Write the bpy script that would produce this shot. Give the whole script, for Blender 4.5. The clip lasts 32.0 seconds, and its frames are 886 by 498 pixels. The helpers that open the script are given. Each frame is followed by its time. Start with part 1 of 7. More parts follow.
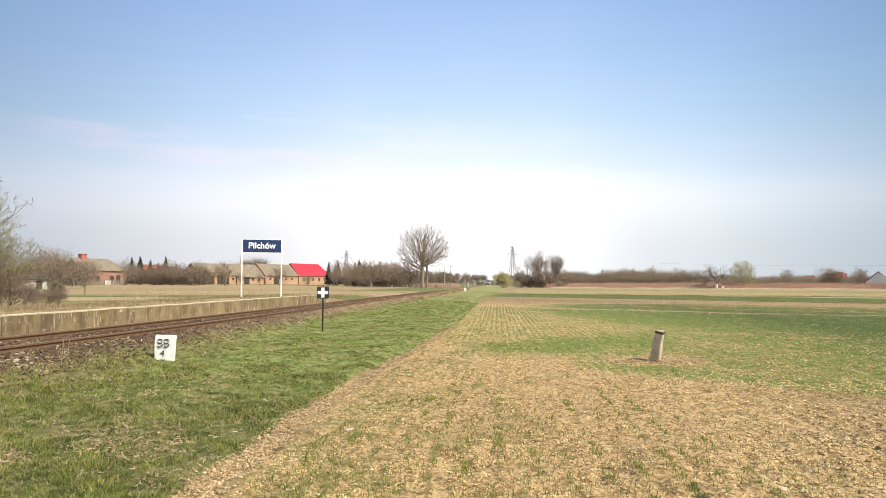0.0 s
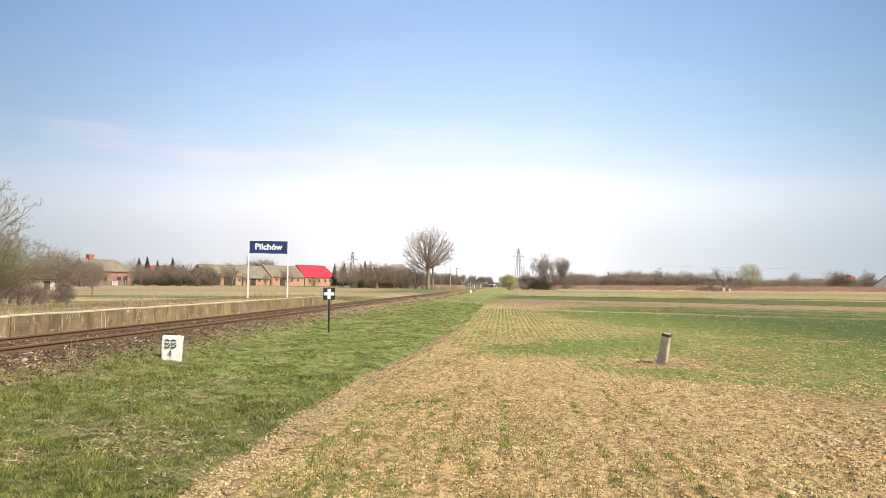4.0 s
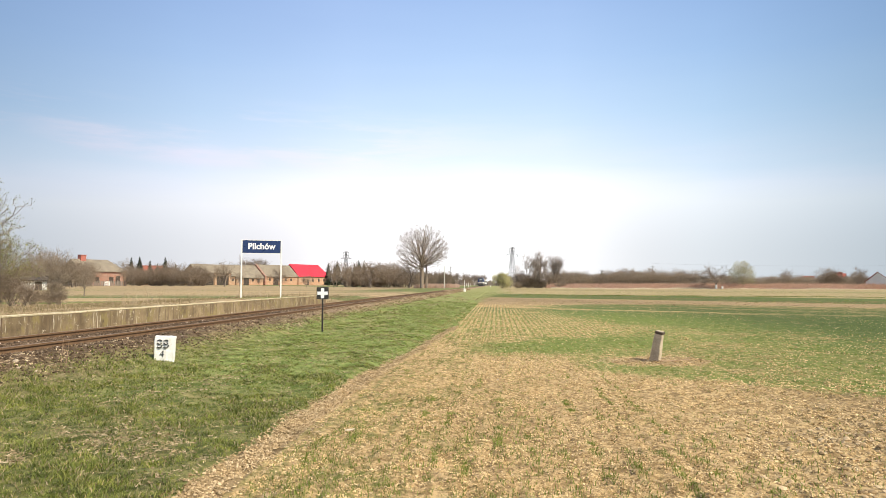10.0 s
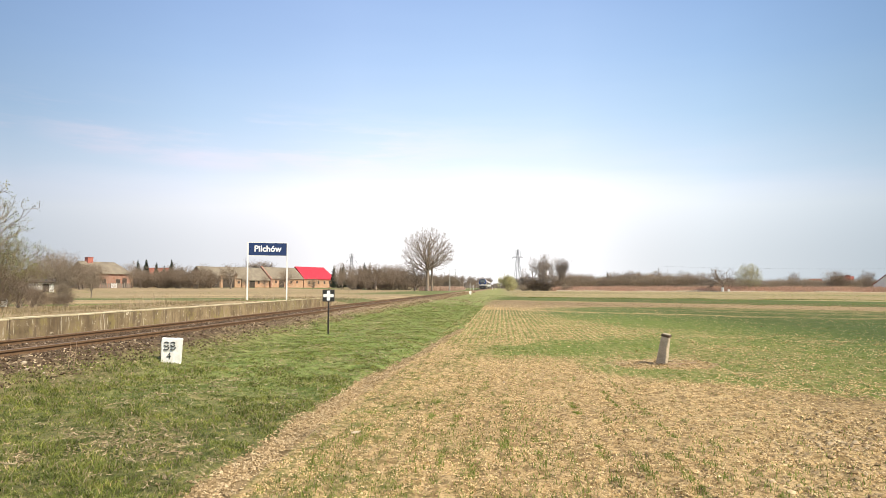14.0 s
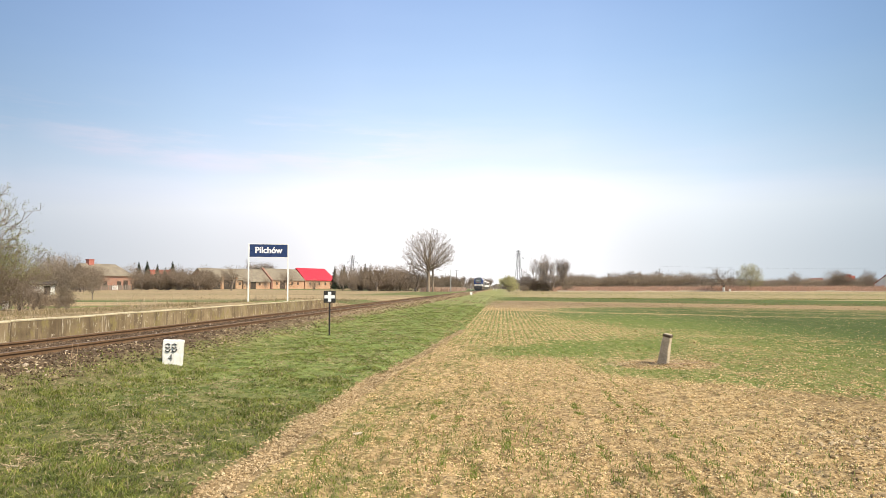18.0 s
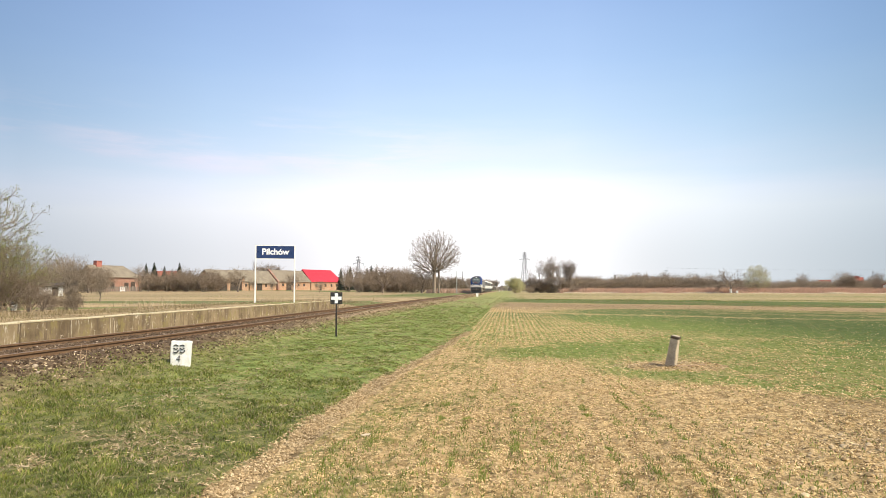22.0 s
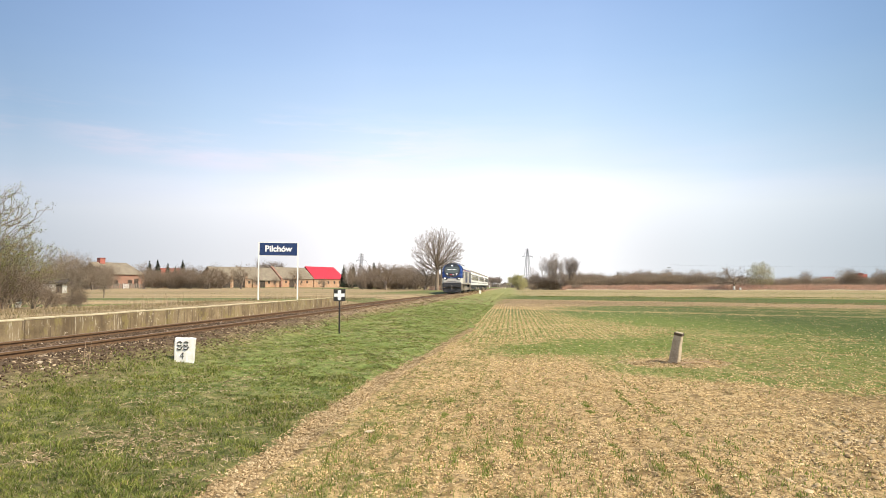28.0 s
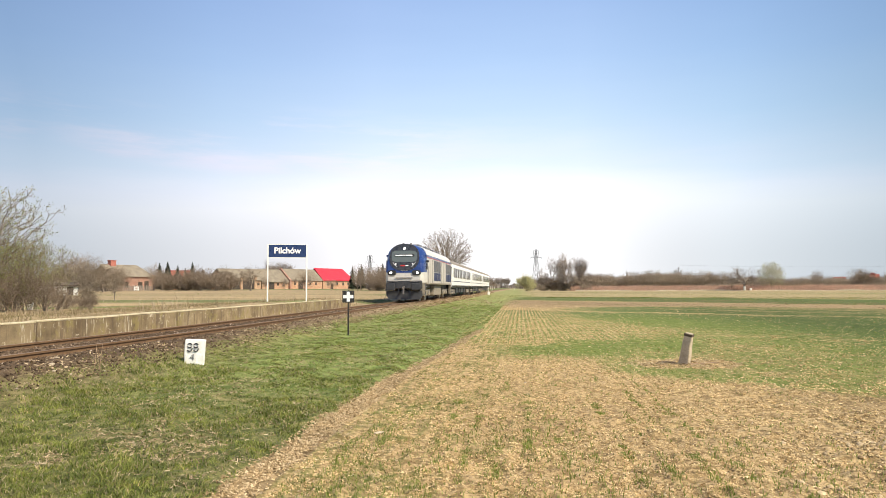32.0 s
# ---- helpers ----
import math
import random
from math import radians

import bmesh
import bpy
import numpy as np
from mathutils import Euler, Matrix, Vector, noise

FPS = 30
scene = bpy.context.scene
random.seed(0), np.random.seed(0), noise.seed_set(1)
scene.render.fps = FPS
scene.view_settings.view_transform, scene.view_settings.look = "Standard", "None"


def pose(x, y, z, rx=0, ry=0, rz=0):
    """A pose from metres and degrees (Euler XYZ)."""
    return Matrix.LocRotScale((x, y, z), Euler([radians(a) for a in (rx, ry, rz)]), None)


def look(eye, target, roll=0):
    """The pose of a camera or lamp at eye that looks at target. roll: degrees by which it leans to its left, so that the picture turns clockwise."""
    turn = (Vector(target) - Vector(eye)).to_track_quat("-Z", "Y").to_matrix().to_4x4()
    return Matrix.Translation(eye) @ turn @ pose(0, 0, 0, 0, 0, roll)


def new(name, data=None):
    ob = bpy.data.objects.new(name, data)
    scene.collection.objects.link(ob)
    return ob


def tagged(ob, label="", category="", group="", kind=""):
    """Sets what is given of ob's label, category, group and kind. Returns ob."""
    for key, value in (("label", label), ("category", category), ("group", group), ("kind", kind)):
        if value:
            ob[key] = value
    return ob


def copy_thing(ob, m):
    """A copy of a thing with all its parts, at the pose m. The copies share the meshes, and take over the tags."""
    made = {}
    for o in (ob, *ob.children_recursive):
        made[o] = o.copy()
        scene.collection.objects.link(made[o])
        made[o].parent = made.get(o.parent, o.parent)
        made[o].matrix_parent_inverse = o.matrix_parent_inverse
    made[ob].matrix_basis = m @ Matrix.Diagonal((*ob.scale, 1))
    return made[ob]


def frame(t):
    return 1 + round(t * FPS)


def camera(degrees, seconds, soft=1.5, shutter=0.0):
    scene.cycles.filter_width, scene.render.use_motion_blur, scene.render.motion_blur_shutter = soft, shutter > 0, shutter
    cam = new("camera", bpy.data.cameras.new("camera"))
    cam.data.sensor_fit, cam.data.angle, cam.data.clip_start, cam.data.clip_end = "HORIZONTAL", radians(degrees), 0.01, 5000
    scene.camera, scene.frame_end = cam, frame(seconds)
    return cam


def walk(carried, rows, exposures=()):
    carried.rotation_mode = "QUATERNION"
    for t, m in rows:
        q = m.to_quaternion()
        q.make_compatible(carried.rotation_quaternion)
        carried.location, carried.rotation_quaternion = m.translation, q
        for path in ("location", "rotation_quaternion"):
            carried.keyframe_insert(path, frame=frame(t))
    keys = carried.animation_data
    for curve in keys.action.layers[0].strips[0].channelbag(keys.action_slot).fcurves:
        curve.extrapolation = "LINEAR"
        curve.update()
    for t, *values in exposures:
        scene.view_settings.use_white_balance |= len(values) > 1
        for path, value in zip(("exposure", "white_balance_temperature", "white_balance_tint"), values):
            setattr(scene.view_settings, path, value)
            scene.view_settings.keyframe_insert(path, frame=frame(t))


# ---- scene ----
import functools
import itertools

EYE = 1.65
SKEW = 0.003          # the track veers slightly to the right of +y
cam = camera(67.4, 32.0, soft=0.75)
walk(cam, [
    (0, pose(0.024, 0, EYE + 0.006, 92.975, -0.099, 4.583)), (0.5, pose(0.022, 0, EYE + 0.007, 93.362, -0.056, 4.760)), (1, pose(0.019, 0, EYE + 0.007, 93.467, -0.042, 4.807)),
    (1.5, pose(0.017, 0, EYE + 0.008, 93.704, -0.046, 4.828)), (2, pose(0.015, 0, EYE + 0.007, 93.990, -0.149, 4.772)), (2.5, pose(0.013, 0, EYE + 0.007, 94.098, -0.224, 4.878)),
    (3, pose(0.011, 0, EYE + 0.006, 93.346, -0.426, 5.161)), (3.5, pose(0.011, 0, EYE + 0.004, 93.191, -0.391, 5.133)), (5.5, pose(0.018, 0, EYE + 0.000, 92.867, 0.012, 4.920)),
    (6, pose(0.019, 0, EYE + 0.000, 92.845, 0.084, 4.892)), (6.5, pose(0.020, 0, EYE + 0.000, 92.723, 0.143, 4.849)), (7, pose(0.020, 0, EYE + 0.000, 92.644, 0.001, 4.769)),
    (7.5, pose(0.021, 0, EYE + 0.000, 92.569, -0.015, 4.656)), (8, pose(0.021, 0, EYE + 0.001, 92.569, -0.013, 4.702)), (8.5, pose(0.022, 0, EYE + 0.001, 92.862, -0.062, 4.698)),
    (9, pose(0.022, 0, EYE + 0.001, 93.086, -0.001, 4.701)), (9.5, pose(0.022, 0, EYE + 0.002, 93.013, -0.002, 4.555)), (10, pose(0.021, 0, EYE + 0.002, 93.030, -0.050, 4.547)),
    (10.5, pose(0.020, 0, EYE + 0.002, 92.947, 0.032, 4.572)), (11, pose(0.019, 0, EYE + 0.002, 92.975, -0.098, 4.629)), (11.5, pose(0.017, 0, EYE + 0.001, 93.060, -0.211, 4.819)),
    (12, pose(0.015, 0, EYE + 0.001, 93.171, -0.115, 4.899)), (12.5, pose(0.013, 0, EYE + 0.001, 93.258, -0.076, 4.755)), (13, pose(0.011, 0, EYE + 0.001, 93.022, 0.006, 4.898)),
    (13.5, pose(0.010, 0, EYE + 0.000, 93.223, -0.064, 5.101)), (14, pose(0.009, 0, EYE - 0.000, 93.251, -0.106, 5.016)), (14.5, pose(0.007, 0, EYE - 0.000, 92.952, -0.044, 5.084)),
    (16.5, pose(0.004, 0, EYE - 0.003, 93.063, 0.128, 5.056)), (17, pose(0.004, 0, EYE - 0.002, 93.078, 0.001, 5.067)), (17.5, pose(0.005, 0, EYE - 0.001, 93.139, 0.137, 5.004)),
    (18, pose(0.005, 0, EYE - 0.000, 93.322, 0.097, 5.093)), (18.5, pose(0.004, 0, EYE + 0.001, 93.459, 0.000, 5.057)), (19, pose(0.002, 0, EYE + 0.002, 93.700, -0.085, 4.929)),
    (19.5, pose(-0.001, 0, EYE + 0.002, 94.131, 0.131, 5.214)), (20, pose(-0.005, 0, EYE + 0.002, 94.176, 0.066, 5.247)), (20.5, pose(-0.010, 0, EYE + 0.001, 94.225, -0.116, 5.339)),
    (21, pose(-0.013, 0, EYE + 0.000, 94.136, -0.026, 5.572)), (21.5, pose(-0.016, 0, EYE - 0.001, 93.822, 0.027, 5.700)), (22, pose(-0.019, 0, EYE - 0.002, 93.456, 0.069, 5.602)),
    (22.5, pose(-0.020, 0, EYE - 0.002, 93.358, -0.199, 5.659)), (23, pose(-0.022, 0, EYE - 0.002, 93.413, -0.105, 5.533)), (23.5, pose(-0.022, 0, EYE - 0.002, 93.420, -0.092, 5.233)),
    (24, pose(-0.022, 0, EYE - 0.001, 93.384, 0.002, 5.247)), (24.5, pose(-0.022, 0, EYE - 0.001, 93.469, -0.061, 5.683)), (25, pose(-0.023, 0, EYE - 0.002, 93.297, 0.019, 5.799)),
    (25.5, pose(-0.023, 0, EYE - 0.002, 93.261, -0.106, 5.533)), (27.5, pose(-0.025, 0, EYE - 0.005, 93.259, -0.119, 5.849)), (28, pose(-0.025, 0, EYE - 0.005, 93.198, 0.079, 5.843)),
    (28.5, pose(-0.025, 0, EYE - 0.005, 93.191, 0.153, 6.261)), (29, pose(-0.025, 0, EYE - 0.005, 93.157, 0.250, 6.158)), (29.5, pose(-0.025, 0, EYE - 0.005, 93.052, 0.157, 6.336)),
    (30, pose(-0.025, 0, EYE - 0.005, 93.214, 0.302, 6.342)), (30.5, pose(-0.025, 0, EYE - 0.005, 93.042, 0.152, 6.212)), (31, pose(-0.026, 0, EYE - 0.005, 93.049, 0.039, 6.216)),
    (31.5, pose(-0.027, 0, EYE - 0.005, 93.108, 0.105, 6.277)), (32, pose(-0.028, 0, EYE - 0.005, 93.307, 0.251, 6.580)),
])
scene.view_settings.exposure = 0.35

# ---- sky and sun ----
SUN_EL, SUN_AZ = radians(46), radians(122)      # azimuth clockwise from +y
sun = new("sun", bpy.data.lights.new("sun", "SUN"))
sun.data.energy, sun.data.angle, sun.data.color = 5.0, radians(0.6), (1.0, 0.885, 0.70)
to_sun = Vector((math.sin(SUN_AZ) * math.cos(SUN_EL), math.cos(SUN_AZ) * math.cos(SUN_EL), math.sin(SUN_EL)))
sun.matrix_basis = look(to_sun * 50, (0, 0, 0))


class Net:
    """Short hand for node trees."""

    def __init__(self, tree):
        self.tree = tree

    def node(self, kind, **sockets):
        n = self.tree.nodes.new(kind)
        for key, value in sockets.items():
            self.put(n.inputs[key.replace("_", " ")], value)
        return n

    def put(self, socket, value):
        if isinstance(value, bpy.types.NodeSocket):
            self.tree.links.new(value, socket)
        elif value is not None:
            socket.default_value = value

    def math(self, op, a, b=None, c=None):
        n = self.tree.nodes.new("ShaderNodeMath")
        n.operation = op
        for i, v in enumerate((a, b, c)):
            self.put(n.inputs[i], v)
        return n.outputs[0]

    def span(self, v, a, b, lo=0.0, hi=1.0):
        n = self.tree.nodes.new("ShaderNodeMapRange")
        n.interpolation_type = "SMOOTHSTEP"
        for i, x in enumerate((v, a, b, lo, hi)):
            self.put(n.inputs[i], x)
        return n.outputs[0]

    def mix(self, f, a, b, blend="MIX"):
        n = self.tree.nodes.new("ShaderNodeMix")
        n.data_type, n.blend_type = "RGBA", blend
        self.put(n.inputs[0], f), self.put(n.inputs[6], rgba(a)), self.put(n.inputs[7], rgba(b))
        return n.outputs[2]

    def ramp(self, f, stops, ease="LINEAR"):
        n = self.tree.nodes.new("ShaderNodeValToRGB")
        n.color_ramp.interpolation = ease
        el = n.color_ramp.elements
        while len(el) < len(stops):
            el.new(0.5)
        for e, (p, c) in zip(el, stops):
            e.position, e.color = p, rgba(c if not isinstance(c, (int, float)) else (c, c, c))
        self.put(n.inputs[0], f)
        return n.outputs[0]

    def noise(self, vec, scale, detail=4.0, rough=0.6):
        n = self.node("ShaderNodeTexNoise", Scale=scale, Detail=detail, Roughness=rough)
        if vec is not None:
            self.put(n.inputs["Vector"], vec)
        return n.outputs["Fac"]

    def xyz(self, vec):
        n = self.node("ShaderNodeSeparateXYZ", Vector=vec)
        return n.outputs[0], n.outputs[1], n.outputs[2]

    def vec(self, x, y, z):
        return self.node("ShaderNodeCombineXYZ", X=x, Y=y, Z=z).outputs[0]


def rgba(c):
    if isinstance(c, bpy.types.NodeSocket) or c is None or len(c) == 4:
        return c
    return (*c, 1.0)


world = bpy.data.worlds.new("spring_sky")
scene.world = world
world.use_nodes = True
wn = Net(world.node_tree)
world.node_tree.nodes.clear()
sky = wn.node("ShaderNodeTexSky")
sky.sky_type, sky.sun_disc, sky.sun_elevation, sky.sun_rotation = "NISHITA", False, SUN_EL, SUN_AZ
sky.air_density, sky.dust_density, sky.ozone_density = 1.0, 0.6, 1.6
gen = wn.node("ShaderNodeTexCoord").outputs["Generated"]
wx, wy, wz = wn.xyz(gen)
stretch = wn.vec(wn.math("MULTIPLY", wx, 1.2), wn.math("MULTIPLY", wy, 1.2), wn.math("MULTIPLY", wz, 9.0))
streak = wn.noise(stretch, 2.2, 5.0, 0.55)
height = wn.math("ADD", wz, wn.math("MULTIPLY", wn.math("SUBTRACT", streak, 0.5), 0.03))
height = wn.math("ADD", height, wn.math("MULTIPLY", wn.math("ABSOLUTE", wn.math("ADD", wx, 0.02)), 0.04))
veil = wn.ramp(height, [(0.0, 0.95), (0.15, 0.95), (0.4, 0.78), (0.7, 0.5), (1.0, 0.3)])
haze = wn.ramp(height, [(0.0, (0.955, 0.94, 0.955)), (0.130, (0.95, 0.94, 0.965)), (0.155, (0.865, 0.88, 0.955)), (0.18, (0.715, 0.80, 0.915)), (0.25, (0.53, 0.68, 0.87)), (0.33, (0.42, 0.58, 0.84)), (0.40, (0.35, 0.50, 0.79)), (0.7, (0.19, 0.32, 0.62)), (1.0, (0.16, 0.28, 0.55))])
plume = wn.math("ADD", wn.math("POWER", wn.math("ABSOLUTE", wn.math("DIVIDE", wn.math("ADD", wx, 0.47), 0.15)), 2.0), wn.math("POWER", wn.math("ABSOLUTE", wn.math("DIVIDE", wn.math("ADD", wn.math("SUBTRACT", wz, 0.188), wn.math("MULTIPLY", wn.math("ADD", wx, 0.47), 0.10)), 0.026)), 2.0))
plume = wn.math("MULTIPLY", wn.span(plume, 1.0, 0.0, 0.0, 0.55), wn.span(wn.noise(stretch, 4.0, 6.0, 0.65), 0.36, 0.60))
wisp = wn.math("MULTIPLY", wn.span(wn.noise(stretch, 3.1, 6.0, 0.6), 0.47, 0.64), wn.math("MULTIPLY", wn.span(wz, 0.15, 0.18), wn.span(wz, 0.27, 0.20)))
haze = wn.mix(wn.math("MULTIPLY", wisp, wn.span(wx, 0.05, -0.25, 0.12, 0.7)), haze, (0.80, 0.79, 0.90))
# lens vignette put into the sky's colour: darker to both sides, most low down
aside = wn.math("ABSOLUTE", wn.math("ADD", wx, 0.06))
vignette = wn.ramp(aside, [(0.0, (1, 1, 1)), (0.15, (0.99, 0.99, 0.99)), (0.35, (0.80, 0.855, 0.88)), (0.55, (0.55, 0.625, 0.67)), (1.0, (0.55, 0.60, 0.66))])
vignette = wn.mix(1.0, vignette, wn.ramp(wn.span(wx, 0.0, -0.5), [(0, (1, 1, 1)), (1, (1.05, 1.0, 0.995))]), "MULTIPLY")
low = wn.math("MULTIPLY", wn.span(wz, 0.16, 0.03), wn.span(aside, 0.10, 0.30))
vignette = wn.mix(low, vignette, wn.mix(1.0, vignette, (0.80, 0.805, 0.815), "MULTIPLY"))
haze = wn.mix(plume, haze, (0.86, 0.82, 0.93))
blue = wn.node("ShaderNodeBackground", Color=wn.mix(1.0, sky.outputs[0], vignette, "MULTIPLY"), Strength=0.12)
white = wn.node("ShaderNodeBackground", Color=wn.mix(1.0, haze, vignette, "MULTIPLY"), Strength=1.0)
both = wn.node("ShaderNodeMixShader", Fac=veil)
wn.put(both.inputs[1], blue.outputs[0]), wn.put(both.inputs[2], white.outputs[0])
wn.put(wn.node("ShaderNodeOutputWorld").inputs["Surface"], both.outputs[0])


# ---- materials ----
def blank(name):
    m = bpy.data.materials.new(name)
    m.use_nodes = True
    net = Net(m.node_tree)
    return m, net, m.node_tree.nodes["Principled BSDF"]


def relief(net, shader, height, strength, distance):
    b = net.node("ShaderNodeBump", Strength=strength, Distance=distance, Height=height)
    net.put(shader.inputs["Normal"], b.outputs[0])


def surface(name, low, high, rough=0.7, metal=0.0, scale=6.0, fine=60.0, bump=0.2, depth=0.004, wear=None, wear_at=0.62, each=0.0):
    """Paint, metal, stone or wood: two scales of variation, optional worn patches, optional change from piece to piece."""
    m, net, shader = blank(name)
    at = net.node("ShaderNodeTexCoord").outputs["Object"]
    broad, grain = net.noise(at, scale, 5.0), net.noise(at, fine, 3.0)
    f = net.math("ADD", net.math("MULTIPLY", broad, 0.65), net.math("MULTIPLY", grain, 0.35))
    col = net.mix(net.span(f, 0.32, 0.68), low, high)
    if wear:
        col = net.mix(net.span(net.noise(at, scale * 2.3, 6.0, 0.7), wear_at, wear_at + 0.08), col, wear)
    if each:
        r = net.node("ShaderNodeObjectInfo").outputs["Random"]
        col = net.mix(1.0, col, net.ramp(r, [(0, 1 - each), (1, 1.0)]), "MULTIPLY")
    net.put(shader.inputs["Base Color"], col)
    shader.inputs["Metallic"].default_value = metal
    net.put(shader.inputs["Roughness"], net.span(broad, 0.3, 0.7, max(0.02, rough - 0.1), min(1, rough + 0.1)))
    relief(net, shader, f, bump, depth)
    return m


def islands(name, stops, rough=0.8, clumps=0.0, transmit=0.0):
    """For joined pieces (blades, twigs, stones): a colour for each piece."""
    m, net, shader = blank(name)
    r = net.node("ShaderNodeNewGeometry").outputs["Random Per Island"]
    at = net.node("ShaderNodeNewGeometry").outputs["Position"]
    col = net.ramp(r, stops)
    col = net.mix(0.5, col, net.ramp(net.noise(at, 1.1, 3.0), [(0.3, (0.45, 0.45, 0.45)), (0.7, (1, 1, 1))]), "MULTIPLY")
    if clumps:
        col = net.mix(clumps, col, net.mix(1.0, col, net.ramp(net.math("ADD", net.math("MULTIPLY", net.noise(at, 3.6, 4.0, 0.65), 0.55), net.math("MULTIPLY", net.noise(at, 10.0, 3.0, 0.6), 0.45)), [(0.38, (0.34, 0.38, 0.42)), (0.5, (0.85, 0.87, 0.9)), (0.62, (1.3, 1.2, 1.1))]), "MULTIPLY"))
    net.put(shader.inputs["Base Color"], col)
    shader.inputs["Roughness"].default_value = rough
    shader.inputs["Specular IOR Level"].default_value = 0.2
    if transmit:
        back = net.node("ShaderNodeBsdfTranslucent", Color=col)
        mixed = net.node("ShaderNodeMixShader", Fac=transmit)
        net.put(mixed.inputs[1], shader.outputs[0]), net.put(mixed.inputs[2], back.outputs[0])
        net.put(m.node_tree.nodes["Material Output"].inputs["Surface"], mixed.outputs[0])
    return m


WHITE = surface("white_paint", (0.72, 0.72, 0.70), (0.82, 0.82, 0.80), 0.5, wear=(0.42, 0.40, 0.36), wear_at=0.68)
LIMEWASH = surface("whitewashed_stone", (0.70, 0.69, 0.63), (0.90, 0.89, 0.85), 0.85, scale=9, fine=50, bump=0.6, depth=0.012, wear=(0.30, 0.26, 0.20), wear_at=0.63)
NAVY = surface("navy_enamel", (0.012, 0.03, 0.10), (0.016, 0.04, 0.13), 0.35, bump=0.03)
BLACK = surface("black_paint", (0.012, 0.012, 0.013), (0.03, 0.03, 0.03), 0.5, bump=0.05)
LETTER = surface("letter_white", (0.85, 0.85, 0.85), (0.9, 0.9, 0.9), 0.4, bump=0.0)
RUST = surface("rusty_rail", (0.118, 0.064, 0.031), (0.215, 0.128, 0.064), 0.95, 0.0, 12, 90, 0.4)
RAILTOP = surface("rail_running_face", (0.17, 0.11, 0.068), (0.28, 0.195, 0.125), 0.7, 0.0, 8, 80, 0.1)
SLEEPER = surface("creosoted_wood", (0.045, 0.033, 0.026), (0.12, 0.09, 0.07), 0.9, 0, 5, 40, 0.6, 0.01, each=0.3)
STONEPOST = surface("weathered_concrete_post", (0.38, 0.31, 0.215), (0.60, 0.505, 0.37), 0.9, 0, 5, 40, 0.6, 0.01, wear=(0.20, 0.16, 0.12))


def concrete(name, low, high, streaks=True):
    """Old platform concrete: moss, rust-brown runs and pale lime runs down the face."""
    m, net, shader = blank(name)
    at = net.node("ShaderNodeNewGeometry").outputs["Position"]
    x, y, z = net.xyz(at)
    broad, grain = net.noise(at, 1.3, 5.0), net.noise(at, 45.0, 3.0)
    col = net.mix(net.span(broad, 0.3, 0.7), low, high)
    if streaks:
        runs = net.noise(net.vec(net.math("MULTIPLY", x, 3.0), net.math("MULTIPLY", y, 6.0), net.math("MULTIPLY", z, 0.7)), 1.0, 4.0, 0.65)
        col = net.mix(net.span(runs, 0.53, 0.63, 0.0, 0.8), col, (0.14, 0.098, 0.06))
        pale = net.noise(net.vec(net.math("MULTIPLY", x, 3.0), net.math("MULTIPLY", y, 11.0), net.math("MULTIPLY", z, 1.3)), 1.0, 5.0, 0.7)
        col = net.mix(net.span(pale, 0.58, 0.66), col, (0.62, 0.55, 0.41))
        blot = net.noise(net.vec(x, net.math("MULTIPLY", y, 2.2), net.math("MULTIPLY", z, 3.5)), 1.6, 6.0, 0.75)
        col = net.mix(net.span(blot, 0.60, 0.66), col, (0.68, 0.60, 0.44))
        col = net.mix(net.span(blot, 0.38, 0.32, 0.0, 0.8), col, (0.12, 0.09, 0.05))
        moss = net.noise(at, 2.7, 5.0, 0.7)
        col = net.mix(net.span(moss, 0.52, 0.64, 0, 0.75), col, (0.29, 0.235, 0.085))
    col = net.mix(0.35, col, net.ramp(grain, [(0.3, 0.5), (0.7, 1.0)]), "MULTIPLY")
    net.put(shader.inputs["Base Color"], col)
    shader.inputs["Roughness"].default_value = 0.92
    relief(net, shader, net.math("ADD", broad, grain), 0.5, 0.008)
    return m


CONCRETE = concrete("stained_concrete", (0.15, 0.105, 0.055), (0.36, 0.275, 0.155))
COPING = surface("worn_platform_edge", (0.46, 0.38, 0.22), (0.74, 0.66, 0.46), 0.92, 0, 2.2, 30, 0.6, 0.01, wear=(0.20, 0.16, 0.085), wear_at=0.60)


FURROW_LINE = [(0, -2.27), (9, -2.33), (12, -2.29), (14, -2.2), (17, -2.0), (19, -1.87), (24, -1.62), (30, -1.5)]
BEND_FROM, BEND = 24.0, 0.00107


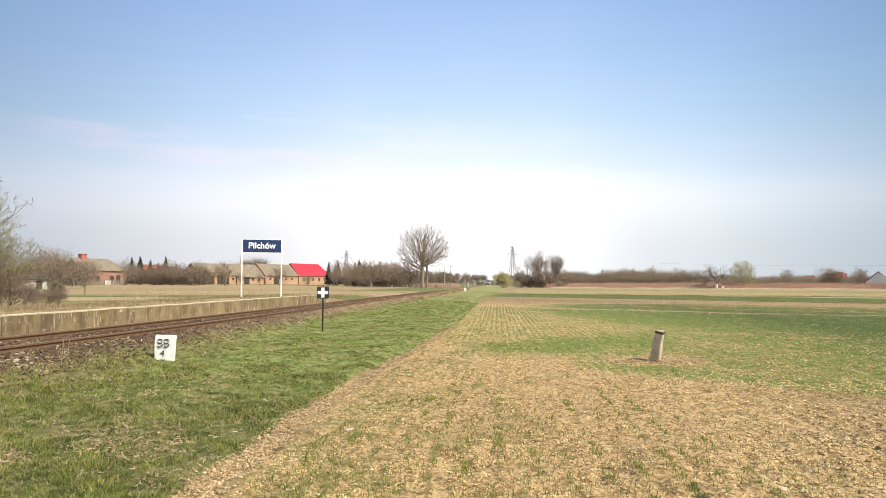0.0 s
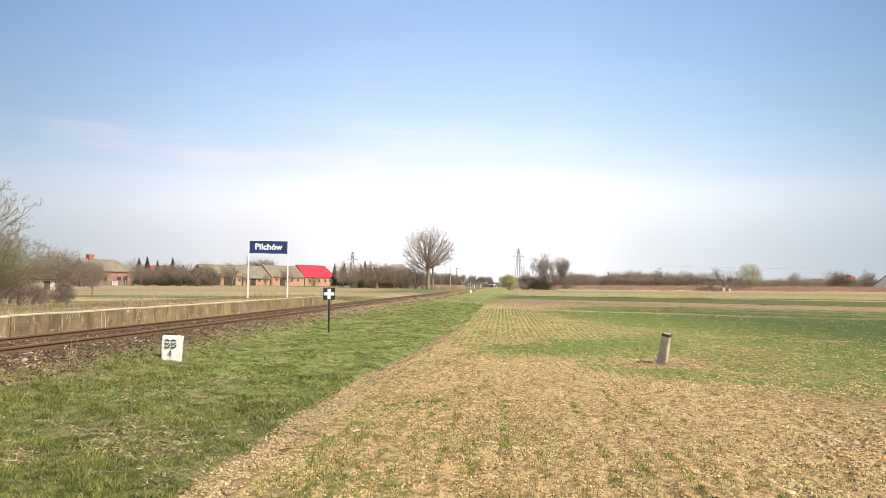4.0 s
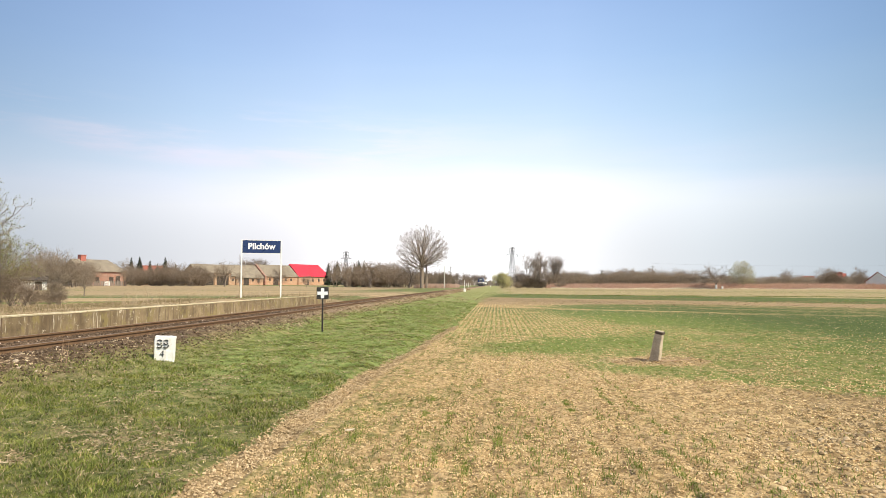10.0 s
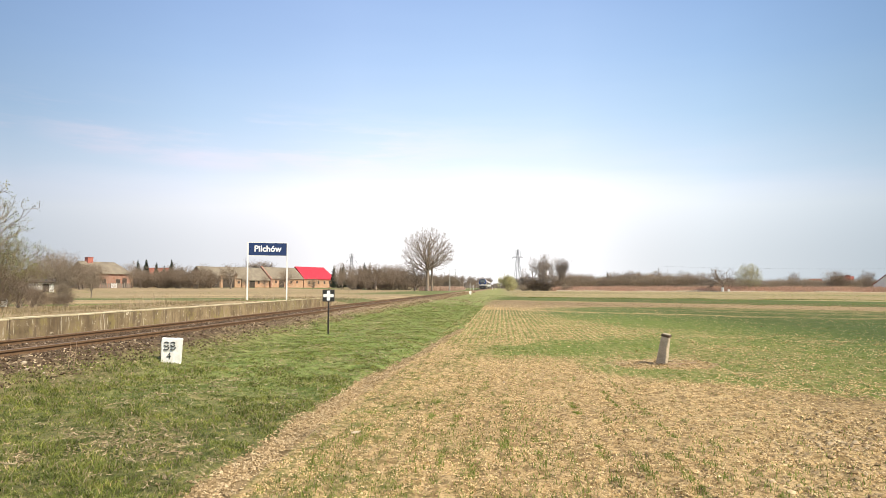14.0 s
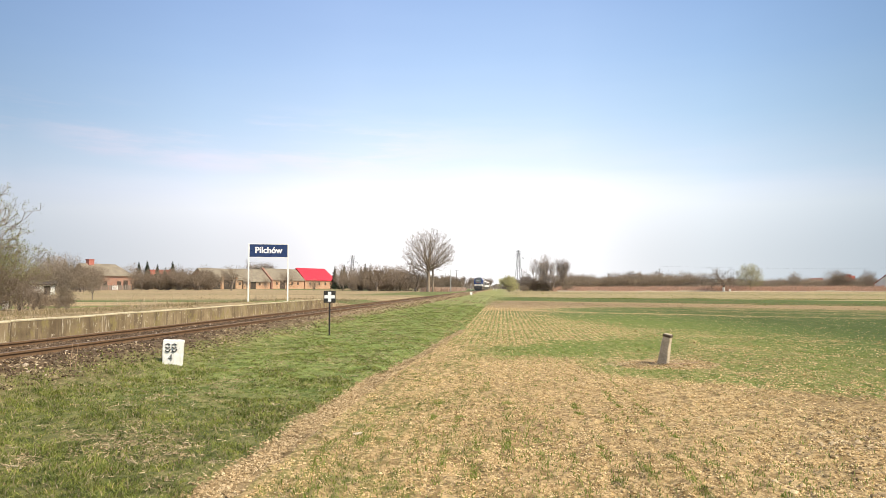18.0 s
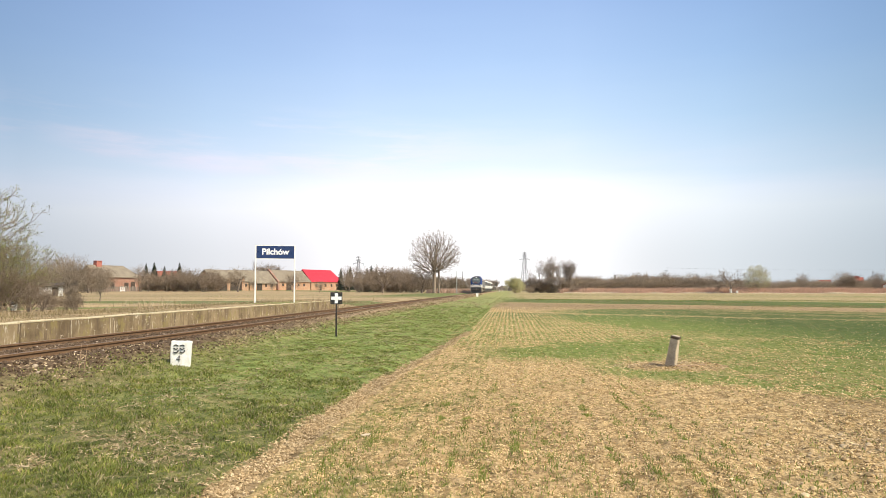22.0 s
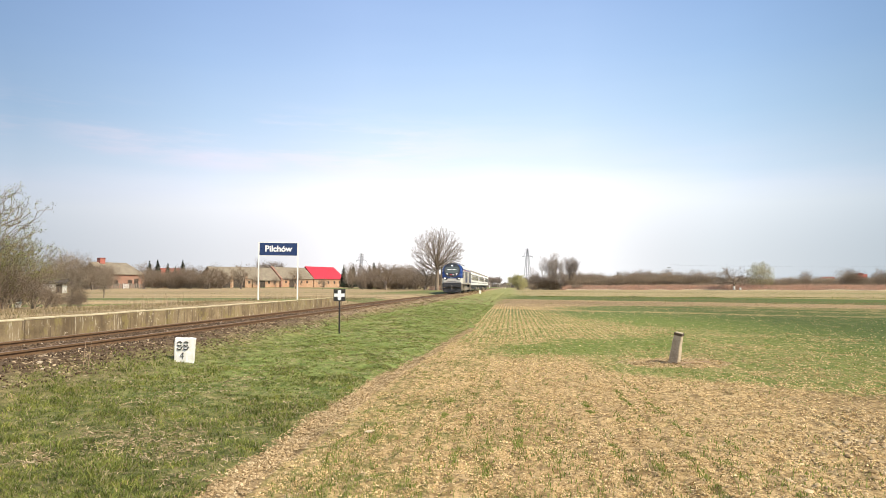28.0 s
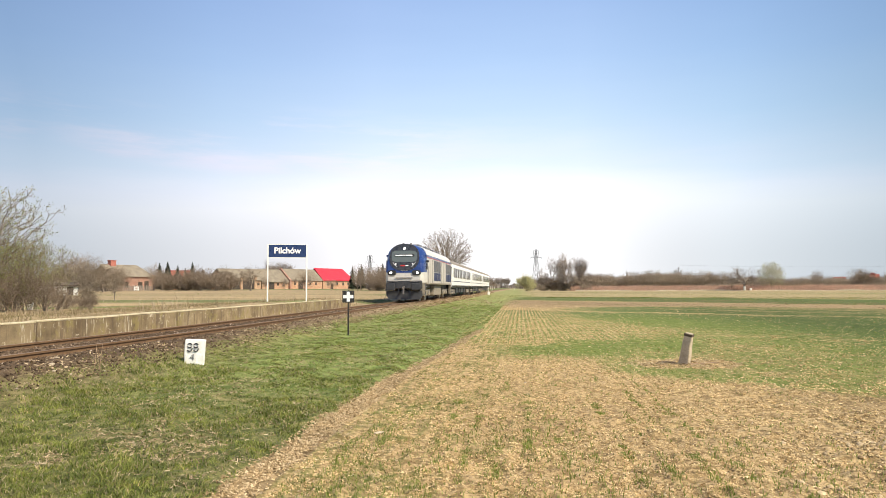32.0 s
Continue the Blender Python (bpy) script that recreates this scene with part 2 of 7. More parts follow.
def ground_material():
    m, net, shader = blank("spring_ground")
    at = net.node("ShaderNodeNewGeometry").outputs["Position"]
    x, y, z = net.xyz(at)
    big, mid, small, tiny = net.noise(at, 0.09, 4.0), net.noise(at, 0.8, 5.0), net.noise(at, 5.0, 5.0, 0.65), net.noise(at, 26.0, 4.0, 0.7)
    lane = net.math("SUBTRACT", x, net.math("MULTIPLY", y, SKEW))
    sway = net.math("MULTIPLY", net.math("SUBTRACT", mid, 0.5), 0.7)
    sway_big = net.math("MULTIPLY", net.math("SUBTRACT", big, 0.5), 9.0)
    xs = net.math("ADD", lane, sway)
    # the track bends away a little where it passes the eye
    near_track = net.math("MAXIMUM", net.math("SUBTRACT", BEND_FROM, y), 0.0)
    xt = net.math("ADD", xs, net.math("MULTIPLY", net.math("MULTIPLY", near_track, near_track), BEND))
    # the furrow between verge and field
    furrow = net.ramp(net.math("DIVIDE", y, 30.0), [(py / 30.0, (px + 3.0) / 2.0) for py, px in FURROW_LINE])
    furrow = net.math("SUBTRACT", net.math("MULTIPLY", furrow, 2.0), 3.0)
    edge = net.math("ADD", net.math("SUBTRACT", x, furrow), net.math("ADD", net.math("MULTIPLY", sway, 0.22), net.math("MULTIPLY", net.math("SUBTRACT", small, 0.5), 0.16)))
    edge = net.math("SUBTRACT", edge, net.span(y, 70, 140, 0.0, 3.0))
    half = net.span(y, 8, 20, 0.15, 0.115)
    green = net.mix(net.span(small, 0.3, 0.7), (0.088, 0.125, 0.035), (0.155, 0.195, 0.06))
    crumb = net.noise(at, 14.0, 3.0, 0.6)
    # dark soil tones, with the shade of crevices between clods put into them
    tan = net.mix(net.span(net.math("ADD", net.math("MULTIPLY", small, 0.4), net.math("MULTIPLY", crumb, 0.6)), 0.42, 0.58), (0.30, 0.205, 0.093), (0.59, 0.43, 0.215))
    tan = net.mix(net.span(tiny, 0.47, 0.36, 0.0, 0.7), tan, (0.15, 0.11, 0.055))
    # shadows of the rough clods painted into the near right soil
    tan = net.mix(net.math("MULTIPLY", net.span(y, 24, 12), net.span(x, 2.5, 6.0)), tan, net.mix(1.0, tan, (0.66, 0.65, 0.64), "MULTIPLY"))
    green = net.mix(net.span(y, 46, 30), green, net.mix(net.span(small, 0.3, 0.7), (0.122, 0.158, 0.037), (0.215, 0.255, 0.066)))
    green = net.mix(net.math("MULTIPLY", net.span(x, 5.5, 14), net.span(y, 60, 45, 0.4, 1.0)), green, net.mix(net.span(small, 0.3, 0.7), (0.05, 0.078, 0.02), (0.105, 0.135, 0.038)))
    tan = net.mix(net.math("MULTIPLY", net.span(y, 15, 7), net.span(x, 4.0, 0.5)), tan, net.mix(1.0, tan, (0.90, 0.88, 0.88), "MULTIPLY"))
    brown = net.mix(net.span(small, 0.3, 0.7), (0.23, 0.158, 0.082), (0.42, 0.31, 0.172))
    stubble = net.mix(net.span(mid, 0.35, 0.65), (0.30, 0.24, 0.115), (0.46, 0.37, 0.20))
    straw = net.mix(net.span(tiny, 0.35, 0.7), (0.34, 0.23, 0.115), (0.66, 0.50, 0.28))
    # right-hand field: crop strips that cross it, by distance
    wave = net.math("MULTIPLY", sway_big, net.span(y, 12, 60, 0.05, 0.6))
    slant = lambda k: net.math("ADD", net.math("ADD", y, net.math("MULTIPLY", x, k)), net.math("ADD", wave, sway))
    blend = lambda m, a, b: net.math("ADD", net.math("MULTIPLY", net.math("SUBTRACT", 1.0, m), a), net.math("MULTIPLY", m, b))
    both_of = lambda *m: functools.reduce(lambda a, b: net.math("MULTIPLY", a, b), m)
    u, u65, u1, u5 = slant(0.8), net.math("ADD", slant(0.65), net.math("MULTIPLY", net.math("SUBTRACT", small, 0.5), 1.4)), slant(1.0), slant(0.5)
    streaks = net.noise(net.vec(net.math("MULTIPLY", u, 0.22), net.math("MULTIPLY", x, 0.018), 0.0), 1.0, 5.0, 0.62)
    cover = net.math("ADD", 0.27, both_of(net.span(xs, 0.4, -1.6), net.span(y, 26, 10), 0.13))
    cover = net.math("SUBTRACT", cover, both_of(net.span(xs, 1.2, 4.0), net.span(u65, 14, 11), 0.14))
    thin_crop = both_of(net.span(u65, 13.7, 14.6), net.span(xs, 0.9, 2.2))
    cover = blend(thin_crop, cover, net.span(xs, 4.0, 12.0, 0.54, 0.68))
    cover = blend(both_of(thin_crop, net.span(u65, 16.2, 15.0), net.span(xs, 1.6, 2.8)), cover, 0.60)
    top_edge, low_edge = net.math("ADD", 19.8, net.math("MULTIPLY", x, 0.5)), net.math("ADD", net.math("ADD", 15.6, net.math("MULTIPLY", x, 0.15)), net.math("MULTIPLY", net.math("MAXIMUM", net.math("SUBTRACT", x, 1.8), 0.0), 0.9))
    ragged = net.math("ADD", net.math("ADD", y, sway), net.math("MULTIPLY", net.math("SUBTRACT", small, 0.5), 5.0))
    over_low, over_top = net.math("SUBTRACT", ragged, low_edge), net.math("SUBTRACT", ragged, top_edge)
    cover = blend(both_of(net.span(over_low, -0.7, 0.8), net.span(over_top, 1.3, -1.3), net.span(xs, 5.8, 4.6), net.span(xs, -1.9, 0.6)), cover, 0.68)
    drilled = both_of(net.span(over_top, -0.6, 1.2), net.span(net.math("ADD", xs, net.math("MULTIPLY", y, 0.15)), 9.8, 7.8))
    cover = blend(drilled, cover, 0.57)
    cover = blend(both_of(net.span(u1, 32, 36), net.span(net.math("ADD", xs, net.math("MULTIPLY", y, 0.17)), 8.6, 10.6)), cover, 0.72)
    cover = blend(both_of(net.span(u5, 45.0, 46.0), net.span(u5, 48.0, 47.0), net.span(xs, 1.0, 5.0)), cover, 0.50)
    cover = blend(net.span(u5, 47.0, 48.5), cover, net.span(xs, 0.5, 6.0, 0.3, 0.62))
    low_plough = net.ramp(net.math("DIVIDE", x, 30.0), [(0.0, 0.54), (0.2, 0.60), (0.5, 0.70), (1.0, 0.71)])
    past_plough = net.math("SUBTRACT", u, net.math("MULTIPLY", low_plough, 100.0))
    cover = blend(net.span(past_plough, -1.5, 1.5), cover, 0.10)
    cover = blend(net.span(u, 83, 86), cover, 0.70)
    cover = blend(net.span(u, 114, 119), cover, 0.26)
    cover = blend(both_of(net.span(u, 172, 190), net.span(u, 232, 215)), cover, 0.40)
    oval = net.math("ADD", net.math("POWER", net.math("ABSOLUTE", net.math("DIVIDE", net.math("SUBTRACT", xs, 3.45), 1.0)), 2.0), net.math("POWER", net.math("ABSOLUTE", net.math("DIVIDE", net.math("SUBTRACT", y, 14.75), 0.85)), 2.0))
    cover = blend(net.span(oval, 1.3, 0.6), cover, 0.04)
    cover = net.math("ADD", cover, net.math("MULTIPLY", net.math("SUBTRACT", streaks, 0.5), net.span(y, 25, 60, 0.2, 1.2)))
    rows = net.math("SINE", net.math("MULTIPLY", net.math("ADD", x, net.math("MULTIPLY", sway, 0.06)), 2 * math.pi / 0.2))
    cover = net.math("ADD", cover, net.math("MULTIPLY", rows, net.math("ADD", net.span(y, 60, 12, 0.0, 0.045), net.math("MULTIPLY", drilled, net.span(y, 70, 25, 0.0, 0.13)))))
    patch = net.math("ADD", net.math("MULTIPLY", mid, 0.5), net.math("MULTIPLY", small, 0.5))
    is_green = net.span(net.math("SUBTRACT", cover, net.math("MULTIPLY", patch, 1.0)), -0.20, 0.20)
    plough = net.math("MULTIPLY", net.span(past_plough, -1.5, 1.5), net.span(u, 86, 83))
    soil = net.mix(plough, tan, brown)
    soil = net.mix(net.span(u, 110, 118), soil, stubble)
    field = net.mix(is_green, soil, green)
    field = net.mix(net.span(y, 40, 70, 0.0, 0.9), field, net.mix(1.0, field, net.ramp(streaks, [(0.33, (0.58, 0.55, 0.50)), (0.5, (0.92, 0.92, 0.92)), (0.66, (1.2, 1.15, 1.08))]), "MULTIPLY"))
    # verge, furrow, ballast, left-hand strips
    # thatch under the near grass, its tone lowered for shade between the blades
    thatch = net.mix(net.span(small, 0.35, 0.65), (0.075, 0.09, 0.024), (0.19, 0.18, 0.072))
    turf = net.mix(net.span(small, 0.36, 0.64), (0.118, 0.17, 0.038), (0.275, 0.335, 0.10))
    turf = net.mix(net.span(tiny, 0.48, 0.36, 0.0, 0.3), turf, (0.06, 0.085, 0.02))
    turf = net.mix(net.math("MULTIPLY", net.span(net.math("ADD", net.math("MULTIPLY", mid, 0.5), net.math("MULTIPLY", tiny, 0.5)), 0.50, 0.60), 0.75), turf, (0.33, 0.265, 0.125))
    thatch = net.mix(1.0, thatch, net.ramp(net.math("ADD", net.math("MULTIPLY", tiny, 0.6), net.math("MULTIPLY", crumb, 0.4)), [(0.36, (0.45, 0.48, 0.5)), (0.5, (1, 1, 1)), (0.64, (1.5, 1.42, 1.3))]), "MULTIPLY")
    turf = net.mix(net.span(y, 6, 14), thatch, turf)
    turf = net.mix(net.span(y, 40, 110, 0.0, 0.4), turf, (0.36, 0.31, 0.15))
    verge = net.mix(net.span(net.math("ADD", net.math("MULTIPLY", mid, 0.6), net.math("MULTIPLY", small, 0.4)), 0.54, 0.72), turf, net.mix(0.4, straw, turf))
    worn = net.math("ADD", xt, net.math("MULTIPLY", net.math("SUBTRACT", net.math("ADD", net.math("MULTIPLY", mid, 0.5), net.math("MULTIPLY", small, 0.5)), 0.5), 4.0))
    verge = net.mix(net.math("MULTIPLY", net.span(worn, -5.0, -7.0), net.span(y, 22, 12, 0.2, 0.8)), verge, net.mix(net.span(small, 0.35, 0.65), (0.11, 0.09, 0.04), (0.25, 0.195, 0.10)))
    fade = net.span(y, 40, 130, 0.02, 2.6)
    col = net.mix(net.span(edge, fade, net.math("MULTIPLY", fade, -1.0)), field, verge)
    in_furrow = net.math("MULTIPLY", net.span(net.math("SUBTRACT", net.math("ABSOLUTE", edge), half), 0.03, -0.03), net.span(y, 28, 17))
    col = net.mix(in_furrow, col, net.mix(net.span(y, 9.5, 6.0), straw, net.mix(net.span(small, 0.35, 0.65), (0.17, 0.12, 0.062), (0.36, 0.265, 0.145))))
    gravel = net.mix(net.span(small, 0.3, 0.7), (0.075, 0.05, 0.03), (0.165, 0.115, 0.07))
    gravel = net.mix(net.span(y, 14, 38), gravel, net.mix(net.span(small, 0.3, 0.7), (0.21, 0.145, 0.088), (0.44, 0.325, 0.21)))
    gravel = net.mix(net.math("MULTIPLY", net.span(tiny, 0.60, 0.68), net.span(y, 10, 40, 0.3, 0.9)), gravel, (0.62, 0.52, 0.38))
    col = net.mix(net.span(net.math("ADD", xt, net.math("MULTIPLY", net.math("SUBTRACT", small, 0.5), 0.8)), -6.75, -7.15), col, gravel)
    ln = net.math("DIVIDE", net.math("ADD", net.math("ADD", y, net.math("MULTIPLY", sway_big, 0.5)), net.math("MULTIPLY", x, 0.12)), 260.0)
    left = net.ramp(ln, [(0.0, 0.25), (0.11, 0.25), (0.117, 0.6), (0.132, 0.55), (0.14, 0.12), (0.165, 0.15), (0.175, 0.6), (0.21, 0.55), (0.22, 0.10), (0.35, 0.14), (0.365, 0.42), (0.50, 0.34), (0.52, 0.08), (0.78, 0.14), (0.82, 0.78), (0.91, 0.74), (0.94, 0.3), (1.0, 0.4)])
    tan2 = net.mix(net.span(small, 0.3, 0.7), (0.30, 0.22, 0.12), (0.50, 0.385, 0.225))
    lst = net.noise(net.vec(net.math("ADD", net.math("MULTIPLY", y, 0.3), net.math("MULTIPLY", x, 0.036)), net.math("MULTIPLY", x, 0.02), 3.0), 1.0, 5.0, 0.62)
    lgreen = net.span(net.math("ADD", net.math("SUBTRACT", left, patch), net.math("MULTIPLY", net.math("SUBTRACT", lst, 0.5), 1.1)), -0.14, 0.16)
    tan2 = net.mix(1.0, tan2, net.ramp(lst, [(0.33, (0.62, 0.60, 0.55)), (0.5, (0.95, 0.95, 0.95)), (0.66, (1.2, 1.15, 1.08))]), "MULTIPLY")
    line = net.math("SINE", net.math("MULTIPLY", net.math("ADD", y, net.math("MULTIPLY", x, 0.12)), 0.42))
    tan2 = net.mix(net.math("MULTIPLY", net.span(line, 0.72, 0.97), 0.35), tan2, (0.15, 0.135, 0.05))
    col = net.mix(net.span(xt, -9.7, -10.2), col, net.mix(lgreen, tan2, green))
    bank = net.math("MULTIPLY", net.span(xs, -9.7, -10.4), net.math("MULTIPLY", net.span(xs, -26, -18), net.span(y, 75, 100)))
    col = net.mix(net.math("MULTIPLY", bank, 0.8), col, green)
    net.put(shader.inputs["Base Color"], col)
    shader.inputs["Roughness"].default_value = 0.95
    shader.inputs["Specular IOR Level"].default_value = 0.15
    relief(net, shader, net.math("ADD", net.math("ADD", small, net.math("MULTIPLY", crumb, 1.0)), net.math("MULTIPLY", tiny, 0.8)), 0.8, 0.032)
    return m


GROUND = ground_material()
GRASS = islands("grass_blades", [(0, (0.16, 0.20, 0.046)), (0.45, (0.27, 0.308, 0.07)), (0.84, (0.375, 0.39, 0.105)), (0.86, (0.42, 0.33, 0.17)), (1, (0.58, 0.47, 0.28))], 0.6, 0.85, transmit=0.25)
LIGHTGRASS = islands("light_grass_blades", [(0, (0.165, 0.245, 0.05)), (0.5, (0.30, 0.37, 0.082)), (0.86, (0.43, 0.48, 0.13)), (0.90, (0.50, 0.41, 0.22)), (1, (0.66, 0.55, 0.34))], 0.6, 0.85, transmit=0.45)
SPROUT = islands("cereal_sprouts", [(0, (0.17, 0.23, 0.04)), (0.6, (0.28, 0.345, 0.07)), (1, (0.42, 0.45, 0.14))], 0.55, transmit=0.4)
STRAW = islands("dry_straw", [(0, (0.24, 0.165, 0.09)), (0.6, (0.44, 0.335, 0.195)), (1, (0.66, 0.54, 0.36))], 0.8)
PALESTRAW = islands("pale_straw", [(0, (0.26, 0.175, 0.095)), (0.5, (0.46, 0.345, 0.20)), (1, (0.68, 0.55, 0.36))], 0.8)
CLOD = islands("soil_clods", [(0, (0.44, 0.302, 0.14)), (0.5, (0.70, 0.508, 0.248)), (1, (0.91, 0.705, 0.41))], 0.95)
BALLAST = islands("ballast_stones", [(0, (0.055, 0.037, 0.023)), (0.6, (0.13, 0.088, 0.056)), (0.96, (0.21, 0.15, 0.098)), (1, (0.58, 0.49, 0.39))], 0.9)
REED = islands("dry_reeds", [(0, (0.62, 0.42, 0.31)), (0.5, (0.72, 0.50, 0.38)), (1, (0.80, 0.59, 0.45))], 0.9, transmit=0.45)
PALE_REED = islands("pale_dry_grass", [(0, (0.62, 0.52, 0.36)), (1, (0.85, 0.76, 0.60))], 0.9)
LITTER = islands("brown_leaf_litter", [(0, (0.29, 0.20, 0.10)), (0.5, (0.52, 0.39, 0.215)), (1, (0.76, 0.61, 0.39))], 0.85)
FURROW = islands("furrow_soil", [(0, (0.25, 0.175, 0.09)), (0.7, (0.48, 0.35, 0.19)), (1, (0.68, 0.53, 0.33))], 0.95)
# distance haze is mixed into this wood colour
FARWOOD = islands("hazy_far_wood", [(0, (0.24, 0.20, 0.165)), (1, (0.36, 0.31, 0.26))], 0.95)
DRYGRASS = islands("withered_grass", [(0, (0.22, 0.165, 0.085)), (0.7, (0.40, 0.32, 0.175)), (0.9, (0.52, 0.43, 0.26)), (1, (0.24, 0.24, 0.08))], 0.8, transmit=0.3)
DRYWEED = islands("dry_weed_stems", [(0, (0.34, 0.25, 0.15)), (0.6, (0.52, 0.41, 0.27)), (1, (0.68, 0.57, 0.40))], 0.85, transmit=0.2)
PLOUGHED = islands("ploughed_soil", [(0, (0.22, 0.15, 0.08)), (1, (0.46, 0.34, 0.20))], 0.95)


# ---- geometry helpers ----
def fast_mesh(name, verts, faces, material, smooth=False):
    """A mesh from whole arrays: verts (n, 3), faces (m, k)."""
    verts, faces = np.asarray(verts, np.float32), np.asarray(faces, np.int32)
    me = bpy.data.meshes.new(name)
    k = faces.shape[1]
    me.vertices.add(len(verts)), me.loops.add(faces.size), me.polygons.add(len(faces))
    me.vertices.foreach_set("co", verts.ravel())
    me.loops.foreach_set("vertex_index", faces.ravel())
    me.polygons.foreach_set("loop_start", np.arange(0, faces.size, k, dtype=np.int32))
    me.polygons.foreach_set("use_smooth", np.full(len(faces), smooth))
    me.update(calc_edges=True)
    me.validate()
    me.materials.append(material)
    return me


def part(name, bm, material, parent=None, label="", m=None, smooth=False):
    """Links a bmesh (or a mesh) as one object under a thing or a part."""
    if isinstance(bm, bpy.types.Mesh):
        me = bm
    else:
        bmesh.ops.recalc_face_normals(bm, faces=bm.faces)
        me = bpy.data.meshes.new(name)
        bm.to_mesh(me)
        bm.free()
        me.materials.append(material)
        if smooth:
            me.polygons.foreach_set("use_smooth", np.full(len(me.polygons), True))
    ob = new(name, me)
    ob.parent = parent
    if m is not None:
        ob.matrix_basis = m
    return tagged(ob, label)


def thing(name, label, category, m=None, group="", kind=""):
    ob = new(name)
    if m is not None:
        ob.matrix_basis = m
    return tagged(ob, label, category, group, kind)


def box(x0, x1, y0, y1, z0, z1, bevel=0.0, bm=None):
    bm = bm or bmesh.new()
    made = bmesh.ops.create_cube(bm, size=1.0, matrix=Matrix.LocRotScale(((x0 + x1) / 2, (y0 + y1) / 2, (z0 + z1) / 2), None, (x1 - x0, y1 - y0, z1 - z0)))
    if bevel:
        edges = {e for v in made["verts"] for e in v.link_edges}
        bmesh.ops.bevel(bm, geom=list(edges), offset=bevel, segments=2, affect="EDGES", profile=0.6)
    return bm


def rod(p, q, r0, r1=None, n=8, bm=None):
    """A round bar from p to q."""
    bm = bm or bmesh.new()
    p, q = Vector(p), Vector(q)
    turn = (q - p).to_track_quat("Z", "Y").to_matrix().to_4x4()
    bmesh.ops.create_cone(bm, cap_ends=True, segments=n, radius1=r0, radius2=r0 if r1 is None else r1, depth=(q - p).length, matrix=Matrix.Translation((p + q) / 2) @ turn)
    return bm


def prism(outline, y0, y1, bm=None):
    """An (x, z) outline carried from y0 to y1."""
    bm = bm or bmesh.new()
    a = [bm.verts.new((x, y0, z)) for x, z in outline]
    b = [bm.verts.new((x, y1, z)) for x, z in outline]
    n = len(outline)
    for i in range(n):
        bm.faces.new((a[i], a[(i + 1) % n], b[(i + 1) % n], b[i]))
    bm.faces.new(a), bm.faces.new(b[::-1])
    return bm


def lettering(name, text, size, material, parent, m, label="", depth=0.004, weight=0.0):
    """Raised letters in the built-in font, centred, standing in the xz plane of m and facing -y."""
    cu = bpy.data.curves.new(name, "FONT")
    cu.body, cu.size, cu.extrude, cu.offset, cu.align_x, cu.align_y = text, size, depth, weight, "CENTER", "CENTER"
    tmp = new(name, cu)
    me = bpy.data.meshes.new_from_object(tmp.evaluated_get(bpy.context.evaluated_depsgraph_get()))
    bpy.data.objects.remove(tmp)
    me.transform(pose(0, 0, 0, 90))
    me.materials.clear()
    me.materials.append(material)
    return part(name, me, material, parent, label, m)


def lattice(x, y, cell, seed):
    """Smooth value noise in [0, 1] on whole arrays."""
    gx, gy = np.asarray(x, float) / cell, np.asarray(y, float) / cell
    ix, iy = np.floor(gx).astype(np.int64), np.floor(gy).astype(np.int64)
    fx, fy = gx - ix, gy - iy
    fx, fy = fx * fx * (3 - 2 * fx), fy * fy * (3 - 2 * fy)

    def h(a, b):
        n = (a * 374761393 + b * 668265263 + seed * 1442695041) & 0xFFFFFFFF
        n = ((n ^ (n >> 13)) * 1274126177) & 0xFFFFFFFF
        return ((n ^ (n >> 16)) & 0xFFFF) / 65535.0
    return (h(ix, iy) * (1 - fx) + h(ix + 1, iy) * fx) * (1 - fy) + (h(ix, iy + 1) * (1 - fx) + h(ix + 1, iy + 1) * fx) * fy


def smooth_step(v, a, b):
    t = np.clip((np.asarray(v, float) - a) / (b - a), 0, 1)
    return t * t * (3 - 2 * t)


# ---- ground ----
TRACK_X, RAIL_Z = -8.5, 0.62
PLAT_END = 41.0


def bend(y):
    """How far the track lies to the side of its straight line."""
    return -BEND * np.clip(BEND_FROM - np.asarray(y, float), 0, 40) ** 2


def furrow_at(y):
    return np.interp(y, [p[0] for p in FURROW_LINE], [p[1] for p in FURROW_LINE])


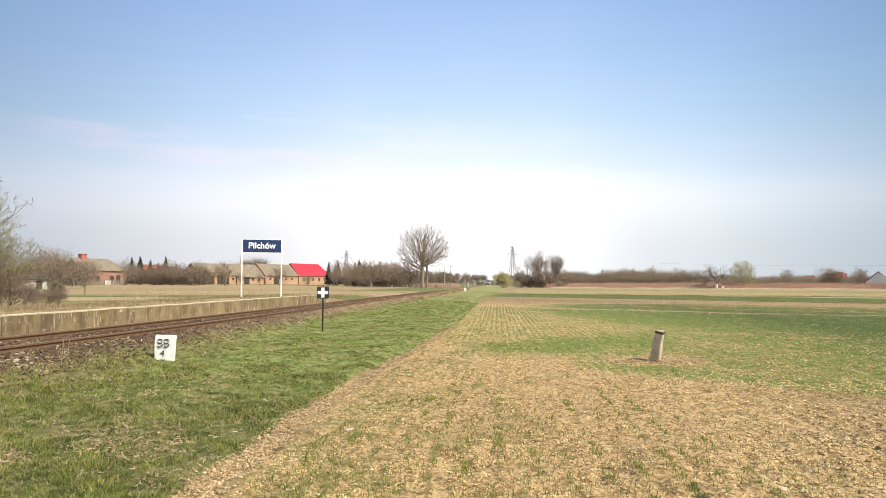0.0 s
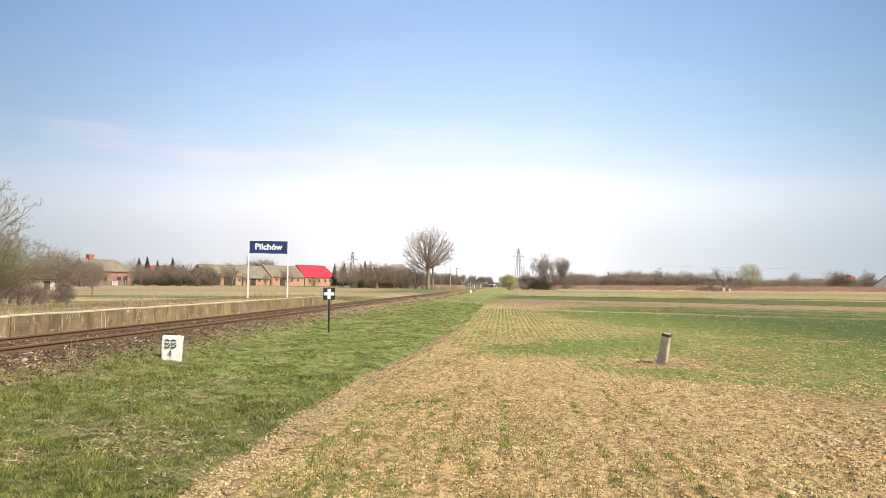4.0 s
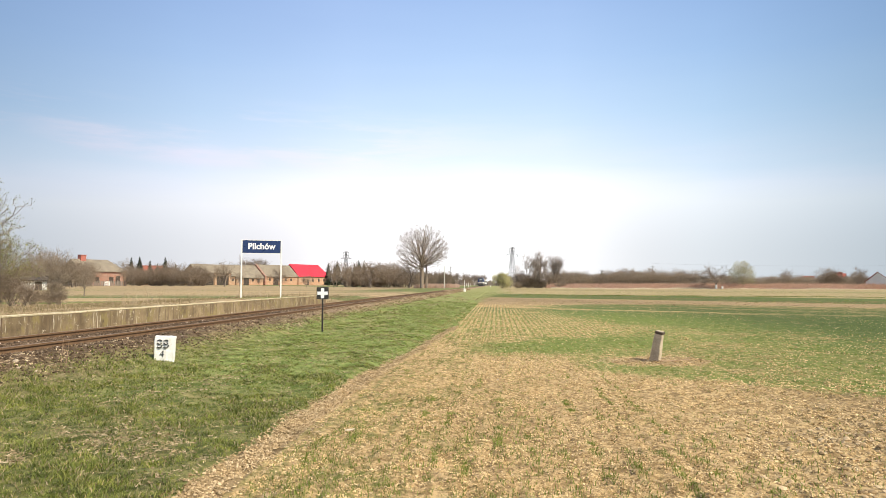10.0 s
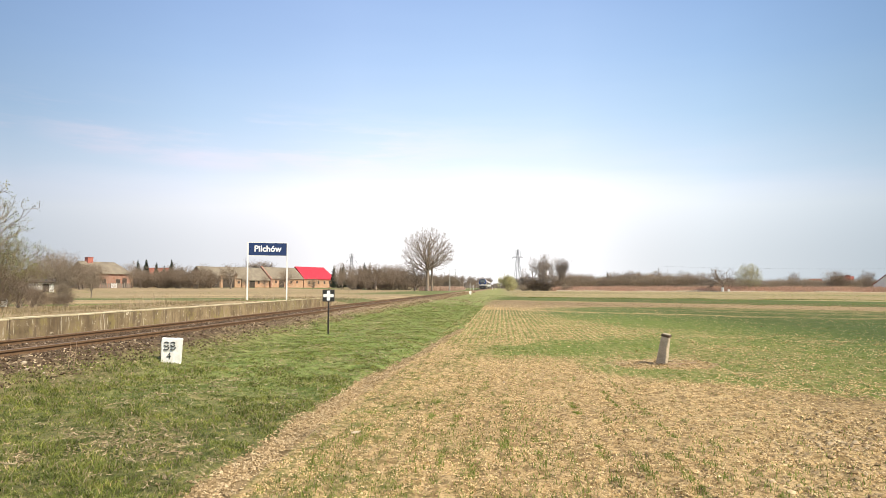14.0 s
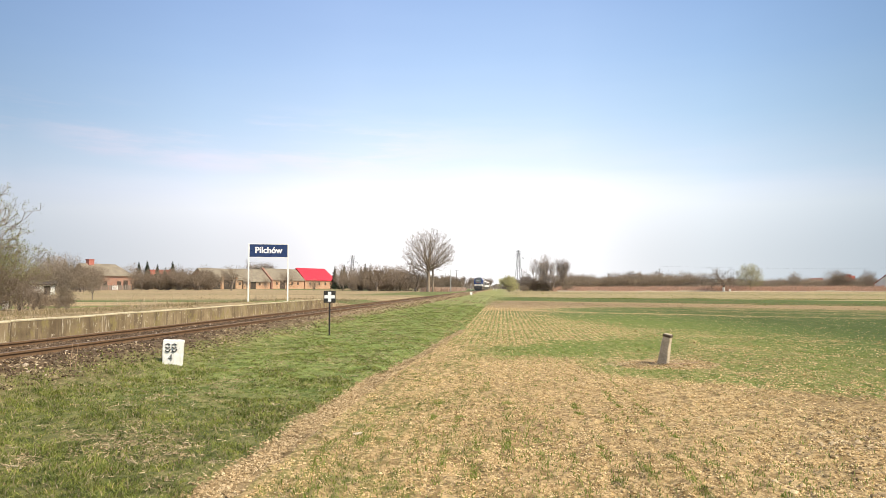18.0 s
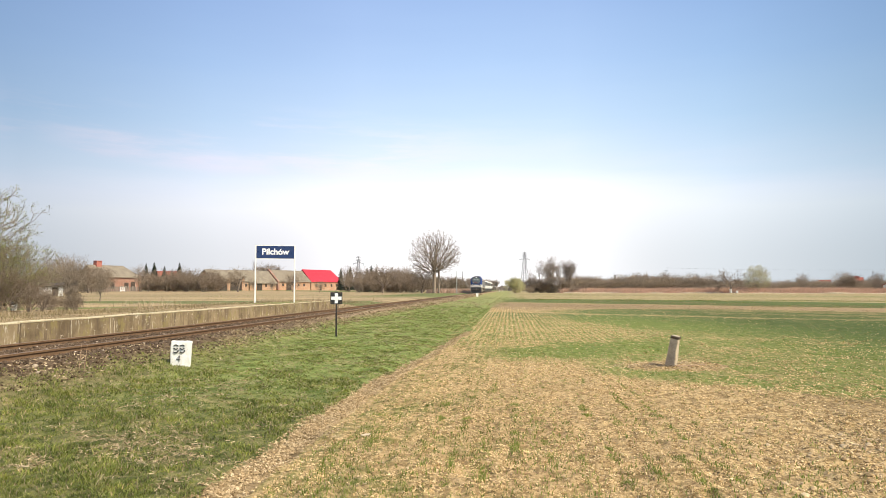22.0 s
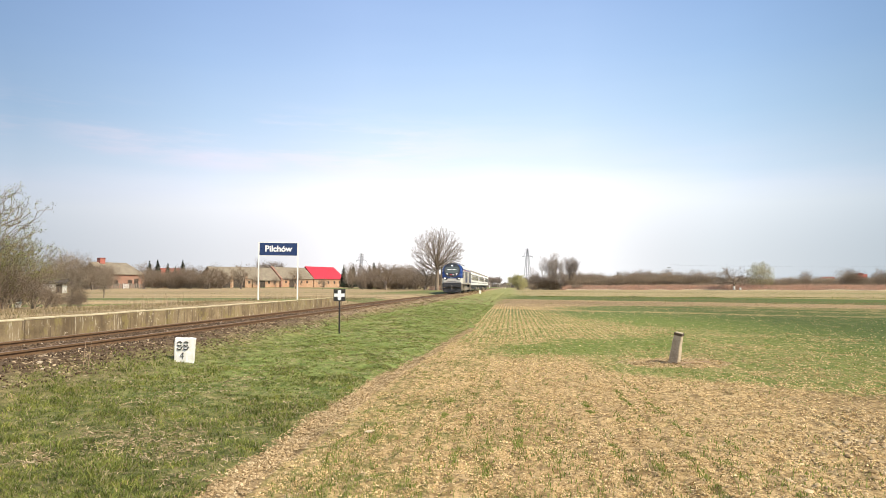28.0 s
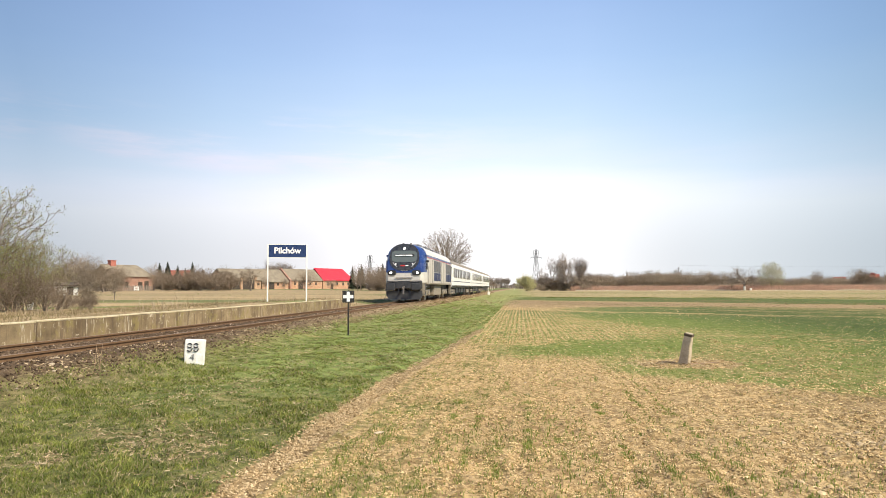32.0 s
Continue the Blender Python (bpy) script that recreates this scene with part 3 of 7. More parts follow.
def land(x, y):
    """Height of the ground."""
    y = np.asarray(y, float)
    x = np.asarray(x, float) - SKEW * np.clip(y, 0, 700)
    x = x - bend(y) * smooth_step(-x, 5.8, 7.0)
    base = np.interp(x, [-600, -60, -26, -16, -13.6, -13.0, -10.9, -10.2, -9.8, -7.35, -6.9, -6.2, -5.5, -2.6, -2.3, -1.95, 0, 600],
                     [0.50, 0.50, 0.58, 0.76, 0.90, 0.6, 0.45, 0.42, 0.515, 0.515, 0.36, 0.17, 0.13, 0.045, -0.045, -0.01, 0.0, 0.0])
    open_left = np.interp(x, [-600, -60, -26, -12.0, -10.6, -9.8, -7], [0.50, 0.50, 0.60, 0.62, 0.44, 0.515, 0.515])
    w = smooth_step(y, PLAT_END - 3, PLAT_END + 4) * (x < -9.9)
    base = base * (1 - w) + open_left * w
    base = base + 0.7 * smooth_step(y, 80, 230) * smooth_step(-x, 30, 90)
    near = 1 - smooth_step(y, 30, 120)
    rough = (lattice(x, y, 0.9, 1) - 0.5) * 0.05 + (lattice(x, y, 0.3, 2) - 0.5) * 0.035 + (lattice(x, y, 0.11, 3) - 0.5) * 0.045
    rows = 0.006 * np.sin(x * 2 * math.pi / 0.2) * (x > -1.9) * (1 - smooth_step(y, 15, 40))
    return base + (rough * (0.25 + 0.75 * (x > -6.6)) + rows) * near


def spread(a, b, step, grow, far):
    """Grid lines: even between a and b, ever wider outside."""
    mid = list(np.arange(a, b, step))
    up, s = [b], step
    while up[-1] < far:
        s *= grow
        up.append(up[-1] + s)
    down, s = [a], step
    while down[-1] > -far:
        s *= grow
        down.append(down[-1] - s)
    return np.array(down[:0:-1] + mid + up)


gx = spread(-7.2, 9.0, 0.055, 1.09, 1500)
ys = [2.9]
while ys[-1] < 1900:
    ys.append(ys[-1] + max(0.045, ys[-1] * 0.012))
gy = np.array(list(np.arange(-60, 2.9, 3.0)) + ys)
XX, YY = np.meshgrid(gx, gy)
nx, ny = len(gx), len(gy)
idx = np.arange(nx * ny).reshape(ny, nx)
quads = np.stack([idx[:-1, :-1], idx[:-1, 1:], idx[1:, 1:], idx[1:, :-1]], -1).reshape(-1, 4)
ground = part("ground", fast_mesh("ground", np.stack([XX, YY, land(XX, YY)], -1).reshape(-1, 3), quads, GROUND, True), GROUND)
tagged(ground, "spring farmland with sprouting crop, straw strips and a grassy verge", "ground", kind="structure")

# ---- railway track ----
track = thing("railway_track", "single railway track with rusty rails on ballast", "railway track", pose(TRACK_X, 0, 0, 0, 0, -math.degrees(SKEW)), kind="structure")
foot = [(-0.0625, 0), (0.0625, 0), (0.0625, 0.012), (0.012, 0.03), (0.012, 0.105), (0.035, 0.118), (0.036, 0.149), (-0.036, 0.149), (-0.035, 0.118), (-0.012, 0.105), (-0.012, 0.03), (-0.0625, 0.012)]
def swept(outline, stations, bm):
    """An (x, z) outline carried along the track's line, from station to station."""
    rings = [[bm.verts.new((px + float(bend(yy)), yy, pz)) for px, pz in outline] for yy in stations]
    n = len(outline)
    for a, b in zip(rings, rings[1:]):
        for i in range(n):
            bm.faces.new((a[i], a[(i + 1) % n], b[(i + 1) % n], b[i]))
    bm.faces.new(rings[0]), bm.faces.new(rings[-1][::-1])
    return bm


for side in (-0.75, 0.75):
    bm = swept([(side + px, RAIL_Z - 0.15 + pz) for px, pz in foot], [-15, -9, -3, 0, 3, 6, 9, 12, 14.996], bmesh.new())
    swept([(side + px, RAIL_Z - 0.15 + pz) for px, pz in foot], [15.004, 18, 21, 24, 29.996], bm)
    joints = list(np.arange(30, 150, 15.0)) + [150, 250, 400, 700]
    for a, b in zip(joints, joints[1:]):
        prism([(side + px, RAIL_Z - 0.15 + pz) for px, pz in foot], a + 0.004, b - 0.004, bm)
    rail = part("rail", bm, RUST, track, "rusty brown steel rail")
    head = [(side - 0.032, RAIL_Z - 0.003), (side + 0.032, RAIL_Z - 0.003), (side + 0.032, RAIL_Z + 0.002), (side - 0.032, RAIL_Z + 0.002)]
    part("running_face", swept(head, [-15, -9, -3, 0, 3, 6, 9, 12, 15, 18, 21, 24, 700], bmesh.new()), RAILTOP, rail, "dull worn rail head")

# ---- platform ----
PLAT_TOP = 0.98
platform = thing("platform", "low station platform edged with stained concrete slabs", "platform", pose(-10.12, 13.0, 0, 0, 0, 0.9), kind="structure")
rng = random.Random(5)


def slab_mesh(n, w, d, h, bevel):
    bm = box(-d, 0, 0, w, 0, h, bevel)
    for v in bm.verts:
        v.co += Vector((rng.uniform(-1, 1), rng.uniform(-1, 1), rng.uniform(-1, 1))) * 0.004
    me = bpy.data.meshes.new(n)
    bm.to_mesh(me)
    bm.free()
    return me


panel_shapes = [slab_mesh("panel", 0.998, 0.12, PLAT_TOP - 0.040 - 0.38, 0.005) for _ in range(4)]
cope_shapes = [slab_mesh("coping_slab", 0.995, 0.20, 0.034, 0.010) for _ in range(4)]
for me in panel_shapes:
    me.materials.append(CONCRETE)
for me in cope_shapes:
    me.materials.append(COPING)
for i in range(-24, 28):
    part("panel", panel_shapes[i % 4], None, platform, "", pose(-0.03 + rng.uniform(-0.008, 0.008), i, 0.38, 0, rng.uniform(-0.6, 0.6), 0))
    part("coping_slab", cope_shapes[(i + 1) % 4], None, platform, "", pose(-0.036 + rng.uniform(-0.008, 0.008), i, PLAT_TOP - 0.034 + rng.uniform(-0.006, 0.006), rng.uniform(-0.4, 0.4), rng.uniform(-0.5, 0.5), rng.uniform(-0.6, 0.6)))
bm = bmesh.new()
top = [(-0.18, PLAT_TOP - 0.015), (-0.9, PLAT_TOP + 0.0), (-2.2, PLAT_TOP - 0.02), (-3.6, PLAT_TOP - 0.10), (-3.9, 0.3), (-0.18, 0.3)]
prism(top, -24, 28, bm)
part("platform_surface", bm, GROUND, platform, "trodden earth and dry grass")

# ---- station name board ----
sign = thing("station_name_board", "navy blue station name board on two white posts", "sign", pose(-11.85, 32.9, PLAT_TOP - 0.03, 0, 0, 20))
BW, BH, BZ = 1.94, 0.64, 2.27
part("board", box(-BW / 2, BW / 2, -0.02, 0.02, BZ, BZ + BH, 0.006), NAVY, sign, "navy enamelled board with white lettering")
board = sign.children[0]
bm = box(-BW / 2, BW / 2, -0.024, 0.024, BZ + BH, BZ + BH + 0.03)
box(-BW / 2, BW / 2, -0.024, 0.024, BZ - 0.03, BZ, 0, bm)
part("frame", bm, WHITE, board)
lettering("lettering", "Pilchów", 0.425, LETTER, board, pose(0, -0.026, BZ + BH * 0.52), "white station name", weight=0.012)
for s in (-1, 1):
    part("post", box(s * BW / 2 - 0.035, s * BW / 2 + 0.035, -0.035, 0.035, -0.3, BZ + BH + 0.03, 0.008), WHITE, sign, "white painted steel post")

# ---- whistle board with a white cross ----
XB, YB = -5.5, 20.9
whistle = thing("warning_board", "black square board with white cross on a black post", "railway sign", pose(XB, YB, float(land(XB, YB)), 0, 0, 8))
part("post", rod((0, 0.02, -0.3), (0, 0.02, 1.42), 0.028, n=10), BLACK, whistle, "black steel post")
plate = part("board", box(-0.19, 0.19, -0.012, 0.004, 1.03, 1.41, 0.004), BLACK, whistle, "black square plate with rounded white cross")
bm = box(-0.052, 0.052, -0.017, -0.0125, 1.06, 1.38)
part("cross_upright", bm, LETTER, plate, "white cross bar")
part("cross_arm", box(-0.165, 0.165, -0.019, -0.0175, 1.168, 1.272), LETTER, plate, "white cross bar")
for s, t in ((-1, -1), (-1, 1), (1, -1), (1, 1)):
    part("bolt", rod((s * 0.14, -0.02, 1.22 + t * 0.14), (s * 0.14, -0.008, 1.22 + t * 0.14), 0.012, n=6), RUST, plate)


# ---- hectometre stones ----
def stroke(bm, cx, cz, r, a0, a1, width):
    """A painted arc, standing in the xz plane."""
    rings = []
    for k in range(11):
        t = radians(a0 + (a1 - a0) * k / 10)
        rings.append([bm.verts.new((cx + math.cos(t) * q, yy, cz + math.sin(t) * q)) for q, yy in ((r - width / 2, -0.02), (r + width / 2, -0.02), (r + width / 2, 0.004), (r - width / 2, 0.004))])
    for p, q in zip(rings, rings[1:]):
        for i in range(4):
            bm.faces.new((p[i], p[(i + 1) % 4], q[(i + 1) % 4], q[i]))
    bm.faces.new(rings[0]), bm.faces.new(rings[-1])


def hectometre(m, lettered, label, size=(0.365, 0.13, 0.575)):
    t = thing("hectometre_stone", label, "marker stone", m, "hectometre stones")
    w, d, h = size
    bm = box(-w / 2, w / 2, 0, d, -0.15, h, 0.02)
    bmesh.ops.subdivide_edges(bm, edges=bm.edges, cuts=3, use_grid_fill=True)
    bmesh.ops.subdivide_edges(bm, edges=bm.edges, cuts=1, use_grid_fill=True)
    for v in bm.verts:
        v.co += noise.noise_vector(v.co * 13) * 0.010
        edge = max(abs(v.co.x) / (w / 2), (v.co.z - h + w / 2) / (w / 2))
        if edge > 0.9:
            v.co += noise.noise_vector(v.co * 22 + Vector((3, 1, 7))) * 0.013
        v.co.x *= 1 + 0.14 * (v.co.z - 0.3)
    stone = part("stone", bm, LIMEWASH, t, "chipped whitewashed stone", smooth=False)
    if lettered:
        for dx in (-0.085, 0.030):
            bm = bmesh.new()
            for zc, r, a0, a1 in ((0.026, 0.040, 24, 156), (0.026, 0.040, 204, 336), (-0.035, 0.046, 214, 372)):
                stroke(bm, dx, h - 0.135 + zc, r, a0, a1, 0.018)
            part("numeral", bm, BLACK, stone, "stencilled black nine")
        lettering("numeral", "4", 0.19, BLACK, stone, pose(-0.03, -0.012, h - 0.335), "stencilled black four", 0.006, -0.004)
    return t


HX, HY = -6.26, 12.2
hectometre(pose(HX, HY, 0.085, 0, 2.2, 14), True, "whitewashed hectometre stone with black numbers in the grass")
hectometre(pose(-5.9, 126.8, float(land(-5.9, 126.8)), 0, 0, 10), False, "small white marker stone beside the far track", (0.42, 0.2, 0.62))

# ---- concrete stake in the field ----
SX, SY = 3.42, 14.75
stake = thing("boundary_post", "weathered leaning concrete post in the field", "post", pose(SX, SY, float(land(SX, SY)) - 0.05, 4, 12, -33))
stake.scale = (0.9, 0.9, 0.9)
bm = bmesh.new()
rings = []
for z, w, d, ox in ((-0.2, 0.15, 0.13, 0), (0.0, 0.15, 0.13, 0), (0.25, 0.14, 0.12, 0.006), (0.5, 0.128, 0.11, -0.004), (0.66, 0.12, 0.10, 0.002), (0.72, 0.11, 0.09, 0.0), (0.78, 0.125, 0.10, 0.004), (0.81, 0.10, 0.07, 0.01)):
    rings.append([bm.verts.new((ox + sx * w * 0.78 + noise.noise(Vector((sx, sy, z * 7))) * 0.014, sy * d * 0.72, z)) for sx, sy in ((-0.85, -1), (0.85, -1), (1, -0.8), (1, 0.8), (0.85, 1), (-0.85, 1), (-1, 0.8), (-1, -0.8))])
for a, b in zip(rings, rings[1:]):
    for i in range(8):
        bm.faces.new((a[i], a[(i + 1) % 8], b[(i + 1) % 8], b[i]))
bm.faces.new(rings[-1])
part("shaft", bm, STONEPOST, stake, "brown grey cracked concrete")
part("cap", box(-0.095, 0.105, -0.078, 0.078, 0.735, 0.80, 0.015), surface("dark_cap_concrete", (0.07, 0.05, 0.035), (0.14, 0.105, 0.075), 0.95, 0, 8, 50, 0.6, 0.008), stake, "dark cap")
part("band", box(-0.088, 0.088, -0.083, 0.083, 0.24, 0.262, 0.006), STONEPOST, stake, "worn raised edge")


# ---- trees and scrub ----
BARK = surface("grey_bark", (0.18, 0.14, 0.105), (0.33, 0.265, 0.205), 0.95, 0, 3, 30, 0.8, 0.02)
TWIG = islands("bare_twigs", [(0, (0.175, 0.132, 0.094)), (0.6, (0.28, 0.218, 0.158)), (1, (0.40, 0.325, 0.245))], 0.9)
# far-hedge copy of the bare twigs, lightened to paint in aerial haze
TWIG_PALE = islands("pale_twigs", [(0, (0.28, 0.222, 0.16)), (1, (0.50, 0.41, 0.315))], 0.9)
TWIG_GREY = islands("grey_twigs", [(0, (0.26, 0.215, 0.18)), (1, (0.46, 0.39, 0.33))], 0.9)
TWIG_HAZE = islands("brown_twig_haze", [(0, (0.22, 0.172, 0.125)), (1, (0.41, 0.33, 0.25))], 0.9)
SPRING = islands("young_leaves", [(0, (0.22, 0.245, 0.055)), (0.6, (0.32, 0.345, 0.09)), (1, (0.45, 0.47, 0.16))], 0.6, transmit=0.3)
PALELEAF = islands("pale_buds", [(0, (0.38, 0.38, 0.15)), (1, (0.62, 0.58, 0.30))], 0.7, transmit=0.25)
WILLOW = islands("willow_green", [(0, (0.48, 0.47, 0.20)), (1, (0.74, 0.70, 0.38))], 0.7, transmit=0.25)
NEEDLE = islands("spruce_needles", [(0, (0.03, 0.04, 0.025)), (1, (0.07, 0.085, 0.055))], 0.8)


def grow(rnd, p, d, r, level, plan, out, stretch=1.0):
    """Adds the segments of a branch and of all that springs from it. plan: lengths, children and angles by level, bend, upward pull, and the crown's envelope."""
    lengths, kids, angles, bend, up, env = plan
    length = lengths[level] * stretch * rnd.uniform(0.75, 1.15)
    pieces = 4 if level == 0 else 3 if level < 3 else 2
    pts = [p.copy()]
    for k in range(pieces):
        d = (d + Vector((rnd.uniform(-1, 1), rnd.uniform(-1, 1), rnd.uniform(-1, 1))) * bend * 0.5 + Vector((0, 0, up))).normalized()
        q = p + d * (length / pieces)
        if env and level and ((q.x / env[1]) ** 2 + (q.y / env[1]) ** 2 + ((q.z - env[0]) / env[2]) ** 2) > rnd.uniform(0.85, 1.1):
            break
        out.append((tuple(p), tuple(q), r * (1 - 0.5 * k / pieces), r * (1 - 0.5 * (k + 1) / pieces), level))
        p = q
        pts.append(p.copy())
    n = len(pts) - 1
    if level + 1 >= len(lengths) or n == 0:
        return
    for c in range(kids[level] + rnd.randint(-1, 1)):
        at = rnd.uniform(0.25, 1.0) if level else rnd.uniform(0.42, 1.0)
        i = min(int(at * n), n - 1)
        start = pts[i].lerp(pts[i + 1], at * n - i)
        side = d.orthogonal().normalized()
        side.rotate(Matrix.Rotation(c * 2.4 + p.x * 7 + rnd.uniform(-0.5, 0.5), 3, d))
        lo, hi = angles[level]
        a = rnd.uniform(lo, hi) if level else lo + (hi - lo) * ((c + rnd.random()) / max(1, kids[0])) ** 0.75
        grow(rnd, start, (d * math.cos(a) + side * math.sin(a)).normalized(), r * 0.52, level + 1, plan, out, 1.0)


def tubes(segs, sides, thin):
    """Arrays for tapered tubes round the segments."""
    if not segs:
        return np.zeros((0, 3)), np.zeros((0, 4), int)
    a = np.array([s[0] for s in segs]); b = np.array([s[1] for s in segs])
    ra = np.maximum(np.array([s[2] for s in segs]), thin); rb = np.maximum(np.array([s[3] for s in segs]), thin * 0.8)
    d = b - a
    d /= np.linalg.norm(d, axis=1)[:, None] + 1e-9
    ref = np.where(np.abs(d[:, 2:3]) > 0.9, np.array([[1.0, 0, 0]]), np.array([[0, 0, 1.0]]))
    s = np.cross(d, ref); s /= np.linalg.norm(s, axis=1)[:, None] + 1e-9
    t = np.cross(d, s)
    n = len(segs)
    v = np.zeros((n, 2, sides, 3))
    for k in range(sides):
        c, w = math.cos(2 * math.pi * k / sides), math.sin(2 * math.pi * k / sides)
        v[:, 0, k] = a + (s * c + t * w) * ra[:, None]
        v[:, 1, k] = b + (s * c + t * w) * rb[:, None]
    base = np.arange(n)[:, None] * (2 * sides)
    f = np.stack([np.stack([base[:, 0] + k, base[:, 0] + (k + 1) % sides, base[:, 0] + sides + (k + 1) % sides, base[:, 0] + sides + k], -1) for k in range(sides)], 1)
    return v.reshape(-1, 3), f.reshape(-1, 4)


def leaflets(rnd, segs, per, size, reach):
    """Small leaf quads round the twigs' ends."""
    n = len(segs) * per
    r = np.random.RandomState(rnd.randint(0, 9999))
    at = np.repeat(np.array([s[1] for s in segs]), per, 0) + r.uniform(-1, 1, (n, 3)) * reach
    u = r.normal(size=(n, 3)); u /= np.linalg.norm(u, axis=1)[:, None]
    w = np.cross(u, r.normal(size=(n, 3))); w /= np.linalg.norm(w, axis=1)[:, None]
    sz = (size * r.uniform(0.5, 1.2, n))[:, None]
    v = np.stack([at - u * sz, at + w * sz * 0.4, at + u * sz, at - w * sz * 0.4], 1).reshape(-1, 3)
    return v, np.arange(n * 4).reshape(-1, 4)


def woody(name, label, category, seed, stems, r, plan, lean, thin, crown=TWIG, leaf=None, leaf_size=0.05, per=2, reach=0.1, group="", foot=0.3):
    """A tree (one stem or two) or a bush (many stems): trunk, crown of twigs, leaves."""
    rnd = random.Random(seed)
    out = []
    for k in range(stems):
        a = 2 * math.pi * (k + rnd.random() * 0.6) / stems
        tilt = lean * rnd.uniform(0.3, 1.0)
        d = Vector((math.cos(a) * tilt, math.sin(a) * tilt, 1)).normalized()
        p = Vector((math.cos(a), math.sin(a), 0)) * (0.0 if stems == 1 else foot * rnd.uniform(0.4, 1))
        grow(rnd, p - Vector((0, 0, 0.15)), d, r, 0, plan, out)
    t = thing(name, label, category, None, group)
    thick = [s for s in out if s[4] <= 1]
    fine = [s for s in out if s[4] > 1]
    v, f = tubes(thick, 6, thin)
    part("trunk", fast_mesh("trunk", v, f, BARK, True), BARK, t, "bare trunk and limbs")
    tall = v[:, 2].max()
    v, f = tubes(fine, 3, thin)
    part("crown", fast_mesh("crown", v, f, crown, True), crown, t, "fine branches and twigs")
    tall = max(tall, np.percentile(v[:, 2], 99.5))
    if leaf:
        v, f = leaflets(rnd, [s for s in fine if s[4] >= len(plan[0]) - 2], per, leaf_size, reach)
        part("leaves", fast_mesh("leaves", v, f, leaf), leaf, t, "fresh pale green leaves")
    TALL[t.name] = (float(tall), t)
    return t


TALL, PLACED = {}, set()


def plant(ob, x, y, height, turn=0.0, wide=1.0):
    """Stands a tree or bush of that height in metres on the land: the shape itself first, copies after."""
    tall = TALL[ob.name][0]
    m = pose(x, y, float(land(x, y)), 0, 0, turn)
    if ob.name in PLACED:
        c = copy_thing(ob, m)
    else:
        c, ob.matrix_basis = ob, m
        PLACED.add(ob.name)
    k = height / tall
    c.scale = (k * wide, k * wide, k)
    return c


BUSHY = ([1.3, 1.0, 0.75, 0.55, 0.4], [4, 4, 3, 3], [(0.3, 0.9), (0.35, 0.95), (0.4, 1.0), (0.4, 1.0)], 0.5, 0.07, None)
UPRIGHT = ([4.5, 2.6, 1.7, 1.1, 0.8], [7, 5, 4, 3], [(0.25, 0.6), (0.25, 0.65), (0.3, 0.8), (0.3, 0.9)], 0.3, 0.13, None)
CROOKED = ([2.0, 1.9, 1.3, 0.9, 0.6], [6, 5, 4, 4], [(0.5, 1.1), (0.4, 1.0), (0.4, 1.0), (0.4, 1.0)], 0.6, 0.04, None)

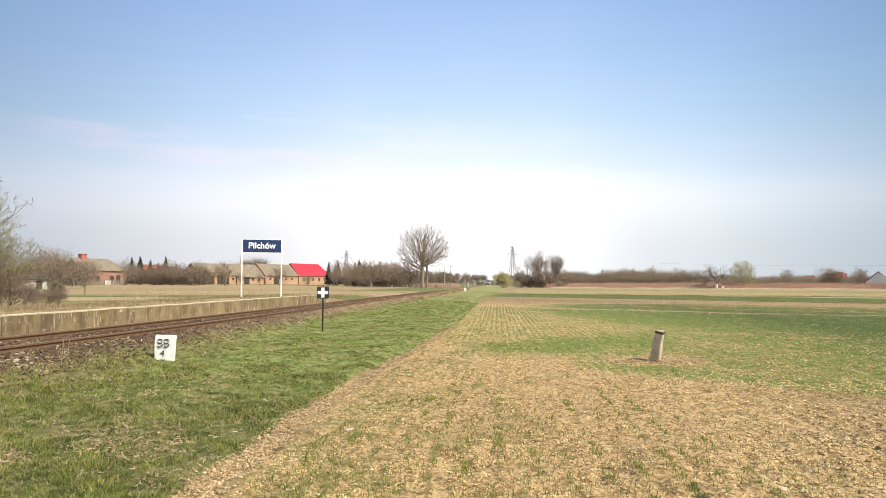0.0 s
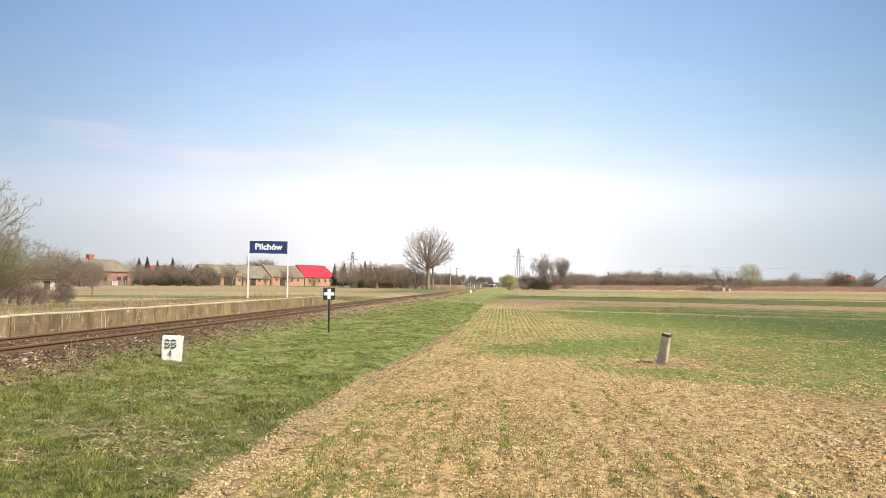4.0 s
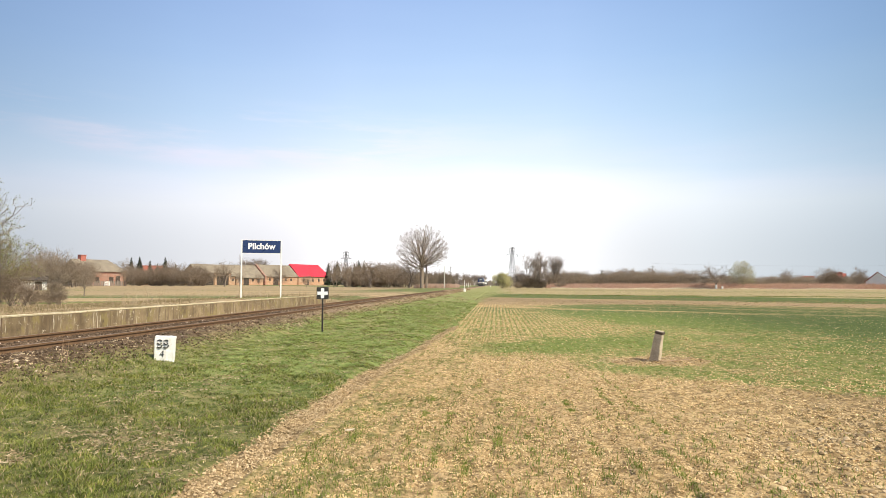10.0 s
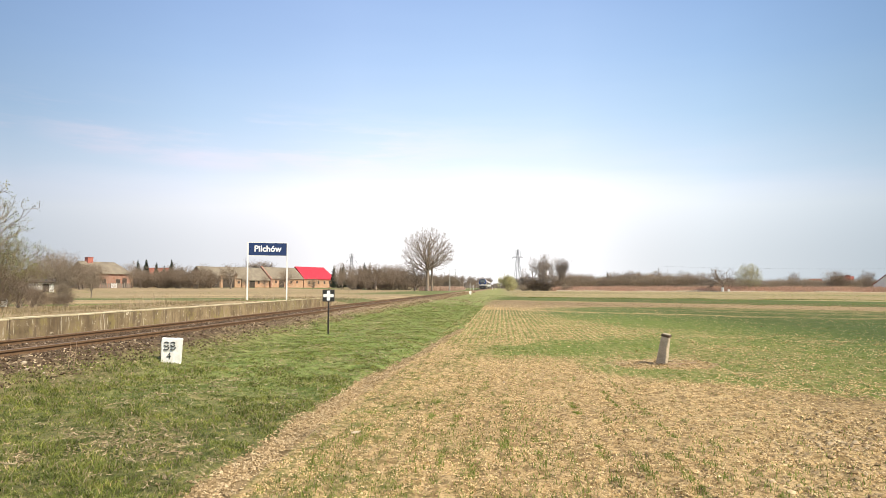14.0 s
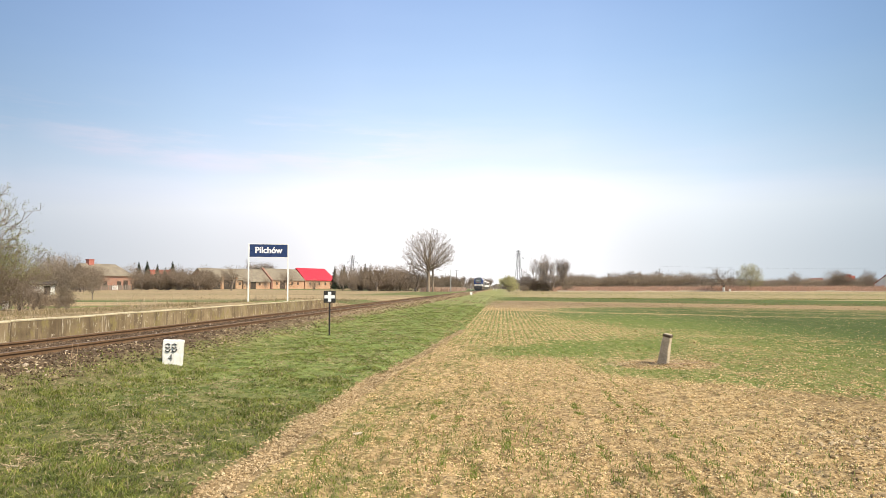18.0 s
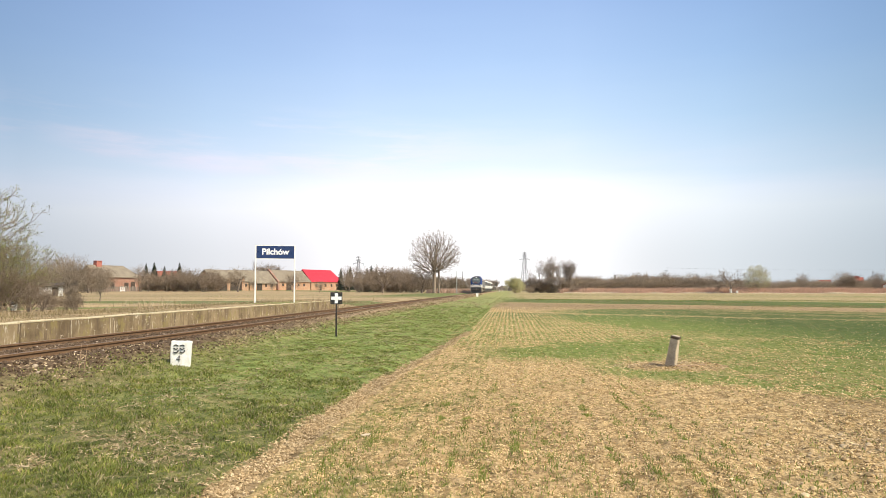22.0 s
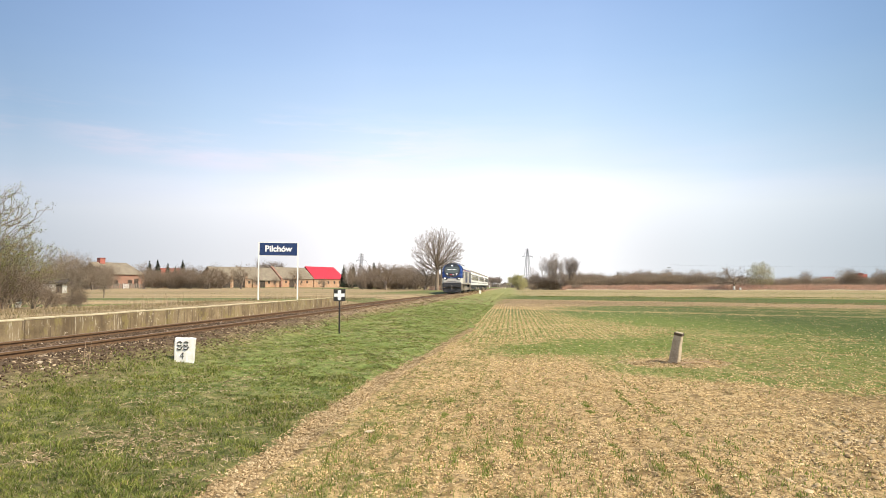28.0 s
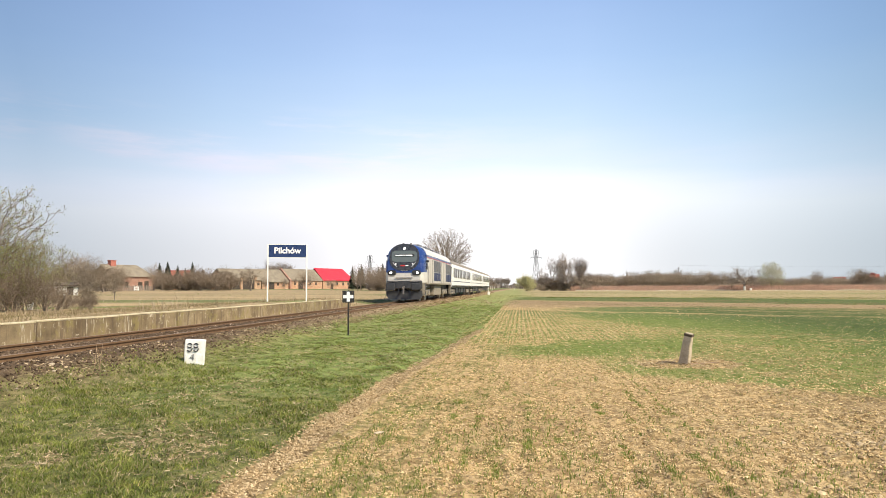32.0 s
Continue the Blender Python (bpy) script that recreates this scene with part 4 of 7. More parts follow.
def round_tree(name, label, seed, height, fork, centre, radius, half, count, leaf=None, thin=0.018, gauge=0.021, leafing=(14, 0.10, 0.4), lobes=0.0, category="tree", twig=None, group="", straight=0.9):
    """A round-crowned tree: twig ends fill an ellipsoid, and each joins the limb that serves it best; limbs thicken towards the trunk."""
    r = np.random.RandomState(seed)
    d = r.normal(size=(count, 3))
    d /= np.linalg.norm(d, axis=1)[:, None]
    swell = np.array([1 + lobes * noise.noise(Vector(q) * 2.3 + Vector((seed, 0, 0))) for q in d])
    ends = d * (r.uniform(0.05, 1, count) ** 0.5 * swell)[:, None] * np.array([radius, radius, half]) + np.array([0, 0, centre])
    ends = ends[ends[:, 2] > fork * 0.9]
    base = np.array([0, 0, fork])
    ends = ends[np.argsort(np.linalg.norm(ends - base, axis=1))]
    trunk = np.array([[0, 0, -0.3], [0.05, 0.02, fork * 0.35], [-0.04, 0.05, fork * 0.7], [0, 0, fork]])
    pts, up, run = list(trunk), [-1, 0, 1, 2], [0, 0, 0, 0]
    for e in ends:
        p = np.array(pts[3:])
        step = e - p
        far = np.linalg.norm(step, axis=1) + 1e-6
        out = (p - base) / (np.linalg.norm(p - base, axis=1)[:, None] + 0.8)
        turn = 1 - np.sum(out * step, axis=1) / far
        k = int(np.argmin(far * (1 + straight * turn) + 0.30 * np.array(run[3:]))) + 3
        n = max(1, int(far[k - 3] / 1.6))
        sag = r.normal(0, 0.07, 3) * far[k - 3]
        start, last = pts[k], k
        for j in range(1, n + 1):
            f = j / n
            q = start + (e - start) * f + sag * 4 * f * (1 - f)
            pts.append(q), up.append(last), run.append(run[last] + far[k - 3] / n)
            last = len(pts) - 1
    load = np.zeros(len(pts))
    thick = np.full(len(pts), 0.0)
    for i in range(len(pts) - 1, 0, -1):
        load[i] = max(load[i], 1.0)
        load[up[i]] += load[i]
        thick[i] = gauge * load[i] ** 0.36
    segs = [(tuple(pts[up[i]]), tuple(pts[i]), min(thick[up[i]] if up[i] else thick[i] * 1.25, thick[i] * 1.3), thick[i], 0 if thick[i] > gauge * 2.9 else 2) for i in range(1, len(pts))]
    t = thing(name, label, category, None, group)
    v, f = tubes([s for s in segs if s[4] == 0], 7, 0.02)
    part("trunk", fast_mesh("trunk", v, f, BARK, True), BARK, t, "bare trunk and limbs")
    v, f = tubes([s for s in segs if s[4] == 2], 3, thin)
    twig = twig or TWIG_GREY
    part("crown", fast_mesh("crown", v, f, twig, True), twig, t, "fine branches and twigs")
    if leaf:
        tips = [s for s in segs if s[3] < gauge * 1.9]
        v, f = leaflets(random.Random(seed), tips, *leafing)
        part("leaves", fast_mesh("leaves", v, f, leaf), leaf, t, "pale opening leaves")
    TALL[t.name] = (height, t)
    return t


def fan_tree(name, label, seed, height, fork, centre, radius, half, limbs, kids, r0, thin, twig, category="tree", low=0.6):
    """A tree whose limbs fan out from one fork: straight limbs, side branches along them, twigs along those, all inside an egg-shaped crown."""
    rnd = random.Random(seed)
    segs = []

    def reach(p, d):
        """How far the crown's outline lies from p along d."""
        a = Vector((p.x / radius, p.y / radius, (p.z - centre) / half))
        b = Vector((d.x / radius, d.y / radius, d.z / half))
        q, w, e = b.dot(b), a.dot(b), a.dot(a) - 1
        return max(0.0, (-w + math.sqrt(max(0.0, w * w - q * e))) / q)

    def branch(p, d, length, r, level):
        pieces = 5 if level == 0 else 3 if level == 1 else 2
        pts = [p]
        for k in range(pieces):
            d = (d + Vector((rnd.gauss(0, 1), rnd.gauss(0, 1), rnd.gauss(0, 1) + 0.35)) * 0.07).normalized()
            q = pts[-1] + d * (length / pieces)
            segs.append((tuple(pts[-1]), tuple(q), r * (1 - 0.75 * k / pieces), r * (1 - 0.75 * (k + 1) / pieces), level))
            pts.append(q)
        if level >= len(kids):
            return
        turn = rnd.uniform(0, 6.28)
        for c in range(kids[level]):
            f = 0.18 + 0.80 * (c + rnd.random() * 0.8) / kids[level]
            i = min(int(f * pieces), pieces - 1)
            at = pts[i].lerp(pts[i + 1], f * pieces - i)
            way = (pts[i + 1] - pts[i]).normalized()
            side = way.orthogonal().normalized()
            turn += 2.4 + rnd.uniform(-0.4, 0.4)
            side.rotate(Matrix.Rotation(turn, 3, way))
            a = rnd.uniform(0.45, 0.85)
            out = (way * math.cos(a) + side * math.sin(a) + Vector((0, 0, 0.12))).normalized()
            far = reach(at, out) * rnd.uniform(0.75, 1.04)
            branch(at, out, min(far, length * (0.62 - 0.22 * f) * rnd.uniform(0.7, 1.2)), r * (1 - 0.7 * f) * 0.55, level + 1)

    top = Vector((0, 0, fork))
    segs += [((0, 0, -0.3), (0.06, 0.03, fork * 0.5), r0 * 1.25, r0 * 1.05, 0), ((0.06, 0.03, fork * 0.5), tuple(top), r0 * 1.05, r0, 0)]
    for k in range(limbs):
        a = 1.32 * math.sqrt((k + 0.5) / limbs)
        b = k * 2.4 + rnd.uniform(-0.3, 0.3)
        d = Vector((math.sin(a) * math.cos(b), math.sin(a) * math.sin(b), math.cos(a)))
        p = top - Vector((0, 0, fork * low * (a / 1.32) * rnd.uniform(0.6, 1.0)))
        branch(p, d, reach(p, d) * rnd.uniform(0.86, 1.02), r0 * rnd.uniform(0.26, 0.46), 0)
    t = thing(name, label, category)
    v, f = tubes([s for s in segs if s[4] <= 1], 6, 0.02)
    part("trunk", fast_mesh("trunk", v, f, BARK, True), BARK, t, "bare trunk and limbs")
    v, f = tubes([s for s in segs if s[4] > 1], 3, thin)
    part("crown", fast_mesh("crown", v, f, twig, True), twig, t, "fine branches and twigs")
    TALL[t.name] = (height, t)
    return t


big = fan_tree("roadside_tree", "tall leafless round-crowned tree beside the track", 17, 16.0, 7.8, 9.6, 6.9, 6.4, 27, (7, 5, 3), 0.40, 0.015, TWIG, low=0.5)
airy = fan_tree("slender_tree", "slender leafless tree with an open crown of upright branches", 23, 14.0, 8.0, 8.0, 4.0, 6.2, 13, (7, 5, 3), 0.15, 0.012, TWIG_GREY, low=0.85)
twin = fan_tree("roadside_tree", "slim leafless tree grown up close beside the round-crowned one", 9, 12.5, 7.0, 9.0, 3.0, 3.9, 7, (4, 3, 2), 0.27, 0.014, TWIG, low=0.3)
thorn = round_tree("leafing_bush", "tall untidy bush with fresh green leaves behind the platform", 17, 6.3, 0.4, 3.3, 4.2, 3.1, 4200, SPRING, 0.009, 0.0095, (6, 0.040, 0.14), 0.55, "bush", TWIG)
scrub = [woody("bare_bush", "dense leafless brown bush at the field's edge", "bush", 20 + i, 9, 0.05, BUSHY, 0.9, 0.0075, TWIG, group="bare bushes", foot=0.06) for i in range(3)]
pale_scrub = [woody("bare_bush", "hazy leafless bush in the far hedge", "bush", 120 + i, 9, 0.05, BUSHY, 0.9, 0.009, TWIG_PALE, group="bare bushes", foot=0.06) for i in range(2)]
shoots = [woody("bare_tree", "slender leafless trees with upright branches", "tree", 40 + i, 3, 0.13, UPRIGHT, 0.22, 0.010, TWIG_GREY, group="bare trees", foot=0.15) for i in range(2)]
orchard = [woody("fruit_tree", "small leafless fruit tree with crooked limbs", "tree", 60 + i, 1, 0.17, CROOKED, 0.12, 0.013, TWIG, group="fruit trees") for i in range(2)]
fuzzy = [round_tree("bushy_tree", "bushy leafless tree with a haze of fine brown twigs", 31 + 7 * i, 8.0, 1.5, 4.8, 3.2 - 0.4 * i, 3.2, 2700, thin=0.0135, gauge=0.011, lobes=0.7, twig=TWIG_HAZE, group="bushy bare trees", straight=1.4) for i in range(3)]
green_tree = round_tree("leafing_tree", "rounded tree just coming into green leaf", 81, 10.0, 1.2, 5.3, 4.4, 4.7, 1100, PALELEAF, 0.014)
sallow = woody("willow_bush", "yellow green willow bush beside the track", "bush", 91, 9, 0.05, BUSHY, 0.7, 0.010, TWIG_GREY, WILLOW, 0.07, 5, 0.2, foot=0.06)


def spruce(seed, height):
    """A dark conifer: a straight trunk and drooping tiers of needled branches."""
    r = np.random.RandomState(seed)
    t = thing("spruce", "dark green spruce among the farm buildings", "tree", None, "spruces")
    part("trunk", rod((0, 0, -0.2), (0, 0, height * 0.98), 0.16, 0.02, 6), BARK, t, "straight trunk")
    n = 1500
    h = r.beta(1.1, 1.5, n) * 0.93 + 0.07
    h = np.round(h * 16 + r.normal(0, 0.22, n)) / 16 * 0.25 + h * 0.75
    a = r.uniform(0, 2 * math.pi, n)
    lobe = 0.72 + 0.28 * np.sin(a * 3 + h * 40) * np.sin(h * 23)
    reach = np.clip(1 - h, 0.02, 1) ** 0.75 * height * 0.27 * r.uniform(0.35, 1.15, n) * lobe + 0.1
    out = np.stack([np.cos(a), np.sin(a), np.zeros(n)], 1)
    z = h * height
    root = np.stack([np.zeros(n), np.zeros(n), z + 0.1 * reach], 1) + out * (reach * 0.25)[:, None]
    tip = out * reach[:, None] + np.stack([np.zeros(n), np.zeros(n), z - 0.25 * reach], 1)
    side = np.stack([-np.sin(a), np.cos(a), np.zeros(n)], 1) * (reach * 0.22 + 0.05)[:, None]
    mid = (root * 0.4 + tip * 0.6)
    v = np.stack([root, mid + side, tip, mid - side], 1).reshape(-1, 3)
    part("crown", fast_mesh("crown", v, np.arange(4 * n).reshape(-1, 4), NEEDLE), NEEDLE, t, "dark needled branches")
    TALL[t.name] = (height, t)
    return t


firs = [spruce(3, 10.0), spruce(4, 9.0)]


# ---- train ----
BLUE = surface("blue_coachwork", (0.02, 0.046, 0.175), (0.026, 0.058, 0.215), 0.25, 0.0, 2, 30, 0.03)
SILVER = surface("silver_grey_coachwork", (0.58, 0.55, 0.50), (0.70, 0.67, 0.61), 0.4, 0.1, 2, 30, 0.03, wear=(0.42, 0.39, 0.34))
BODYSIDE = surface("beige_grey_coachwork", (0.47, 0.435, 0.385), (0.58, 0.54, 0.48), 0.42, 0.05, 2, 30, 0.03, wear=(0.34, 0.30, 0.25), wear_at=0.66)
CHARCOAL = surface("charcoal_underframe", (0.026, 0.028, 0.032), (0.062, 0.063, 0.068), 0.6, 0.1, 6, 50, 0.3, wear=(0.10, 0.08, 0.065))
GRILLE = surface("grey_grille", (0.12, 0.12, 0.13), (0.19, 0.19, 0.20), 0.6)
DEEP = surface("deep_blue_panel", (0.010, 0.018, 0.07), (0.016, 0.026, 0.09), 0.45)
RED = surface("red_stripe", (0.45, 0.02, 0.02), (0.5, 0.03, 0.025), 0.4)
CREAM = surface("white_coachwork", (0.86, 0.85, 0.82), (0.93, 0.92, 0.89), 0.35, 0.0, 1.5, 30, 0.03, wear=(0.55, 0.51, 0.45))
COACHROOF = surface("grey_coach_roof", (0.20, 0.168, 0.13), (0.29, 0.25, 0.20), 0.85)
DUSTY = surface("dusty_running_gear", (0.20, 0.175, 0.14), (0.36, 0.315, 0.25), 0.85, 0.1, 5, 40, 0.3, wear=(0.05, 0.045, 0.04))
STEEL = surface("worn_steel", (0.22, 0.20, 0.18), (0.36, 0.33, 0.30), 0.45, 0.7)


def glazing(name, tint, rough=0.06, gloss=0.6):
    m, net, shader = blank(name)
    net.put(shader.inputs["Base Color"], rgba(tint))
    shader.inputs["Roughness"].default_value = rough
    shader.inputs["Specular IOR Level"].default_value = gloss
    at = net.node("ShaderNodeTexCoord").outputs["Object"]
    relief(net, shader, net.noise(at, 3.0, 2.0), 0.05, 0.01)
    return m


DARKGLASS = glazing("dark_tinted_glass", (0.016, 0.022, 0.026), 0.08, 0.22)
SCREEN = glazing("windscreen_glass", (0.12, 0.14, 0.135))
MASK = surface("dark_grey_mask", (0.03, 0.031, 0.036), (0.045, 0.046, 0.052), 0.3, bump=0.02)


def glow(name, colour, strength):
    m, net, shader = blank(name)
    shader.inputs["Emission Color"].default_value = rgba(colour)
    shader.inputs["Emission Strength"].default_value = strength
    return m


LAMP = glow("lit_headlamp", (1.0, 0.96, 0.88), 2.0)
DISPLAY = glow("lit_display", (0.70, 0.85, 0.76), 0.28)


def rake(z):
    return 0.34 * max(0.0, (z - 2.0) / 2.2) ** 1.4


BODY = [(1.38, 1.49), (1.7, 1.5), (2.15, 1.5), (2.8, 1.5), (3.2, 1.49), (3.45, 1.46), (3.7, 1.38), (3.92, 1.2), (4.08, 0.92), (4.19, 0.5), (4.24, 0.0)]


def shell(y_list, z_min, z_max, front=True, cap=True):
    """A stretch of rounded cab between two heights."""
    levels = [(z, w) for z, w in BODY if z_min - 1e-6 <= z <= z_max + 1e-6]
    bm = bmesh.new()
    rings = []
    for y in y_list:
        fw = float(np.interp(y, [0, 0.06, 0.18, 0.4, 0.8, 1.3], [0.79, 0.85, 0.91, 0.955, 0.985, 1]))
        fh = float(np.interp(y, [0, 0.06, 0.18, 0.4, 0.8, 1.3], [0.935, 0.96, 0.98, 0.992, 1, 1]))
        dome = float(np.interp(y, [0, 0.18, 0.5, 1.3], [1, 0.7, 0.3, 0]))
        arch = lambda z, w: w * fw if z < 2.9 else (1 - dome) * w * fw + dome * min(w * fw, 1.19 * max(0.0, 1 - ((z - 2.9) / 1.34) ** 2.2) ** 0.5)
        half = [(arch(z, w), y + rake(z) * max(0, 1 - y / 1.3), 1.38 + (z - 1.38) * fh) for z, w in levels]
        pts = half + [(-x, yy, z) for x, yy, z in reversed(half) if x > 1e-4]
        rings.append([bm.verts.new(p) for p in pts])
    n = len(rings[0])
    closed = levels[-1][1] < 1e-4
    for a, b in zip(rings, rings[1:]):
        for i in range(n if closed else n):
            j = (i + 1) % n
            bm.faces.new((a[i], a[j], b[j], b[i]))
    if cap:
        r = rings[0]
        for i in range(n // 2):
            k, j = n - 1 - i, n - 2 - i
            if i + 1 < j:
                bm.faces.new((r[i], r[i + 1], r[j], r[k]))
            elif i + 1 == j:
                bm.faces.new((r[i], r[i + 1], r[k]))
    return bm


def lens(a, b, zc, power, off, thick=0.02, bm=None, xc=0.0, curve=0.0):
    """A rounded plate that follows the cab's raked, bowed front."""
    bm = bm or bmesh.new()
    n, rings = 40, []
    for s in (1.0, 0.6, 0.25):
        ring = []
        for k in range(n):
            t = 2 * math.pi * k / n
            c, w = math.cos(t), math.sin(t)
            x = xc + s * a * abs(c) ** (2 / power) * (1 if c >= 0 else -1)
            z = zc + s * b * abs(w) ** (2 / power) * (1 if w >= 0 else -1)
            ring.append((x, rake(z) - off + curve * (x / 1.2) ** 2 - curve * 0.15, z))
        rings.append([bm.verts.new(p) for p in ring])
    back = [bm.verts.new((v.co.x, v.co.y + thick, v.co.z)) for v in rings[0]]
    rings = [back] + rings
    for p, q in zip(rings, rings[1:]):
        for k in range(n):
            bm.faces.new((p[k], p[(k + 1) % n], q[(k + 1) % n], q[k]))
    bm.faces.new(rings[-1])
    return bm


def wheelset(parent, y, r, z=None):
    bm = bmesh.new()
    for s in (-0.75, 0.75):
        rod((s - 0.065, 0, 0), (s + 0.065, 0, 0), r, n=24, bm=bm)
        inner = -1 if s > 0 else 1
        rod((s + inner * 0.07, 0, 0), (s + inner * 0.10, 0, 0), r + 0.03, n=24, bm=bm)
        for k in range(6):
            a = k * math.pi / 3
            rod((s - inner * 0.07, 0.6 * r * math.cos(a), 0.6 * r * math.sin(a)), (s - inner * 0.085, 0.6 * r * math.cos(a), 0.6 * r * math.sin(a)), 0.06, n=6, bm=bm)
    rod((-0.95, 0, 0), (0.95, 0, 0), 0.09, n=10, bm=bm)
    return part("wheelset", bm, STEEL, parent, "steel wheels on an axle", pose(0, y, r))


def bogie(parent, y, base, r, frame_material=None):
    """A two-axle bogie with side frames, springs and axle boxes."""
    frame_material = frame_material or DUSTY
    half = base / 2
    bm = bmesh.new()
    for s in (-1, 1):
        box(s * 1.05 - 0.07, s * 1.05 + 0.07, y - half - 0.55, y + half + 0.55, r + 0.12, r + 0.36, 0.03, bm)
        box(s * 1.05 - 0.09, s * 1.05 + 0.09, y - 0.45, y + 0.45, r - 0.1, r + 0.14, 0.03, bm)
    box(-1.0, 1.0, y - 0.3, y + 0.3, r + 0.05, r + 0.33, 0, bm)
    b = part("bogie", bm, frame_material, parent, "dusty dark bogie frame")
    for k in (-1, 1):
        for s in (-1, 1):
            part("axle_box", box(s * 1.08 - 0.12, s * 1.08 + 0.12, y + k * half - 0.17, y + k * half + 0.17, r - 0.15, r + 0.17, 0.04), frame_material, b)
            for e in (-0.32, 0.32):
                part("spring", rod((s * 1.1, y + k * half + e, r - 0.02), (s * 1.1, y + k * half + e, r + 0.34), 0.075, n=10), STEEL, b)
            part("brake_shoe", box(s * 0.75 - 0.05, s * 0.75 + 0.05, y + k * (half - r - 0.12) - 0.06, y + k * (half - r - 0.12) + 0.06, r - 0.25, r + 0.2, 0.02), RUST, b)
        wheelset(parent, y + k * half, r)
    return b


def make_loco():
    t = thing("diesel_locomotive", "modern blue and silver diesel locomotive with lit headlamps", "locomotive")
    length = 19.4
    # shell
    sec = [(w, z) for z, w in BODY]
    side = [(w, z) for w, z in sec if z <= 3.45]
    outline = side + [(-w, z) for w, z in reversed(side)]
    part("body_side", prism(outline, 1.3, length - 1.3), BODYSIDE, t, "beige grey body side")
    rf = [(w, z) for w, z in sec if z >= 3.45]
    outline = [(w, z + 0.002) for w, z in rf] + [(-w, z + 0.002) for w, z in reversed(rf[:-1])]
    part("roof", prism(outline, 1.3, length - 1.3), SILVER, t, "silver grey curved roof", smooth=False)
    for s in (-1, 1):
        part("blue_band", box(*sorted((s * 1.44, s * 1.508)), 1.0, length - 1.0, 3.30, 3.46, 0.004), BLUE, t, "blue band under the roof")
        part("red_line", box(*sorted((s * 1.45, s * 1.512)), 1.6, length - 1.6, 3.255, 3.295), RED, t, "thin red line")
    # cabs: front, and the same at the back
    for back in (False, True):
        m = pose(0, length, 0, 0, 0, 180) if back else pose(0, 0, 0)
        cab = part("cab", shell([0, 0.06, 0.18, 0.4, 0.8, 1.3], 2.15, 4.3), BLUE, t, "blue rounded driver's cab", m)
        part("cab_apron", shell([0, 0.06, 0.18, 0.4, 0.8, 1.3], 1.38, 2.15), SILVER, t, "silver lower cab front", m @ pose(0, 0.02, 0))
        part("black_mask", lens(1.10, 0.99, 3.24, 2.4, 0.03), MASK, cab, "glossy black front mask")
        part("windscreen", lens(0.93, 0.42, 3.30, 5.0, 0.045), SCREEN, cab, "dark tinted windscreen")
        part("display", lens(0.74, 0.10, 3.37, 6.0, 0.055, 0.006), BLACK, cab, "dark destination display")
        for x0, x1 in ((-0.66, -0.12), (-0.06, 0.02), (0.08, 0.60)):
            part("display_bar", lens((x1 - x0) / 2, 0.042, 3.37, 6.0, 0.064, 0.006, xc=(x0 + x1) / 2), DISPLAY, cab, "lit bar of the display")
        part("maker_mark", lens(0.16, 0.05, 2.62, 6.0, 0.045, 0.006, xc=-0.12), RED, cab)
        part("maker_mark", lens(0.12, 0.03, 2.62, 6.0, 0.045, 0.006, xc=0.2), LETTER, cab)
        for s in (-1, 1):
            part("wiper", rod((s * 0.55, rake(2.55) - 0.05, 2.52), (s * 0.84, rake(2.9) - 0.045, 2.86), 0.016, n=6), LETTER, cab, "pale wiper arm")
            part("signal_lamp", lens(0.06, 0.06, 2.74, 2.0, 0.05, 0.02, xc=s * 0.62), LETTER, cab, "small round signal lamp")
            part("lamp_housing", lens(0.32, 0.19, 2.10, 3.0, 0.03, 0.06, xc=s * 0.90), BLACK, cab, "black lamp housing")
            part("headlamp", lens(0.085, 0.085, 2.10, 2.0, 0.06, 0.04, xc=s * 0.98), LAMP, cab, "lit round headlamp")
            part("mirror_camera", box(*sorted((s * 1.5, s * 1.62)), 1.5, 1.62, 2.9, 3.05, 0.02), BLACK, cab)
        part("top_lamp", lens(0.10, 0.085, 3.88, 2.0, 0.06, 0.05), LAMP, cab, "lit top lamp")
        part("number_bar", lens(0.24, 0.035, 2.26, 6.0, 0.012, 0.006), LETTER, cab, "plain white bar")
        part("front_bar", box(-0.62, 0.62, -0.045, 0.03, 1.70, 1.76, 0.01), STEEL, cab, "steel grab bar")
        part("buffer_beam", box(-1.30, 1.30, -0.03, 0.40, 0.95, 1.53, 0.05), CHARCOAL, t, "dark grey buffer beam", m)
        for s in (-1, 1):
            buf = part("buffer", box(s * 0.93 - 0.33, s * 0.93 + 0.33, -0.46, -0.34, 0.84, 1.32, 0.05), CHARCOAL, t, "large dark rectangular buffer plate", m)
            part("buffer_stem", rod((s * 0.93, -0.37, 1.06), (s * 0.93, 0.05, 1.06), 0.14, n=14), CHARCOAL, buf)
            part("brake_hose", rod((s * 0.38, -0.12, 1.0), (s * 0.42, -0.16, 0.55), 0.028, n=6), BLACK, t, "", m)
            ladder = part("cab_ladder", box(*sorted((s * 1.22, s * 1.44)), 0.62, 1.28, 0.40, 1.38, 0.03), DUSTY, t, "pale grey ladder below the cab", m)
            for z in (0.44, 0.76, 1.08):
                part("tread", box(*sorted((s * 1.36, s * 1.50)), 0.68, 1.22, z, z + 0.05, 0.01), STEEL, ladder)
                # dark flat plate painted as the shade inside a step opening
                part("recess", box(*sorted((s * 1.40, s * 1.446)), 0.72, 1.18, z + 0.06, z + 0.25), CHARCOAL, ladder)
